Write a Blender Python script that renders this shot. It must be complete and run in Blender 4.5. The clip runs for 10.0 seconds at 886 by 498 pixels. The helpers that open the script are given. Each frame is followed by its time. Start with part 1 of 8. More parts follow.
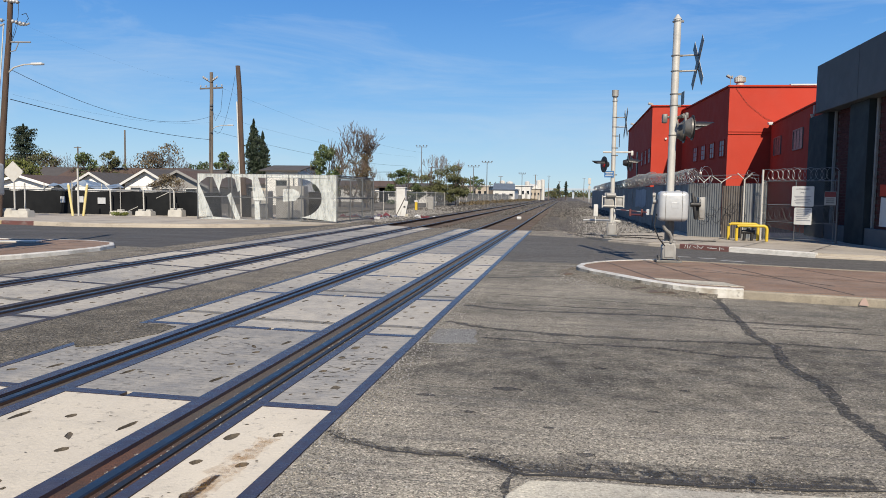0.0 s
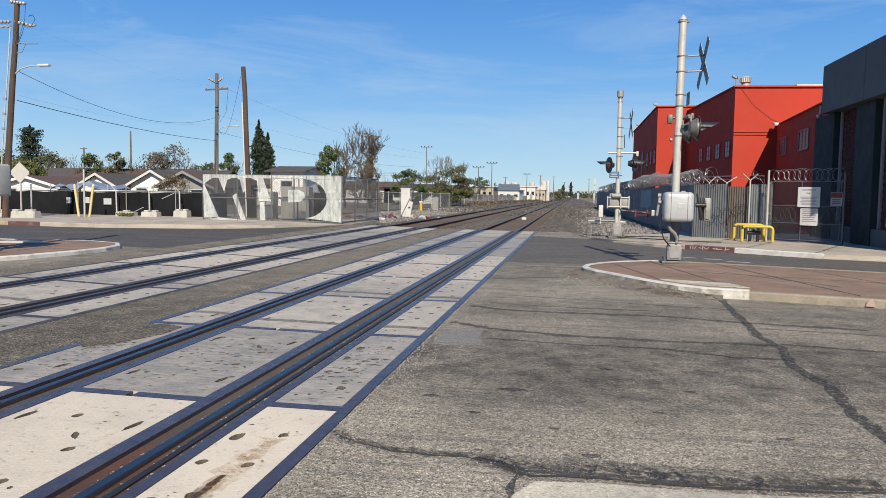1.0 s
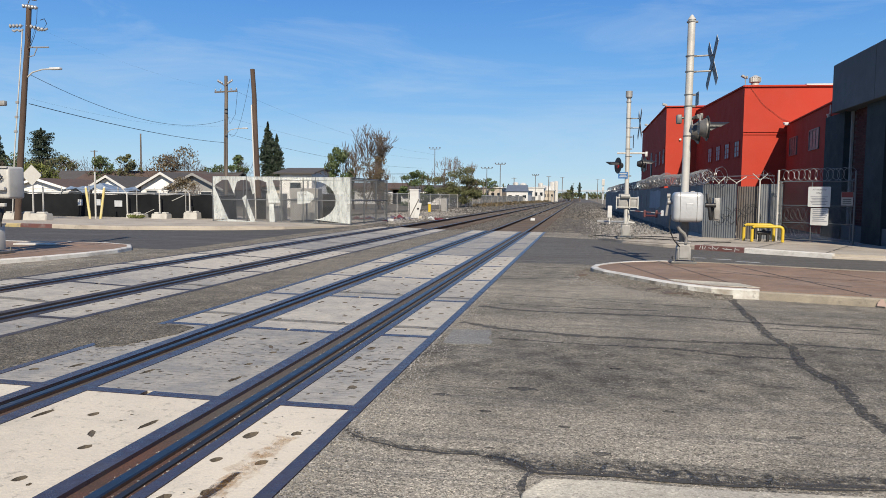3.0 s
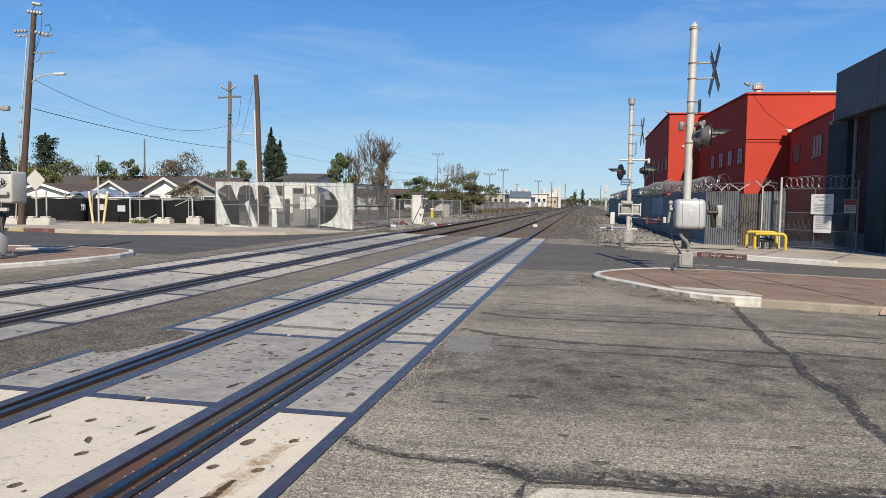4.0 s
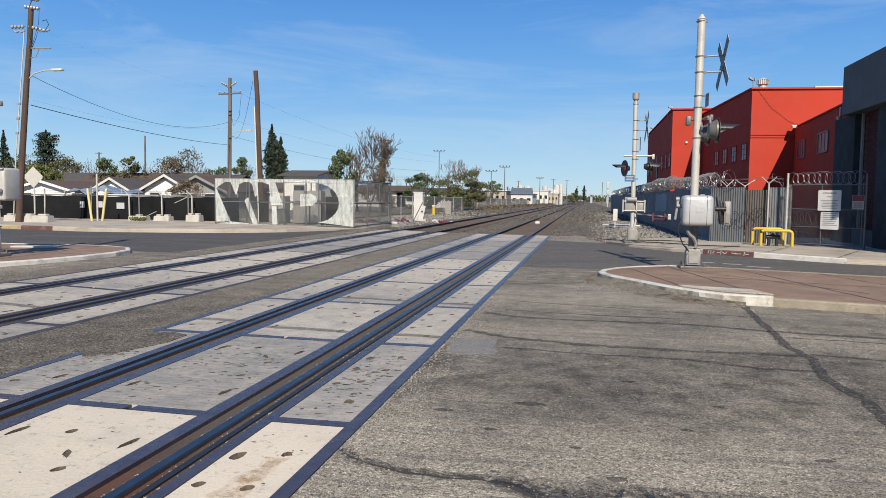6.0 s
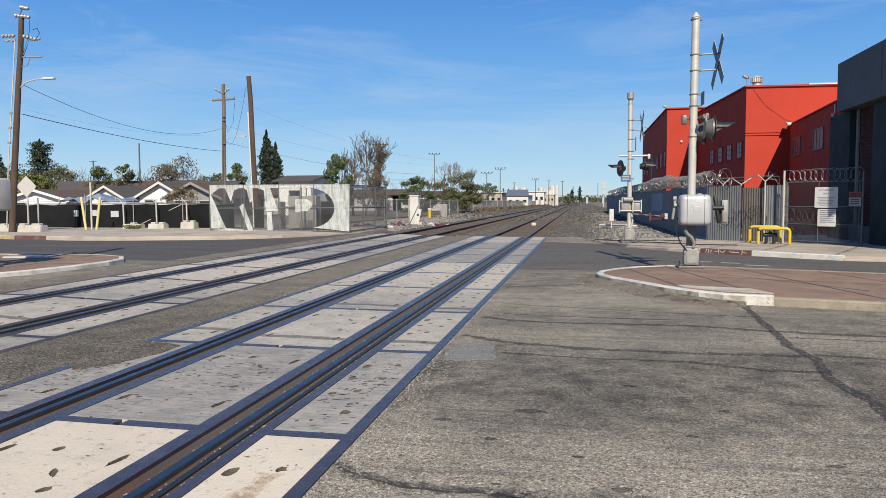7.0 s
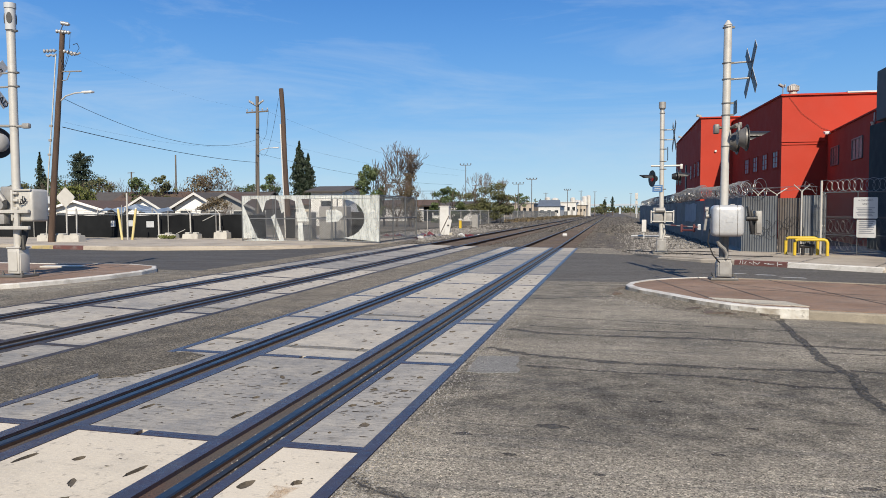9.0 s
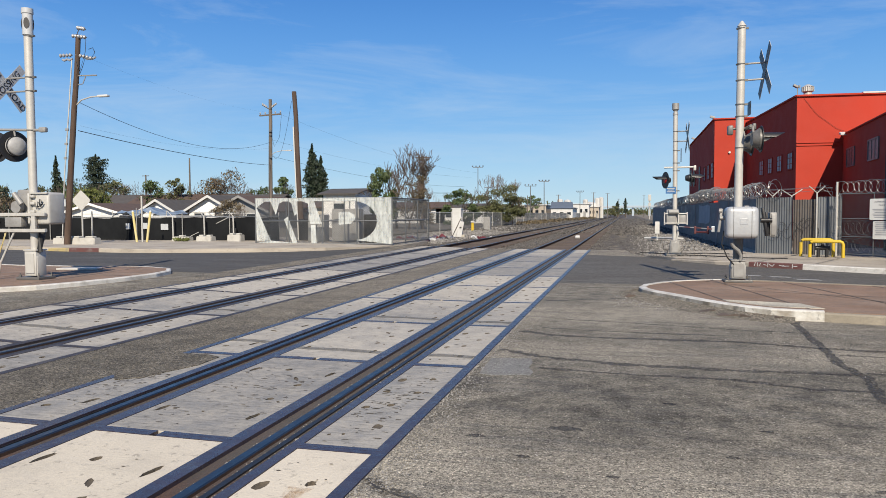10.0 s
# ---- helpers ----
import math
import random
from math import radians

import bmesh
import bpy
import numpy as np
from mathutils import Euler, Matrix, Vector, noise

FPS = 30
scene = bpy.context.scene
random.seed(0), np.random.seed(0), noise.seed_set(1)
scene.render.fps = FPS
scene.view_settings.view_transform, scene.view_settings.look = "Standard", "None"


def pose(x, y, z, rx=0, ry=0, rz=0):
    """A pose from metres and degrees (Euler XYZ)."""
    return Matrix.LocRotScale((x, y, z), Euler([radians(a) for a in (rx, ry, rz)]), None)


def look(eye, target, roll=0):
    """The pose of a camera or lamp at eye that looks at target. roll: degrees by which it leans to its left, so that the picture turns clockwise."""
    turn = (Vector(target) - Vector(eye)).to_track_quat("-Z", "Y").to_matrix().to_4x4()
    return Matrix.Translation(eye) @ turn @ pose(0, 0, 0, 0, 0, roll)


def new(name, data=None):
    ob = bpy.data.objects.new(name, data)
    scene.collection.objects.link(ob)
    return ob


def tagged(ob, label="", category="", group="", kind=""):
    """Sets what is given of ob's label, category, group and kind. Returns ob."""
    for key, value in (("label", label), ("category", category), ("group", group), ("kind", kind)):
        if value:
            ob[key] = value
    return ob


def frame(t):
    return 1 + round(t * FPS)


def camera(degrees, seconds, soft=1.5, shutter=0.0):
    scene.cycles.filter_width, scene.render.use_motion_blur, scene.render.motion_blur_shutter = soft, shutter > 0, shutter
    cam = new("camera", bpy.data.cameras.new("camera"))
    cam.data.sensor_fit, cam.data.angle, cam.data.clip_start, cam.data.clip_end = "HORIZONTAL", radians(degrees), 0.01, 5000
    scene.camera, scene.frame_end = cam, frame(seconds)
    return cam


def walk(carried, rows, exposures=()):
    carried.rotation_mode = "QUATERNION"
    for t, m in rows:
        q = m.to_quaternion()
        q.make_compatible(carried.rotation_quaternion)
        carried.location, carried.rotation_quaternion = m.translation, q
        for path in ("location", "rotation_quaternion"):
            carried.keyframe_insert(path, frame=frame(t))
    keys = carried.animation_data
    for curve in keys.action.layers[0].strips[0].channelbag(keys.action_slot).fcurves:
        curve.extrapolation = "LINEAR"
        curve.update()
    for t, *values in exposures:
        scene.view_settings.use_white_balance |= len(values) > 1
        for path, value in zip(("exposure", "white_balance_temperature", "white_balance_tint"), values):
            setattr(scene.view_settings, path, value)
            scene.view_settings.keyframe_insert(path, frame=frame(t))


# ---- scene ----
from mathutils.geometry import tessellate_polygon

cam = camera(62.8, 10.0, soft=0.6)
PATH = [
    (0, (2.281, -1.04, 1.463), (1.946, 0.926, 1.313), 0.8),
    (0.5, (2.279, -1.043, 1.46), (1.939, 0.922, 1.308), 0.9),
    (1, (2.278, -1.041, 1.461), (1.93, 0.923, 1.313), 0.8),
    (1.5, (2.279, -1.043, 1.461), (1.925, 0.92, 1.316), 0.8),
    (2, (2.279, -1.053, 1.464), (1.92, 0.909, 1.317), 0.8),
    (2.5, (2.265, -1.089, 1.456), (1.899, 0.871, 1.305), 0.6),
    (4, (2.293, -1.064, 1.463), (1.914, 0.895, 1.334), 0.8),
    (4.5, (2.245, -1.074, 1.466), (1.872, 0.886, 1.327), 1.1),
    (5, (2.199, -1.055, 1.456), (1.827, 0.904, 1.305), 1.4),
    (5.5, (2.23, -0.884, 1.455), (1.85, 1.074, 1.311), 1.2),
    (7, (2.206, -0.652, 1.467), (1.832, 1.309, 1.337), -0.2),
    (7.5, (2.299, -0.539, 1.46), (1.915, 1.42, 1.337), -0.1),
    (8, (2.303, -0.537, 1.464), (1.895, 1.418, 1.351), 0.0),
    (8.5, (2.278, -0.554, 1.467), (1.842, 1.395, 1.363), -0.1),
    (9, (2.271, -0.582, 1.471), (1.812, 1.362, 1.37), -0.2),
    (9.5, (2.265, -0.589, 1.467), (1.786, 1.35, 1.37), -0.3),
    (10, (2.269, -0.596, 1.472), (1.777, 1.341, 1.377), -0.3),
]
walk(cam, [(t, look(eye, target, roll)) for t, eye, target, roll in PATH])

# ---- world, sun, exposure ----
SUN_AZ, SUN_EL = radians(14.5), radians(37)
to_sun = Vector((math.sin(SUN_AZ) * math.cos(SUN_EL), -math.cos(SUN_AZ) * math.cos(SUN_EL), math.sin(SUN_EL)))
world = bpy.data.worlds.new("sky")
scene.world = world
world.use_nodes = True
wn, wl = world.node_tree.nodes, world.node_tree.links
sky = wn.new("ShaderNodeTexSky")
sky.sky_type, sky.sun_disc = "NISHITA", False
sky.sun_elevation, sky.sun_rotation = SUN_EL, math.pi - SUN_AZ
sky.air_density, sky.dust_density, sky.ozone_density = 1.0, 0.1, 3.0
coord = wn.new("ShaderNodeTexCoord")
stretch = wn.new("ShaderNodeMapping")
stretch.inputs["Scale"].default_value = (1.2, 2.0, 9.0)
stretch.inputs["Rotation"].default_value = (0.1, 0.18, 0.2)
cirrus = wn.new("ShaderNodeTexNoise")
cirrus.inputs["Scale"].default_value, cirrus.inputs["Detail"].default_value, cirrus.inputs["Roughness"].default_value = 1.6, 9, 0.62
cirrus.inputs["Distortion"].default_value = 0.6
veil = wn.new("ShaderNodeMapRange")
veil.inputs["From Min"].default_value, veil.inputs["From Max"].default_value, veil.inputs["To Max"].default_value = 0.46, 0.78, 0.5
white = wn.new("ShaderNodeMix")
white.data_type = "RGBA"
white.inputs["B"].default_value = (6.4, 7.6, 8.8, 1)
# The clear winter air: deep blue overhead, pale blue towards the horizon.
split = wn.new("ShaderNodeSeparateXYZ")
ramp = wn.new("ShaderNodeValToRGB")
ramp.color_ramp.interpolation = "B_SPLINE"
stops = ramp.color_ramp.elements
stops[0].position, stops[0].color = 0.0, (0.52, 0.75, 0.9, 1)
stops[1].position, stops[1].color = 1.0, (0.02, 0.09, 0.34, 1)
for at_, col_ in ((0.03, (0.5, 0.75, 0.93, 1)), (0.12, (0.205, 0.52, 0.94, 1)), (0.28, (0.055, 0.28, 0.82, 1))):
    e_ = stops.new(at_)
    e_.color = col_
blue = wn.new("ShaderNodeMix")
blue.data_type = "RGBA"
blue.inputs["Factor"].default_value = 0.85
wl.new(coord.outputs["Generated"], split.inputs["Vector"])
wl.new(split.outputs["Z"], ramp.inputs["Fac"])
wl.new(sky.outputs["Color"], blue.inputs["A"])
lift = wn.new("ShaderNodeVectorMath")
lift.operation = "SCALE"
lift.inputs["Scale"].default_value = 10.0
wl.new(ramp.outputs["Color"], lift.inputs[0])
wl.new(lift.outputs["Vector"], blue.inputs["B"])
wl.new(coord.outputs["Generated"], stretch.inputs["Vector"])
wl.new(stretch.outputs["Vector"], cirrus.inputs["Vector"])
wl.new(cirrus.outputs["Fac"], veil.inputs["Value"])
wl.new(veil.outputs["Result"], white.inputs["Factor"])
wl.new(blue.outputs["Result"], white.inputs["A"])
wl.new(white.outputs["Result"], wn["Background"].inputs["Color"])
wn["Background"].inputs["Strength"].default_value = 0.068
sun_data = bpy.data.lights.new("sun", "SUN")
sun_data.energy, sun_data.angle, sun_data.color = 5.0, radians(0.55), (1.0, 0.89, 0.72)
sun = new("sun", sun_data)
sun.matrix_world = look(to_sun * 50, (0, 0, 0))
scene.view_settings.exposure = 0.46

# ---- helpers ----
rng = random.Random(7)


def G(x):
    """Height of the ground, which rises a little to the left over the second track."""
    return float(np.interp(-x, [0, 3.3, 4.1, 5.6, 7, 60], [0, 0.036, 0.05, 0.11, 0.125, 0.14]))


def mat(name, col, rough=0.7, metal=0.0, col2=None, scale=6.0, amount=0.5, bump=0.0, bscale=None, grain=0.0, gscale=200.0, objvar=0.0, stain=None, sscale=0.8, samount=0.5, spec=0.5, islands=0.0, stretch=(1, 1, 1), speck=0.0, kscale=55.0, ybands=None, streak=0.0, bandcol=(0.2, 0.19, 0.18), ragged=0.0, sstretch=(2.5, 26, 1), pits=0.0, pscale=30.0, bandlow=0.25, bandstreak=False):
    """Colour with broad mottling (col2), fine grain, stains and relief, all in world metres."""
    m = bpy.data.materials.new(name)
    m.use_nodes = True
    n, l = m.node_tree.nodes, m.node_tree.links
    col, col2, stain = (tuple(v * 0.68 for v in c) if c else c for c in (col, col2, stain))
    b = n["Principled BSDF"]
    b.inputs["Roughness"].default_value, b.inputs["Metallic"].default_value = rough, metal
    b.inputs["Specular IOR Level"].default_value = spec
    geo = n.new("ShaderNodeNewGeometry")
    mp = n.new("ShaderNodeMapping")
    mp.inputs["Scale"].default_value = stretch
    l.new(geo.outputs["Position"], mp.inputs["Vector"])
    pos = mp.outputs["Vector"]

    def noise_at(sc, detail=6, rgh=0.6):
        t = n.new("ShaderNodeTexNoise")
        t.inputs["Scale"].default_value, t.inputs["Detail"].default_value, t.inputs["Roughness"].default_value = sc, detail, rgh
        l.new(pos, t.inputs["Vector"])
        return t.outputs["Fac"]

    def ranged(fac, a, bb, lo, hi):
        r = n.new("ShaderNodeMapRange")
        for key, v in zip(("From Min", "From Max", "To Min", "To Max"), (a, bb, lo, hi)):
            r.inputs[key].default_value = v
        l.new(fac, r.inputs["Value"])
        return r.outputs["Result"]

    def mixed(fac, a, bb, mode="MIX"):
        x = n.new("ShaderNodeMix")
        x.data_type, x.blend_type = "RGBA", mode
        for key, v in (("Factor", fac), ("A", a), ("B", bb)):
            if isinstance(v, (tuple, float, int)):
                x.inputs[key].default_value = (*v, 1) if isinstance(v, tuple) else v
            else:
                l.new(v, x.inputs[key])
        return x.outputs["Result"]

    out = mixed(ranged(noise_at(scale), 0.35, 0.68, 0, amount), col, col2 or tuple(c * 0.7 for c in col))
    if stain:
        out = mixed(ranged(noise_at(sscale, 8, 0.68), 0.5, 0.72, 0, samount), out, stain)
    if ybands:
        sep = n.new("ShaderNodeSeparateXYZ")
        l.new(geo.outputs["Position"], sep.inputs["Vector"])
        lo_, hi_ = ybands[0][0], ybands[-1][0]
        cr = n.new("ShaderNodeValToRGB")
        cr.color_ramp.elements[0].color = (ybands[0][1],) * 3 + (1,)
        cr.color_ramp.elements[1].color = (ybands[-1][1],) * 3 + (1,)
        for yy, v in ybands[1:-1]:
            cr.color_ramp.elements.new((yy - lo_) / (hi_ - lo_)).color = (v, v, v, 1)
        along = sep.outputs["Y"]
        if ragged:
            wob = n.new("ShaderNodeMath")
            wob.operation = "ADD"
            l.new(along, wob.inputs[0])
            l.new(ranged(noise_at(0.55, 9, 0.7), 0.25, 0.75, -ragged, ragged), wob.inputs[1])
            along = wob.outputs["Value"]
        l.new(ranged(along, lo_, hi_, 0, 1), cr.inputs["Fac"])
        mm = n.new("ShaderNodeMath")
        mm.operation = "MULTIPLY"
        l.new(cr.outputs["Color"], mm.inputs[0])
        l.new(ranged(noise_at(2.6, 10, 0.8), 0.36, 0.62, bandlow, 1.0), mm.inputs[1])
        out = mixed(mm.outputs["Value"], out, bandcol)
    if streak:
        mp2 = n.new("ShaderNodeMapping")
        mp2.inputs["Scale"].default_value = sstretch
        l.new(geo.outputs["Position"], mp2.inputs["Vector"])
        t2 = n.new("ShaderNodeTexNoise")
        t2.inputs["Scale"].default_value, t2.inputs["Detail"].default_value, t2.inputs["Roughness"].default_value = 1.6, 7, 0.75
        l.new(mp2.outputs["Vector"], t2.inputs["Vector"])
        worn = ranged(t2.outputs["Fac"], 0.5, 0.6, 0, streak)
        if bandstreak:
            both = n.new("ShaderNodeMath")
            both.operation = "MULTIPLY"
            l.new(worn, both.inputs[0])
            l.new(cr.outputs["Color"], both.inputs[1])
            worn = both.outputs["Value"]
        out = mixed(worn, out, (0.11, 0.105, 0.098))
    if pits:
        out = mixed(ranged(noise_at(pscale, 4, 0.75), 0.58, 0.66, 0, pits), out, (0.07, 0.066, 0.06))
    if speck:
        vo = n.new("ShaderNodeTexVoronoi")
        vo.inputs["Scale"].default_value = kscale
        l.new(pos, vo.inputs["Vector"])
        sc_ = n.new("ShaderNodeSeparateXYZ")
        l.new(vo.outputs["Color"], sc_.inputs["Vector"])
        st = n.new("ShaderNodeValToRGB")
        st.color_ramp.elements[0].color = (0.12, 0.12, 0.12, 1)
        st.color_ramp.elements[1].color = (1, 1, 1, 1)
        for p_, v_ in ((0.18, 0.32), (0.5, 0.46), (0.8, 0.58), (0.93, 0.7)):
            st.color_ramp.elements.new(p_).color = (v_, v_, v_, 1)
        l.new(sc_.outputs["X"], st.inputs["Fac"])
        x = n.new("ShaderNodeVectorMath")
        x.operation = "SCALE"
        l.new(out, x.inputs[0])
        l.new(ranged(st.outputs["Color"], 0, 1, 1 - speck, 1 + speck * 1.3), x.inputs["Scale"])
        out = x.outputs["Vector"]
    if grain:
        g = ranged(noise_at(gscale, 8, 0.82), 0.34, 0.66, 1 - grain, 1 + grain)
        x = n.new("ShaderNodeVectorMath")
        x.operation = "SCALE"
        l.new(out, x.inputs[0])
        l.new(g, x.inputs["Scale"])
        out = x.outputs["Vector"]
    if objvar or islands:
        if objvar:
            r = n.new("ShaderNodeObjectInfo").outputs["Random"]
        else:
            r = geo.outputs["Random Per Island"]
        v = objvar or islands
        x = n.new("ShaderNodeVectorMath")
        x.operation = "SCALE"
        l.new(out, x.inputs[0])
        l.new(ranged(r, 0, 1, 1 - v, 1 + v), x.inputs["Scale"])
        out = x.outputs["Vector"]
    l.new(out, b.inputs["Base Color"])
    if bump:
        bp = n.new("ShaderNodeBump")
        bp.inputs["Strength"].default_value, bp.inputs["Distance"].default_value = min(bump, 1.0), 0.02
        l.new(noise_at(bscale or scale * 8, 5, 0.65), bp.inputs["Height"])
        l.new(bp.outputs["Normal"], b.inputs["Normal"])
    if rough < 0.95:
        l.new(ranged(noise_at(scale * 3), 0.3, 0.7, max(rough - 0.1, 0.03), min(rough + 0.12, 1)), b.inputs["Roughness"])
    return m


def part(name, bm, material, parent=None, label="", smooth=False):
    """One mesh object from a bmesh, under a thing, a part or a piece of the setting."""
    me = bpy.data.meshes.new(name)
    bmesh.ops.recalc_face_normals(bm, faces=bm.faces)
    if smooth:
        for f in bm.faces:
            f.smooth = True
        for e in bm.edges:
            if len(e.link_faces) == 2 and e.calc_face_angle(0) > 0.7:
                e.smooth = False
    bm.to_mesh(me)
    bm.free()
    me.materials.append(material)
    ob = new(name, me)
    if parent:
        ob.parent = parent
    if label:
        ob["label"] = label
    return ob


def thing(name, at, label, category, group="", rz=0.0):
    ob = new(name)
    ob.empty_display_size = 0.3
    ob.matrix_basis = pose(*at, 0, 0, rz)
    return tagged(ob, label, category, group)


def struct(ob, label=""):
    return tagged(ob, label, "", "", "structure")


def box(bm, c, s, rot=None, bevel=0.0):
    m = Matrix.Translation(c) @ (rot.to_4x4() if rot else Matrix.Identity(4)) @ Matrix.Diagonal((*s, 1))
    r = bmesh.ops.create_cube(bm, size=1, matrix=m)
    if bevel:
        edges = list({e for v in r["verts"] for e in v.link_edges})
        bmesh.ops.bevel(bm, geom=edges, offset=bevel, segments=2, affect="EDGES", profile=0.5)
    return bm


def rod(bm, a, b, r0, r1=None, seg=10, caps=True):
    """A round bar from a to b."""
    a, b = Vector(a), Vector(b)
    d = b - a
    q = d.to_track_quat("Z", "Y").to_matrix().to_4x4()
    bmesh.ops.create_cone(bm, cap_ends=caps, segments=seg, radius1=r0, radius2=r0 if r1 is None else r1, depth=d.length, matrix=Matrix.Translation((a + b) / 2) @ q)
    return bm


def tube(bm, pts, r, seg=6):
    """A bent tube along points."""
    pts = [Vector(p) for p in pts]
    rings = []
    for i, p in enumerate(pts):
        d = (pts[min(i + 1, len(pts) - 1)] - pts[max(i - 1, 0)]).normalized()
        side = d.cross(Vector((0, 0, 1)) if abs(d.z) < 0.95 else Vector((1, 0, 0))).normalized()
        up = side.cross(d)
        rr = r[i] if isinstance(r, (list, tuple)) else r
        rings.append([bm.verts.new(p + rr * (math.cos(a) * side + math.sin(a) * up)) for a in (2 * math.pi * k / seg for k in range(seg))])
    for a, b in zip(rings, rings[1:]):
        for k in range(seg):
            bm.faces.new((a[k], a[(k + 1) % seg], b[(k + 1) % seg], b[k]))
    for ring in (rings[0], rings[-1]):
        bm.faces.new(ring)
    return bm


def prism(bm, pts, z0, z1):
    """An upright solid over an outline in plan; heights may be functions of the point."""
    f0, f1 = (z if callable(z) else (lambda x, y, z=z: z) for z in (z0, z1))
    lo = [bm.verts.new((x, y, f0(x, y))) for x, y in pts]
    hi = [bm.verts.new((x, y, f1(x, y))) for x, y in pts]
    n = len(pts)
    bm.faces.new(lo)
    bm.faces.new(hi)
    for k in range(n):
        bm.faces.new((lo[k], lo[(k + 1) % n], hi[(k + 1) % n], hi[k]))
    return bm


def slab(bm, pts, m, t):
    """A flat outline given in a plane (matrix m, its x and y), t thick along the plane's z."""
    lo = [bm.verts.new(m @ Vector((x, y, 0))) for x, y in pts]
    hi = [bm.verts.new(m @ Vector((x, y, t))) for x, y in pts]
    n = len(pts)
    bm.faces.new(lo)
    bm.faces.new(hi)
    for k in range(n):
        bm.faces.new((lo[k], lo[(k + 1) % n], hi[(k + 1) % n], hi[k]))
    return bm


def BM():
    return bmesh.new()


def circle(r, n=20, c=(0, 0), a0=0.0, a1=2 * math.pi):
    return [(c[0] + r * math.cos(a0 + (a1 - a0) * k / n), c[1] + r * math.sin(a0 + (a1 - a0) * k / n)) for k in range(n)]


def band(pts, w, jag=0.0, r=None):
    """The outline of a strip of width w along points in plan."""
    left, right = [], []
    for i, p in enumerate(pts):
        a, b = Vector(pts[max(i - 1, 0)]), Vector(pts[min(i + 1, len(pts) - 1)])
        d = (b - a).normalized()
        nrm = Vector((-d.y, d.x))
        k = w / 2 * (1 + (r.uniform(-jag, jag) if r else 0))
        left.append(tuple(Vector(p) + nrm * k))
        right.append(tuple(Vector(p) - nrm * k))
    return left, right


def ribbon(bm, pts, w, z=lambda x, y: 0.0, jag=0.0, r=None, fine=0.25):
    """A thin strip on the ground along points, with an uneven width."""
    dense = []
    for a, b in zip(pts, pts[1:]):
        a, b = Vector(a), Vector(b)
        k = max(1, int((b - a).length / fine))
        dense += [tuple(a.lerp(b, i / k) + Vector((r.uniform(-1, 1), r.uniform(-1, 1))) * w * jag * 0.5 if r else a.lerp(b, i / k)) for i in range(k)]
    dense.append(tuple(pts[-1]))
    left, right = band(dense, w, jag, r)
    vs = [[bm.verts.new((x, y, z(x, y))) for x, y in side] for side in (left, right)]
    for i in range(len(dense) - 1):
        bm.faces.new((vs[0][i], vs[0][i + 1], vs[1][i + 1], vs[1][i]))
    return bm


# ---- materials ----
asphalt = mat("asphalt", (0.545, 0.487, 0.388), 0.92, col2=(0.325, 0.292, 0.235), scale=0.7, amount=0.9, bump=1.0, bscale=60, grain=0.55, gscale=30, speck=1.0, kscale=125, stain=(0.15, 0.137, 0.116), sscale=0.5, samount=0.6, streak=0.5, sstretch=(0.3, 5, 1), pits=0.85, pscale=19, ragged=0.9, ybands=((-6, 0.0), (2.9, 0.0), (3.6, 0.2), (4.4, 0.85), (5.2, 1.0), (6.1, 0.95), (6.7, 0.55), (7.4, 0.4), (8.3, 0.8), (9.2, 0.7), (10.2, 0.35), (12, 0.75), (15, 0.8), (24, 0.6), (34, 0.6)), bandcol=(0.052, 0.048, 0.041), spec=0.2)
crack_dark = mat("open crack", (0.06, 0.056, 0.052), 0.95, scale=20, bump=0.5, bscale=90, grain=0.4)
bounce_dark = mat("dark ground that cuts bounced light", (0.09, 0.085, 0.08), 0.9, scale=1.0, bump=0.4, grain=0.3, gscale=40)
asphalt_dark = mat("asphalt of the far lanes", (0.095, 0.089, 0.082), 0.85, col2=(0.08, 0.077, 0.076), scale=0.5, amount=0.8, bump=0.4, bscale=80, grain=0.5, gscale=40, stretch=(0.25, 1, 1), speck=0.5, kscale=60, stain=(0.16, 0.148, 0.132), sscale=0.5, samount=0.6, spec=0.25, streak=0.4, sstretch=(0.3, 3, 1))
asphalt_worn = mat("worn asphalt of the far lanes", (0.128, 0.118, 0.104), 0.85, col2=(0.105, 0.1, 0.095), scale=0.5, amount=0.8, bump=0.4, bscale=80, grain=0.5, gscale=40, stretch=(0.25, 1, 1), speck=0.5, kscale=60, stain=(0.22, 0.205, 0.18), sscale=0.5, samount=0.6, spec=0.25, streak=0.4, sstretch=(0.3, 3, 1))
asphalt_mid = mat("coarse asphalt between tracks", (0.33, 0.29, 0.228), 0.95, col2=(0.18, 0.162, 0.136), scale=2, amount=0.8, bump=1.0, bscale=50, grain=0.7, gscale=30, speck=0.95, kscale=80, stain=(0.11, 0.1, 0.088), sscale=1.2, pits=0.7, pscale=14, ragged=1.0, ybands=((-6, 0.5), (3, 0.6), (5, 0.75), (7.5, 0.7), (9, 0.35), (13, 0.2), (17, 0.3), (30, 0.4)), bandcol=(0.05, 0.045, 0.036), spec=0.2)
patch_mat = mat("asphalt patch", (0.27, 0.262, 0.243), 0.9, scale=5, bump=0.8, bscale=70, grain=0.5, gscale=40, speck=0.8, kscale=130, pits=0.4, pscale=18)
sealant = mat("crack sealant", (0.12, 0.113, 0.106), 0.8, scale=4, bump=0.6, bscale=60, grain=0.3)
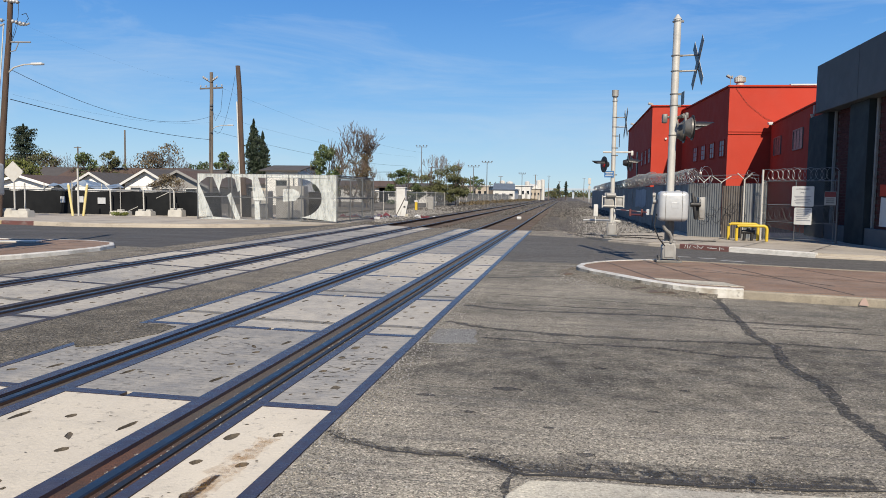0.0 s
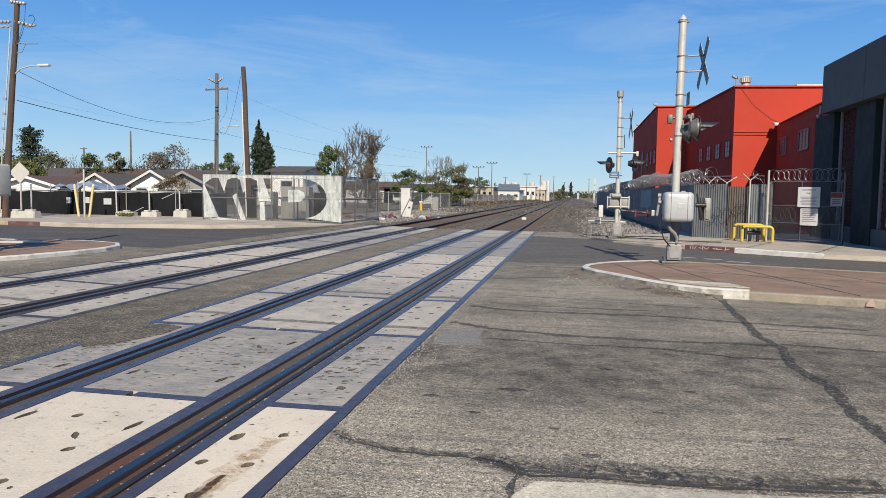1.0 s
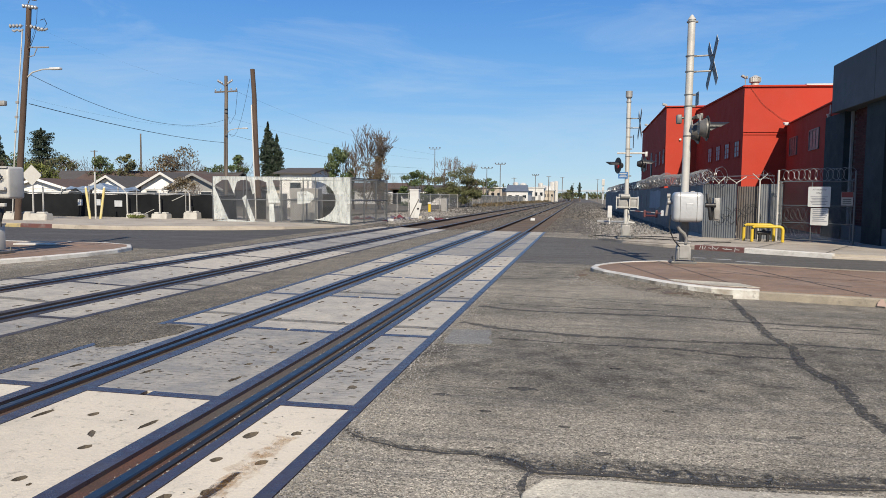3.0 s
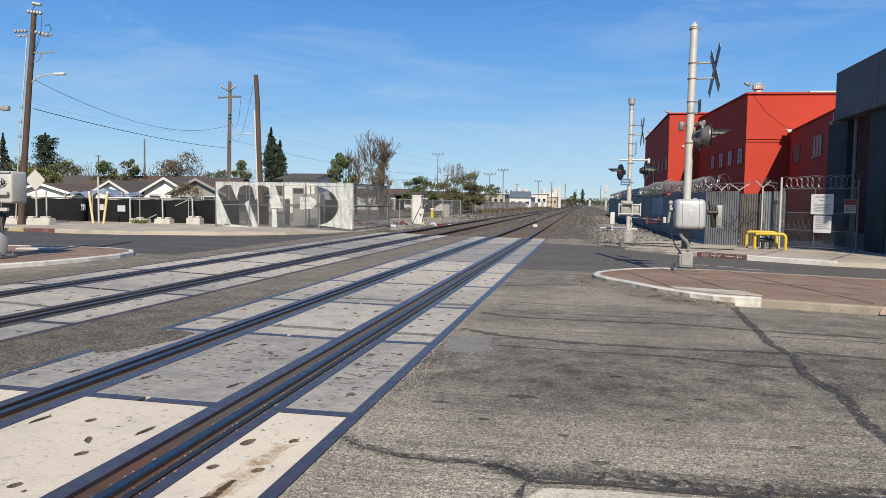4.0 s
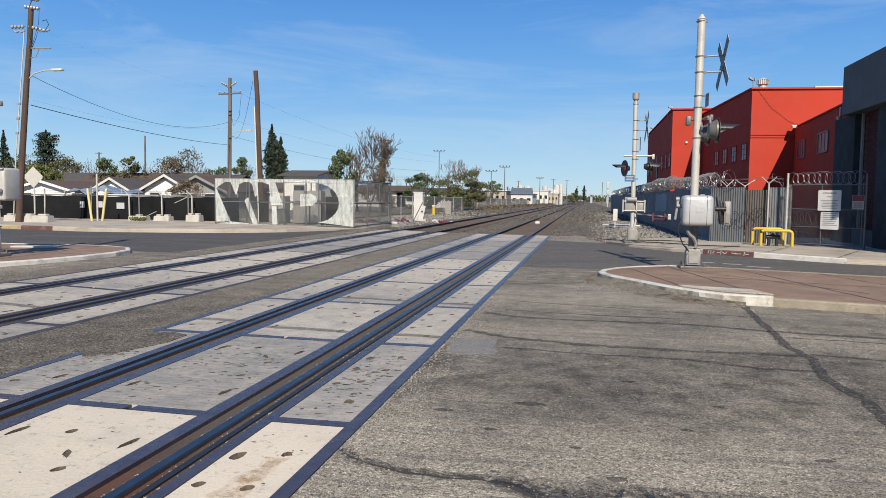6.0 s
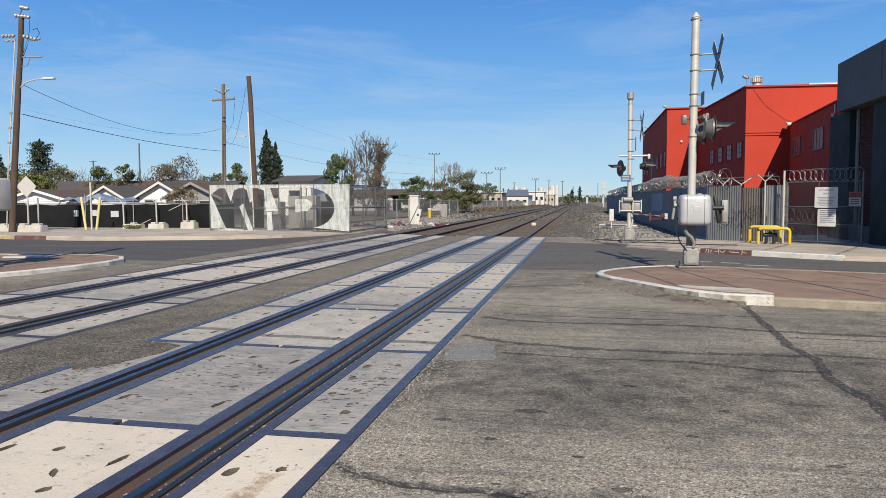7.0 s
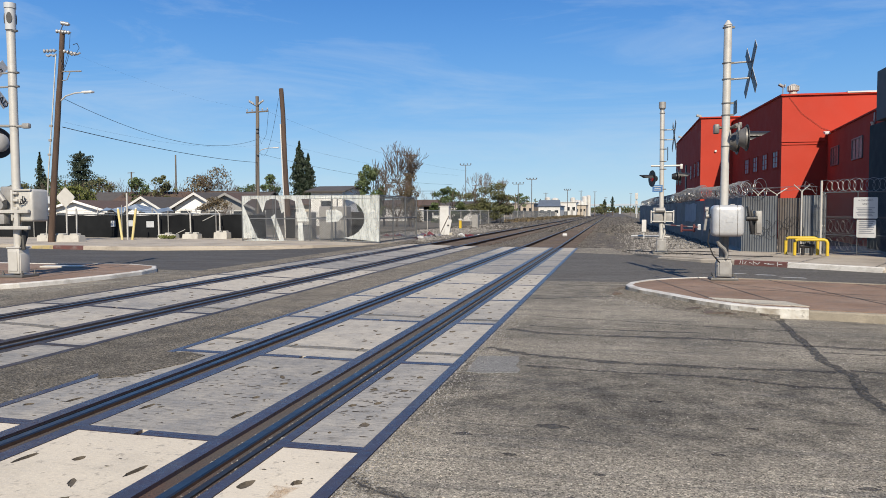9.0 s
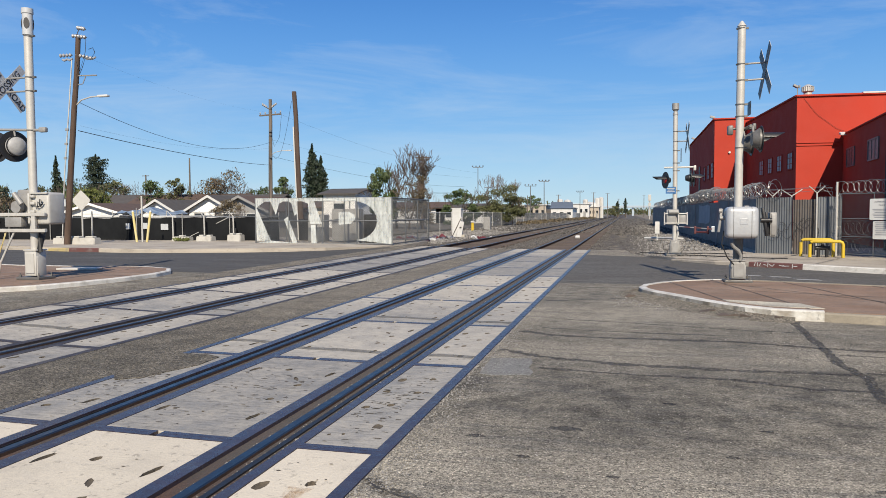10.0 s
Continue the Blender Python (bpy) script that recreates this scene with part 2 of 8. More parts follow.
concrete_panel = mat("precast concrete", (0.87, 0.775, 0.615), 0.8, col2=(0.8, 0.71, 0.57), scale=1.6, amount=0.8, bump=0.25, bscale=40, grain=0.1, gscale=60, objvar=0.07, streak=0.6, sstretch=(3.0, 24, 1), bandstreak=True, pits=0.4, pscale=13, stain=(0.42, 0.38, 0.31), sscale=1.3, samount=0.4, ybands=((-4, 0.04), (3.58, 0.06), (3.64, 0.92), (6.1, 0.97), (6.25, 0.75), (6.9, 0.65), (8.7, 0.75), (8.85, 0.95), (9.9, 0.8), (11.3, 0.6), (13.9, 0.5), (16.4, 0.6), (16.6, 0.97), (24.5, 0.97), (26.5, 0.65), (30, 0.6)), bandcol=(0.185, 0.183, 0.18), bandlow=0.62, spec=0.35)
concrete = mat("concrete", (0.74, 0.68, 0.54), 0.85, spec=0.25, pits=0.5, pscale=18, speck=0.35, kscale=90, col2=(0.36, 0.335, 0.3), scale=1.2, amount=0.8, bump=0.35, bscale=50, grain=0.15, gscale=120, stain=(0.24, 0.22, 0.2), sscale=0.7, samount=0.6)
concrete_tan = mat("tan sidewalk concrete", (0.55, 0.49, 0.405), 0.85, spec=0.25, pits=0.4, pscale=14, col2=(0.42, 0.37, 0.31), scale=0.8, amount=0.8, bump=0.3, bscale=40, grain=0.12, gscale=120, stain=(0.2, 0.18, 0.16), sscale=0.8, samount=0.5)
island_top = mat("red-brown concrete", (0.36, 0.245, 0.18), 0.88, spec=0.2, pits=0.35, pscale=16, col2=(0.25, 0.168, 0.122), scale=0.9, amount=1.0, bump=0.35, bscale=50, grain=0.2, gscale=50, stain=(0.4, 0.33, 0.27), sscale=1.1, samount=0.45, streak=0.35, sstretch=(1.2, 3.0, 1))
white_kerb = mat("white kerb paint", (0.8, 0.78, 0.73), 0.7, col2=(0.62, 0.59, 0.53), scale=2.5, amount=0.8, bump=0.5, bscale=30, grain=0.15, gscale=60, stain=(0.35, 0.3, 0.25), sscale=2.5, samount=0.5, pits=0.2, pscale=9)
kerb_worn = mat("worn kerb face", (0.4, 0.35, 0.27), 0.9, col2=(0.66, 0.63, 0.56), scale=3, amount=0.9, bump=0.9, bscale=22, grain=0.3, gscale=40, stain=(0.06, 0.055, 0.05), sscale=5, samount=0.9, pits=0.6, pscale=14, stretch=(1.6, 1.6, 0.6))
kerb_peeled = mat("peeling white kerb face", (0.8, 0.78, 0.72), 0.8, col2=(0.5, 0.46, 0.38), scale=5, amount=0.9, bump=0.8, bscale=24, grain=0.2, gscale=40, stain=(0.3, 0.25, 0.19), sscale=5, samount=0.9, pits=0.5, pscale=12)
kerb_concrete = mat("weathered kerb concrete", (0.42, 0.37, 0.29), 0.9, spec=0.2, col2=(0.3, 0.265, 0.21), scale=2.5, amount=0.9, bump=0.5, bscale=30, grain=0.2, gscale=60, stain=(0.17, 0.15, 0.12), sscale=2.2, samount=0.6, pits=0.4, pscale=14)
red_kerb = mat("red kerb paint", (0.17, 0.068, 0.058), 0.7, col2=(0.12, 0.058, 0.05), scale=4, bump=0.2, stain=(0.3, 0.27, 0.25), sscale=3, samount=0.6)
rail_steel = mat("worn rail steel", (0.2, 0.185, 0.18), 0.36, 1.0, col2=(0.12, 0.105, 0.1), scale=3, bump=0.05)
rust = mat("rusty steel", (0.11, 0.062, 0.042), 0.8, 0.3, col2=(0.06, 0.037, 0.028), scale=8, amount=0.9, bump=0.3, bscale=60, grain=0.2)
edge_steel = mat("dark blue rubber edging", (0.06, 0.044, 0.058), 0.3, 0.0, col2=(0.038, 0.034, 0.048), scale=5, amount=0.7, bump=0.15, bscale=60, stain=(0.1, 0.09, 0.08), sscale=3, samount=0.5, spec=0.5)
edge_worn = mat("dusty brown-black edging", (0.075, 0.058, 0.055), 0.5, 0.0, col2=(0.04, 0.034, 0.036), scale=4, amount=0.8, bump=0.2, bscale=60, stain=(0.16, 0.145, 0.13), sscale=1.2, samount=0.7, spec=0.3)
pit = mat("dark brown pit colour", (0.13, 0.108, 0.082), 0.95, scale=20, bump=0.5, bscale=90, grain=0.3)
flange_dirt = mat("flangeway dirt", (0.15, 0.062, 0.04), 0.95, col2=(0.055, 0.04, 0.034), scale=2.2, amount=0.9, bump=0.8, bscale=60, grain=0.4, gscale=90, ybands=((-6, 0.0), (2.4, 0.05), (3.6, 0.95), (30, 1.0)), bandcol=(0.075, 0.067, 0.06), bandlow=0.85, ragged=0.5)
ballast_mat = mat("ballast", (0.14, 0.12, 0.1), 0.95, col2=(0.06, 0.054, 0.05), scale=1.2, amount=0.8, bump=1.0, bscale=22, grain=0.6, gscale=18, stain=(0.1, 0.075, 0.06), sscale=0.3, samount=0.5)
stone_mat = mat("grey stones", (0.3, 0.285, 0.265), 0.9, col2=(0.2, 0.19, 0.18), scale=5, bump=0.3, islands=0.45)
dirt = mat("dry dirt and gravel", (0.29, 0.25, 0.2), 0.95, spec=0.2, col2=(0.19, 0.165, 0.135), scale=0.5, amount=0.9, bump=0.9, bscale=16, grain=0.4, gscale=14, stain=(0.16, 0.17, 0.09), sscale=0.15, samount=0.6)
tie_mat = mat("weathered timber tie", (0.125, 0.095, 0.078), 0.9, col2=(0.075, 0.06, 0.052), scale=5, bump=0.6, bscale=40, grain=0.3, objvar=0.2)
galv = mat("silver painted steel", (0.68, 0.66, 0.61), 0.45, 0.15, col2=(0.56, 0.54, 0.5), scale=5, amount=0.6, bump=0.08, bscale=50, stain=(0.33, 0.3, 0.27), sscale=3, samount=0.35)
housing_white = mat("silver-white enamel housing", (0.6, 0.615, 0.63), 0.38, 0.25, col2=(0.5, 0.51, 0.52), scale=6, amount=0.5, bump=0.04, stain=(0.45, 0.43, 0.4), sscale=5, samount=0.3)
cast_grey = mat("grey painted casting", (0.4, 0.395, 0.38), 0.55, 0.2, col2=(0.3, 0.29, 0.28), scale=8, bump=0.15, bscale=60, stain=(0.2, 0.16, 0.13), sscale=5, samount=0.4)
black_paint = mat("matt black paint", (0.02, 0.02, 0.022), 0.5, scale=10, bump=0.05)
lens_red = mat("red lens", (0.6, 0.02, 0.025), 0.15, scale=20)
sign_white = mat("reflective white sheeting", (0.6, 0.62, 0.64), 0.5, scale=8, amount=0.3, stain=(0.4, 0.4, 0.4), sscale=4, samount=0.3)
sign_black = mat("black sign ink", (0.02, 0.02, 0.02), 0.6)
sign_back = mat("bare aluminium sign back", (0.1, 0.105, 0.115), 0.45, 0.6, scale=6, stain=(0.08, 0.08, 0.08), sscale=4)
sign_blue = mat("blue sign", (0.03, 0.16, 0.42), 0.5)
sign_red = mat("red sign with shade in it", (0.2, 0.025, 0.025), 0.6)
cable_mat = mat("black cable", (0.02, 0.02, 0.02), 0.6)
wood_dark = mat("dark weathered pole wood", (0.12, 0.075, 0.052), 0.9, col2=(0.062, 0.042, 0.033), scale=6, amount=0.9, bump=0.6, bscale=30, grain=0.3, gscale=60, stretch=(1, 1, 0.12))
wood_pole_grey = mat("grey pole wood", (0.2, 0.165, 0.135), 0.9, col2=(0.12, 0.1, 0.085), scale=6, amount=0.9, bump=0.6, bscale=30, grain=0.25, gscale=60, stretch=(1, 1, 0.12))
insulator = mat("glazed insulator", (0.42, 0.43, 0.45), 0.25)
red_paint = mat("red stucco", (0.56, 0.066, 0.04), 0.85, spec=0.2, col2=(0.49, 0.058, 0.036), scale=0.5, amount=0.7, bump=0.25, bscale=40, grain=0.05, gscale=60, stain=(0.42, 0.07, 0.045), sscale=0.3, samount=0.4)
grey_paint = mat("grey painted concrete", (0.135, 0.147, 0.155), 0.8, spec=0.25, col2=(0.12, 0.13, 0.138), scale=0.6, amount=0.7, bump=0.2, bscale=30, grain=0.06, stain=(0.2, 0.21, 0.23), sscale=0.5, samount=0.4)
brick_mat = mat("dark red brick", (0.1, 0.035, 0.033), 0.9, spec=0.2, col2=(0.12, 0.045, 0.042), scale=12, bump=0.3, bscale=60, objvar=0.2, islands=0.0)
brick_stuff = mat("dark red brick courses", (0.1, 0.035, 0.033), 0.9, spec=0.2, col2=(0.12, 0.045, 0.042), scale=12, bump=0.3, bscale=60, islands=0.2)
mortar = mat("mortar", (0.1, 0.075, 0.07), 0.95, scale=10)
corr_mat = mat("galvanised corrugated sheet", (0.34, 0.365, 0.39), 0.5, 0.45, col2=(0.25, 0.27, 0.3), scale=1.5, amount=0.8, bump=0.05, stain=(0.16, 0.14, 0.13), sscale=1.2, samount=0.6)
corr_dark = mat("weathered blue-grey sheet", (0.19, 0.215, 0.245), 0.6, 0.25, col2=(0.14, 0.155, 0.175), scale=0.7, amount=0.9, bump=0.08, stain=(0.1, 0.09, 0.085), sscale=0.9, samount=0.6)
corr_brown = mat("rust-browned sheet", (0.16, 0.15, 0.145), 0.65, 0.2, col2=(0.11, 0.1, 0.095), scale=1.2, amount=0.9, bump=0.08, stain=(0.13, 0.09, 0.065), sscale=1.5, samount=0.7)
wire = mat("galvanised wire", (0.45, 0.455, 0.46), 0.4, 0.7, scale=4)
wire_dark = mat("weathered wire also used for gate shade", (0.17, 0.18, 0.19), 0.55, 0.4, scale=4)
yellow = mat("yellow paint", (0.72, 0.5, 0.03), 0.5, col2=(0.62, 0.42, 0.03), scale=6, bump=0.08, stain=(0.4, 0.3, 0.1), sscale=4, samount=0.3)
yellow_pale = mat("sun-faded yellow paint", (0.8, 0.64, 0.24), 0.6, col2=(0.75, 0.68, 0.46), scale=3, bump=0.08)
white_paint = mat("white paint", (0.76, 0.76, 0.74), 0.6, col2=(0.66, 0.65, 0.62), scale=2, amount=0.7, bump=0.06, stain=(0.45, 0.42, 0.37), sscale=1.5, samount=0.4)
house_white = mat("bright white house paint", (1.05, 1.04, 1.0), 0.75, col2=(0.92, 0.9, 0.86), scale=1.0, amount=0.6, bump=0.1, stain=(0.7, 0.66, 0.6), sscale=0.8, samount=0.4)
cream_wall = mat("cream house wall", (0.66, 0.6, 0.5), 0.8, scale=1.0, bump=0.1)
roof_dark = mat("dark shingle roof", (0.1, 0.09, 0.085), 0.9, col2=(0.07, 0.062, 0.058), scale=2, amount=0.8, bump=0.4, bscale=20, grain=0.2, gscale=10)
roof_brown = mat("brown shingle roof", (0.13, 0.085, 0.065), 0.9, col2=(0.09, 0.06, 0.05), scale=2, amount=0.8, bump=0.4, bscale=20, grain=0.2, gscale=10)
glass_dark = mat("window glass", (0.03, 0.035, 0.04), 0.08, spec=0.8)
# The pale tone stands for sky reflected in the panes.
window_pale = mat("glass with pale sky reflection in it", (0.34, 0.355, 0.38), 0.45, spec=0.4, col2=(0.5, 0.51, 0.53), scale=5)
window_dim = mat("dim glass", (0.1, 0.105, 0.11), 0.4, spec=0.4, col2=(0.22, 0.2, 0.19), scale=3, amount=0.9)
tarp_blue = mat("blue tarp", (0.13, 0.21, 0.34), 0.6, col2=(0.4, 0.45, 0.5), scale=1.5, amount=0.8)
mesh_cloth = mat("black fence cloth", (0.011, 0.012, 0.014), 0.95, spec=0.1, col2=(0.026, 0.028, 0.03), scale=0.7, amount=0.8, bump=0.2, bscale=6)
bark = mat("grey-brown bark", (0.12, 0.09, 0.07), 0.9, scale=6, bump=0.4)
twig = mat("bare twigs", (0.2, 0.145, 0.11), 0.9, scale=4)
cinder = mat("white painted concrete block", (0.62, 0.6, 0.55), 0.8, col2=(0.5, 0.47, 0.42), scale=3, bump=0.3, bscale=30, stain=(0.28, 0.26, 0.23), sscale=2, samount=0.6)


def leaf_mat(name, a, b):
    m = mat(name, a, 0.6, col2=b, scale=1.2, amount=0.9, islands=0.35)
    return m


leaf_dark = leaf_mat("dark conifer needles", (0.035, 0.055, 0.026), (0.02, 0.036, 0.02))
leaf_olive = leaf_mat("olive leaves", (0.13, 0.135, 0.045), (0.08, 0.09, 0.035))
leaf_green = leaf_mat("green leaves", (0.1, 0.14, 0.042), (0.06, 0.09, 0.03))
leaf_yellow = leaf_mat("yellow-green leaves", (0.15, 0.17, 0.03), (0.09, 0.11, 0.025))
leaf_brown = leaf_mat("dry brown foliage", (0.16, 0.12, 0.06), (0.1, 0.075, 0.045))


def glassy(name, alpha, col, nscale=2.5, spread=0.18, lo=0.3, hi=0.7, stretch=(1, 1, 1)):
    """A partly open painted mesh: paint on wires with gaps between."""
    m = bpy.data.materials.new(name)
    m.use_nodes = True
    n, l = m.node_tree.nodes, m.node_tree.links
    b = n["Principled BSDF"]
    b.inputs["Base Color"].default_value = (*col, 1)
    b.inputs["Roughness"].default_value = 0.7
    geo = n.new("ShaderNodeNewGeometry")
    t = n.new("ShaderNodeTexNoise")
    t.inputs["Scale"].default_value, t.inputs["Detail"].default_value = nscale, 8
    t.inputs["Roughness"].default_value = 0.7
    mp = n.new("ShaderNodeMapping")
    mp.inputs["Scale"].default_value = stretch
    l.new(geo.outputs["Position"], mp.inputs["Vector"])
    l.new(mp.outputs["Vector"], t.inputs["Vector"])
    r = n.new("ShaderNodeMapRange")
    for key, v in zip(("From Min", "From Max", "To Min", "To Max"), (lo, hi, max(0.0, alpha - spread), min(1.0, alpha + spread))):
        r.inputs[key].default_value = v
    l.new(t.outputs["Fac"], r.inputs["Value"])
    l.new(r.outputs["Result"], b.inputs["Alpha"])
    return m


paint_mesh = glassy("white paint on wire mesh", 0.36, (0.62, 0.65, 0.635), 5, 0.26, stretch=(1.6, 1.6, 0.3))
road_paint = glassy("worn road paint", 0.5, (0.5, 0.5, 0.48))
tar_ragged = glassy("ragged tar", 0.44, (0.045, 0.042, 0.037), 22, 0.5, 0.36, 0.6)
tar_faint = glassy("faint ragged tar", 0.58, (0.045, 0.042, 0.037), 13, 0.4, 0.4, 0.64)
rust_wash = glassy("rust wash on concrete", 0.14, (0.42, 0.25, 0.1), 12, 0.18, 0.4, 0.68)
rust_core = glassy("dark rust stain", 0.25, (0.09, 0.055, 0.028), 26, 0.35, 0.42, 0.6)
tar_seam = glassy("worn tar seam", 0.55, (0.06, 0.054, 0.046), 17, 0.42, 0.38, 0.62)
dirt_wash = glassy("thin wash of dark dirt", 0.13, (0.06, 0.054, 0.045), 18, 0.22, 0.38, 0.62)
tyre_grey = glassy("grey tyre stain", 0.5, (0.13, 0.122, 0.105), 8, 0.25)
tar_wash = glassy("thin tar stain", 0.5, (0.05, 0.047, 0.044))

# ---- ground, road, sidewalks ----
def sheet(name, xs, ys, zf, material, label, dz=0.0):
    """A ground sheet on a grid in plan."""
    bm = BM()
    vs = [[bm.verts.new((x, y, zf(x, y) + dz)) for x in xs] for y in ys]
    for j in range(len(ys) - 1):
        for i in range(len(xs) - 1):
            bm.faces.new((vs[j][i], vs[j][i + 1], vs[j + 1][i + 1], vs[j + 1][i]))
    return struct(part(name, bm, material), label)


def gz(x, y):
    return G(x)


GX = [-4000, -300, -60, -30, -20, -14, -10, -8, -7, -6.37, -5.6, -4.1, -3.27, -2.27, -1, 0, 0.85, 4, 10, 30, 300, 4000]
sheet("ground", GX, [-600, -30, 0, 29, 60, 200, 5000], gz, dirt, "dry tan dirt and gravel ground running to the horizon", -0.26)

# Asphalt in strips beside the two tracks, each with real thickness.
FAR = 29.45
for name, x0, x1, y1, m, label in (
    ("road", 0.85, 2.2, 15.0, asphalt, "worn grey asphalt beside the track"),
    ("road_gap", -3.27, -2.27, FAR, asphalt_mid, "coarse dark asphalt strip between the tracks"),
    ("road_left", -7.2, -6.37, FAR - 0.2, asphalt_mid, "worn grey asphalt beside the second track"),
):
    bm = BM()
    prism(bm, [(x0, -14), (x1, -14), (x1, y1), (x0, y1)], -0.25, gz)
    struct(part(name, bm, m), label)
R_EDGE = [(2.2, 29.45), (2.45, 27.4), (2.9, 24.9), (3.6, 23.1), (4.7, 21.5), (5.5, 20.75), (6.66, 19.8), (8.45, 18.45), (10.0, 18.0), (14, 17.0), (60, 5.5)]
L_EDGE = [(-7.2, 29.2), (-7.7, 27.3), (-8.9, 25.0), (-10.0, 23.9), (-11.1, 23.3), (-13.7, 22.55), (-15.6, 22.3), (-19.4, 23.0), (-60, 34)]
bm = BM()
prism(bm, [(2.2, -14), (60, -14), (60, 2.0), (8.16, 13.4), (4.4, 14.6), (2.2, 15.0)], -0.25, 0.0)
struct(part("road_near", bm, asphalt), "cracked and worn light grey asphalt of the near lanes")
bm = BM()
prism(bm, [(0.85, 15.0), (2.2, 15.0), (4.4, 14.6), (8.16, 13.4), (60, 2.0), *reversed(R_EDGE[2:]), (0.85, 26.0)], -0.25, -0.001)
struct(part("road_far", bm, asphalt_worn), "smoother dark asphalt of the far lanes")
bm = BM()
prism(bm, [(0.85, 26.0), (2.9, 24.9), (2.45, 27.4), (2.2, 29.45), (0.85, 29.45)], -0.25, 0.0)
struct(part("road_apron", bm, asphalt), "worn pale asphalt where the road meets the ballast")
bm = BM()
prism(bm, [(-7.2, 14.6), (-7.2, 29.2), *L_EDGE[1:], (-60, 24), (-13, 14.8), (-9.6, 14.9)], -0.25, lambda x, y: G(x) - 0.001)
struct(part("road_far_left", bm, asphalt_dark), "smoother dark asphalt of the far lanes past the tracks")
bm = BM()
prism(bm, [(-7.2, -14), (-7.2, 14.6), (-9.6, 14.9), (-13, 14.8), (-60, 24), (-60, -14)], -0.25, gz)
struct(part("road_near_left", bm, asphalt), "worn grey asphalt of the near lanes past the tracks")

# Right sidewalk with its kerb: ramped flush by the track, red, white, then dropped for a drive.
def kerb_run(name, pts, z_of, w, h0, h1, material, label, parent=None, face=None):
    """A kerb along an edge, its face to the road side; the height runs from h0 to h1."""
    n = len(pts)
    bm = BM()
    rows = []
    for i, p in enumerate(pts):
        a, b = Vector(pts[max(i - 1, 0)]), Vector(pts[min(i + 1, n - 1)])
        d = (b - a).normalized()
        nrm = Vector((d.y, -d.x)) * -1
        q = Vector(p) + nrm * w
        h = h0 + (h1 - h0) * i / (n - 1)
        z = z_of(*p)
        bev = min(0.02, h * 0.4)
        o = Vector(p) + nrm * 0.012
        o2 = Vector(p) + nrm * (0.012 + bev)
        rows.append([bm.verts.new((p[0], p[1], z - 0.2)), bm.verts.new((o.x, o.y, z + h - bev)), bm.verts.new((o2.x, o2.y, z + h)), bm.verts.new((q.x, q.y, z + h)), bm.verts.new((q.x, q.y, z - 0.2))])
    for a, b in zip(rows, rows[1:]):
        for k in range(4):
            f = bm.faces.new((a[k], a[k + 1], b[k + 1], b[k]))
            f.material_index = 1 if face and k == 0 else 0
    for r in (rows[0], rows[-1]):
        bm.faces.new(r)
    ob = part(name, bm, material, parent)
    if face:
        ob.data.materials.append(face)
    return struct(ob, label)


def walk_pts(a, b, k):
    return [tuple(Vector(a).lerp(Vector(b), i / k)) for i in range(k + 1)]


def inset(pts, w):
    out = []
    for i, p in enumerate(pts):
        a, b = Vector(pts[max(i - 1, 0)]), Vector(pts[min(i + 1, len(pts) - 1)])
        d = (b - a).normalized()
        out.append(tuple(Vector(p) + Vector((-d.y, d.x)) * w))
    return out


kerb_run("kerb", R_EDGE[3:6], gz, 0.16, 0.05, 0.13, concrete_tan, "weathered tan concrete kerb beside the far lanes")
kerb_run("kerb_red", R_EDGE[5:7], gz, 0.16, 0.13, 0.14, red_kerb, "faded red painted kerb with scrawled white paint")
kerb_run("kerb_white", R_EDGE[6:8], gz, 0.16, 0.14, 0.13, white_kerb, "white painted kerb chipped to concrete at its end")
kerb_run("kerb_drop", R_EDGE[7:], gz, 0.16, 0.06, 0.03, concrete_tan, "low tan concrete kerb of a dropped driveway")
bm = BM()
inner = inset(R_EDGE, 0.16)
prism(bm, [(2.9, 25.2), *inner[3:], (60, 30), (6.7, 30), (5.6, 27.3), (3.0, 27.0)], -0.2, lambda x, y: float(np.interp(x, [2.9, 4.5], [0.05, 0.115])))
walk_r = struct(part("sidewalk", bm, concrete_tan), "tan concrete sidewalk with gravel washed over its edge")
# Unseen dark ground, added to cut light bounced onto the red walls.
bm = BM()
prism(bm, [(7.0, 30.0), (60, 30.0), (60, 120), (6.3, 120)], -0.2, 0.1)
struct(part("yard_paving", bm, bounce_dark), "unseen dark ground added behind the metal wall to cut bounced light")
# Joints and cracks of the right sidewalk.
bm = BM()
for a, b in (((5.7, 20.9), (7.7, 25.2)), ((6.9, 19.95), (8.5, 23.4)), ((8.4, 18.8), (10.1, 22.3)), ((4.4, 22.4), (6.3, 26.0)), ((3.4, 24.6), (8.2, 22.6)), ((8.2, 22.6), (14, 19.5)), ((10.2, 18.4), (11.6, 21.0))):
    ribbon(bm, [a, b], 0.03, lambda x, y: float(np.interp(x, [2.9, 4.5], [0.05, 0.115])) + 0.003, 0.6, rng, 0.15)
struct(part("sidewalk_joint", bm, sealant), "dark joints and cracks between sidewalk slabs")
